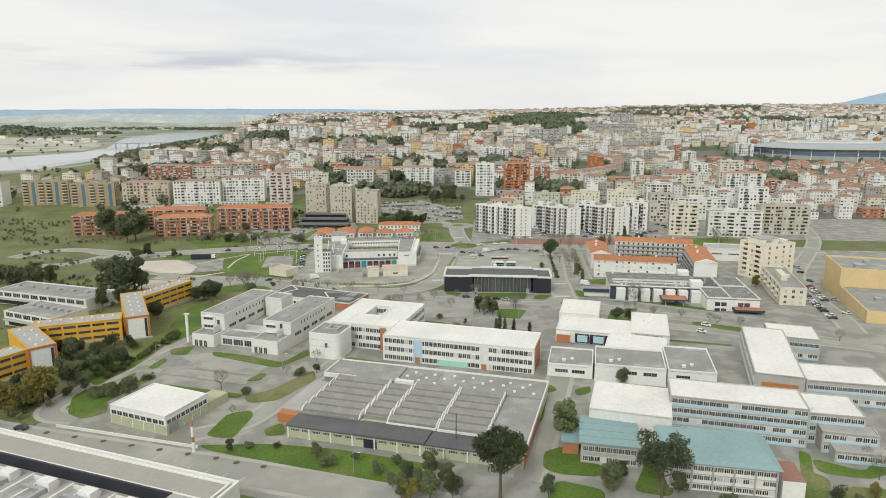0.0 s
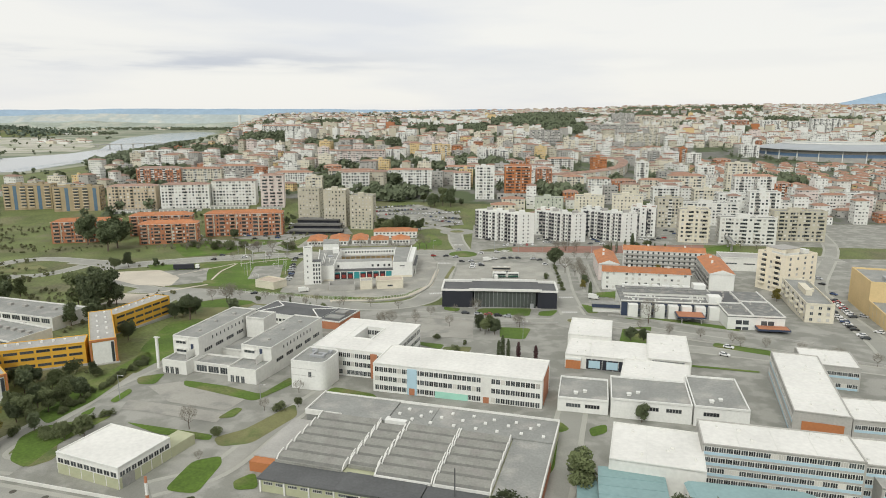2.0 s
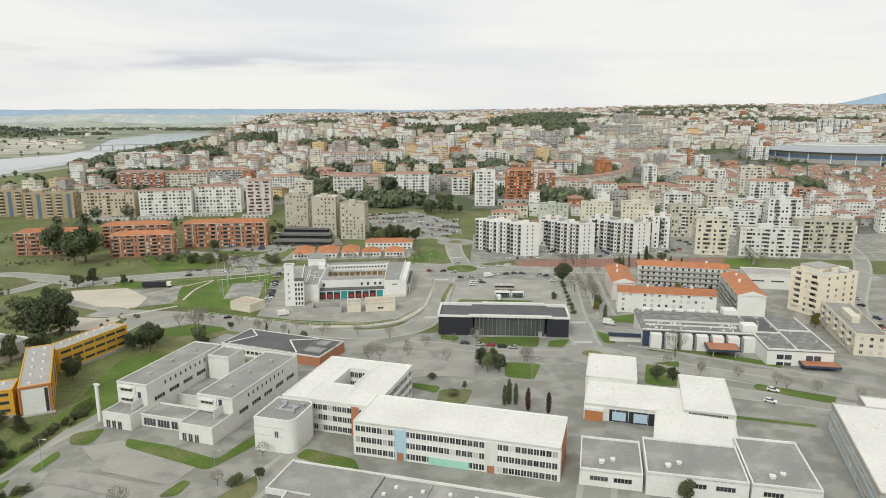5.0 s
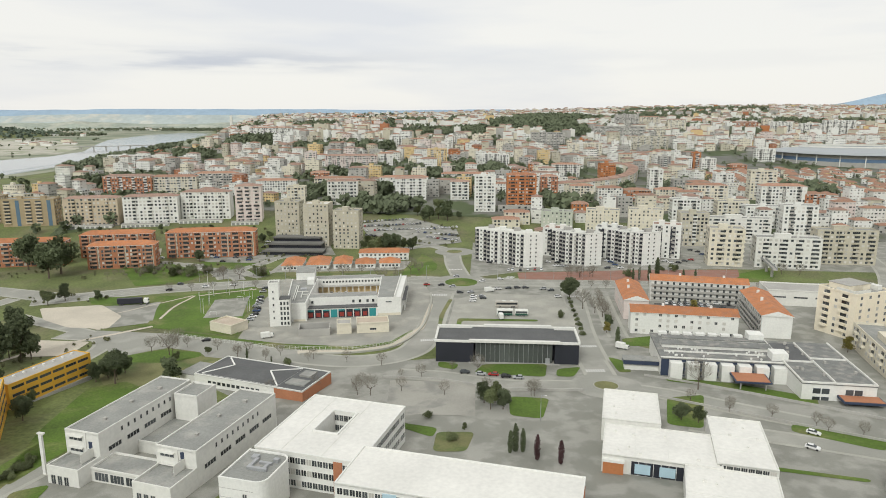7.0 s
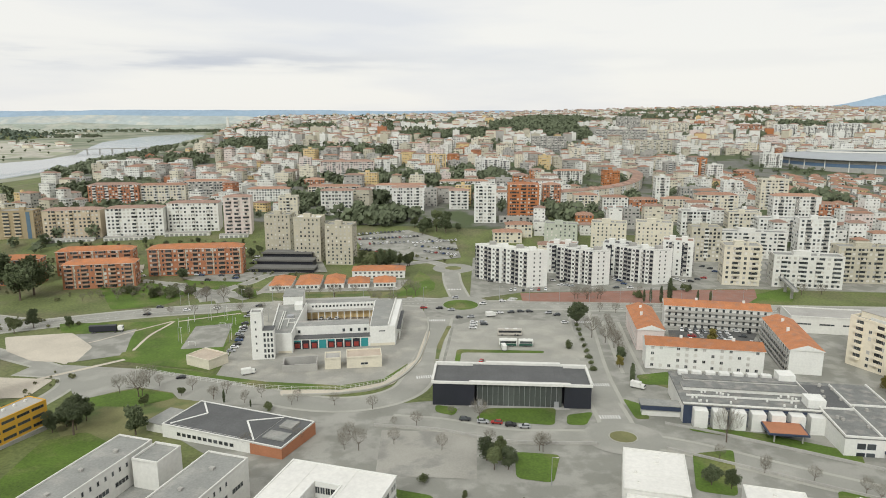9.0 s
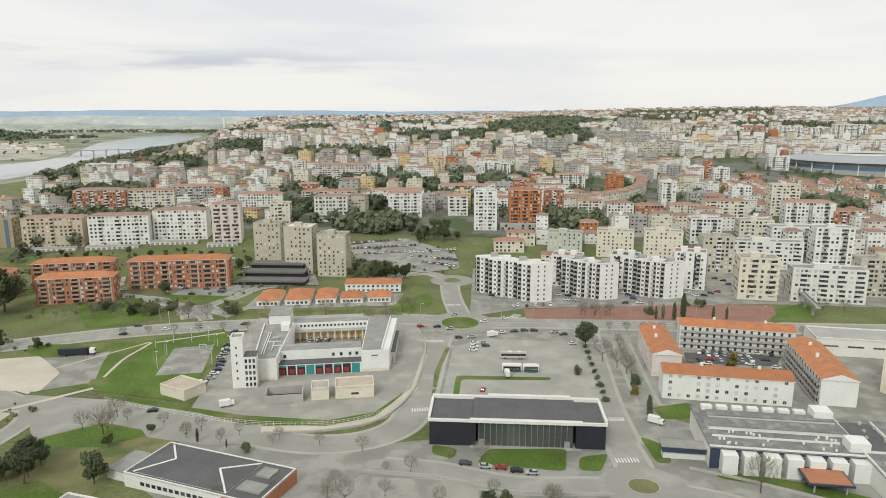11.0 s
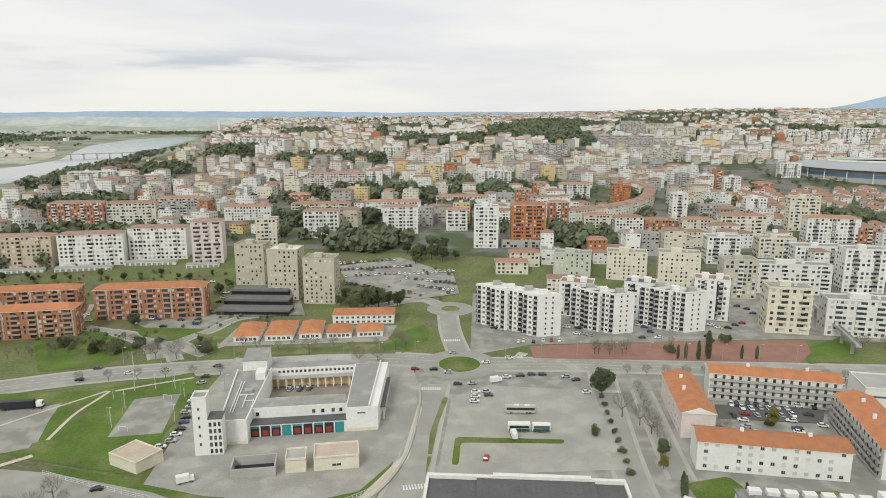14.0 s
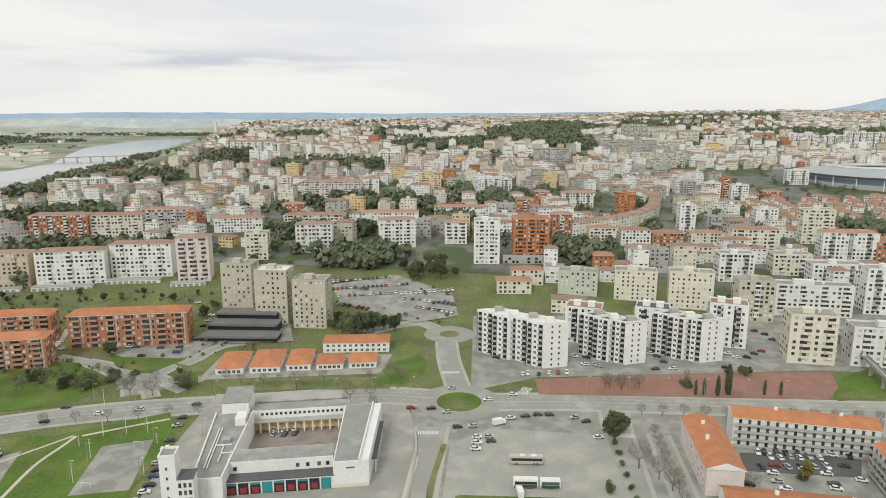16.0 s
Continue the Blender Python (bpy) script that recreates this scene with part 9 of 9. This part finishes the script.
bare_tree(-193.3, 543.6, 6.6)
bush(-152.4, 535.8, 5.4)
bare_tree(-193.5, 540.4, 7.0)
bush(-192.9, 536.9, 5.7)
bare_tree(-142.1, 533.5, 7.0)
bush(-153.7, 541.6, 4.0)
bare_tree(-150.5, 531.2, 7.0)
bush(-145.0, 544.7, 3.1)
bare_tree(-185.1, 550.2, 3.4)
bush(-161.5, 528.8, 7.3)
bare_tree(-132.5, 536.9, 7.0)
bush(-145.7, 542.8, 3.5)
bare_tree(-210.4, 550.7, 2.1)
bush(-120.9, 238.4, 1.8)
bush(-118.7, 256.1, 1.7)
bush(-121.5, 227.4, 1.7)
bush(-119.9, 236.2, 1.9)
bush(-117.6, 269.9, 2.3)
bush(-121.2, 234.0, 2.2)
bush(-118.9, 251.3, 2.2)
bush(-121.4, 229.7, 1.9)
bush(-121.8, 243.7, 2.3)
bush(-119.2, 248.9, 2.4)
bush(-117.3, 260.5, 2.0)
bush(-117.9, 268.0, 2.6)
bush(-118.2, 274.7, 1.8)
bush(-120.1, 235.5, 1.9)
bush(-119.3, 259.0, 2.1)
bush(-120.6, 246.3, 2.1)
bush(-118.1, 253.6, 2.2)
bush(-116.0, 273.2, 2.7)
bush(-119.4, 262.2, 2.4)
bush(-115.6, 275.1, 2.3)
bush(-119.0, 264.3, 2.4)
bush(-119.7, 256.2, 1.7)
bush(-116.2, 268.0, 1.8)
bush(-118.0, 268.2, 1.8)
bush(-120.1, 240.0, 2.3)
bush(-121.8, 229.5, 1.5)
bush(-118.7, 263.9, 2.5)
bush(-116.5, 278.5, 2.7)
bush(-121.6, 243.9, 2.1)
bush(-122.7, 230.7, 1.8)
bush(-119.8, 258.9, 1.7)
bush(-117.8, 272.7, 2.6)
bush(-117.4, 274.1, 2.2)
bush(-119.1, 251.6, 2.1)
bush(-109.8, 217.8, 3.1)
bush(-111.2, 218.3, 2.8)
bush(-115.2, 215.3, 3.1)
bush(-110.6, 217.7, 1.8)
bush(-111.9, 216.0, 1.8)
bush(-109.0, 218.6, 1.9)
bush(-109.4, 219.9, 2.7)
bush(-112.3, 214.2, 2.8)
bush(-118.9, 213.9, 2.7)
bush(-105.4, 226.6, 2.5)
bush(-110.4, 220.4, 2.3)
bush(-114.0, 215.9, 2.6)
bush(-114.1, 215.7, 2.8)
bush(-117.0, 210.6, 2.7)
bush(-114.5, 216.9, 2.9)
bush(-115.6, 216.1, 2.4)
bush(-109.7, 223.6, 2.3)
bush(-112.1, 213.1, 2.3)
bush(-107.2, 225.5, 2.3)
bush(-107.6, 217.3, 2.4)
bush(-116.0, 216.4, 2.5)
bush(-114.1, 211.3, 2.9)
bush(-116.0, 214.7, 2.9)
bush(-108.0, 217.7, 2.3)
round_tree(-147.6, 251.9, 8.3)
round_tree(-151.9, 251.9, 7.4)
round_tree(-146.2, 255.1, 6.8)
round_tree(-137.0, 226.8, 9.2)
round_tree(-129.5, 222.2, 9.0)
round_tree(-126.7, 229.2, 8.3)
round_tree(-122.2, 231.7, 8.3)
round_tree(-123.1, 215.6, 6.8)
yellow_tree(-132.6, 207.5, 13.2)
round_tree(-141.7, 320.2, 7.0)
round_tree(-142.1, 315.1, 6.9)
round_tree(-131.5, 344.6, 8.4)
round_tree(-129.2, 354.5, 10.8)
round_tree(-124.7, 354.5, 9.9)
round_tree(-109.0, 367.1, 5.8)
park(-60.7, 479.0, 80)
park(-56.4, 478.5, 80)
park(-52.2, 479.4, 80)
park(133.0, 457.7, 85)
park(136.5, 457.1, 85)
park(140.5, 457.7, 85)
park(143.9, 457.0, 85)
park(147.9, 457.6, 85)
park(151.4, 456.9, 85)
park(155.4, 457.5, 85)
park(158.8, 456.9, 85)
park(162.9, 457.4, 85)
park(126.2, 450.5, 85)
park(131.1, 450.4, 85)
park(135.9, 450.4, 85)
park(140.8, 450.3, 85)
park(145.7, 450.3, 85)
park(150.5, 450.2, 85)
park(-100.3, 467.6, 8)
park(-99.1, 461.7, 8)
park(-98.0, 456.2, 8)
park(-97.1, 450.8, 8)
park(-96.5, 445.6, 8)
park(-95.9, 440.6, 8)
park(-95.5, 435.7, 8)
park(-95.6, 431.1, 8)
bare_tree(-115.7, 377.0, 13.1)
bare_tree(-124.9, 380.6, 9.4)
bare_tree(-86.0, 376.7, 6.3)
bare_tree(-72.6, 373.2, 5.2)
bare_tree(93.3, 521.3, 9.4)
bare_tree(88.3, 523.1, 9.5)
bare_tree(100.4, 523.0, 8.9)
bush(125.5, 525.5, 4.8)
bush(160.3, 539.6, 5.0)
cypress(142.9, 519.0, 14.4)
bare_tree(229.0, 529.3, 9.7)
bare_tree(241.3, 529.2, 9.0)
bush(99.1, 150.2, 3.1)
yellow_tree(106.9, 149.7, 4.5)
bare_tree(113.5, 158.6, 8.8)
bare_tree(115.9, 167.9, 5.6)
bush(97.1, 149.7, 2.5)
round_tree(99.9, 144.7, 5.2)
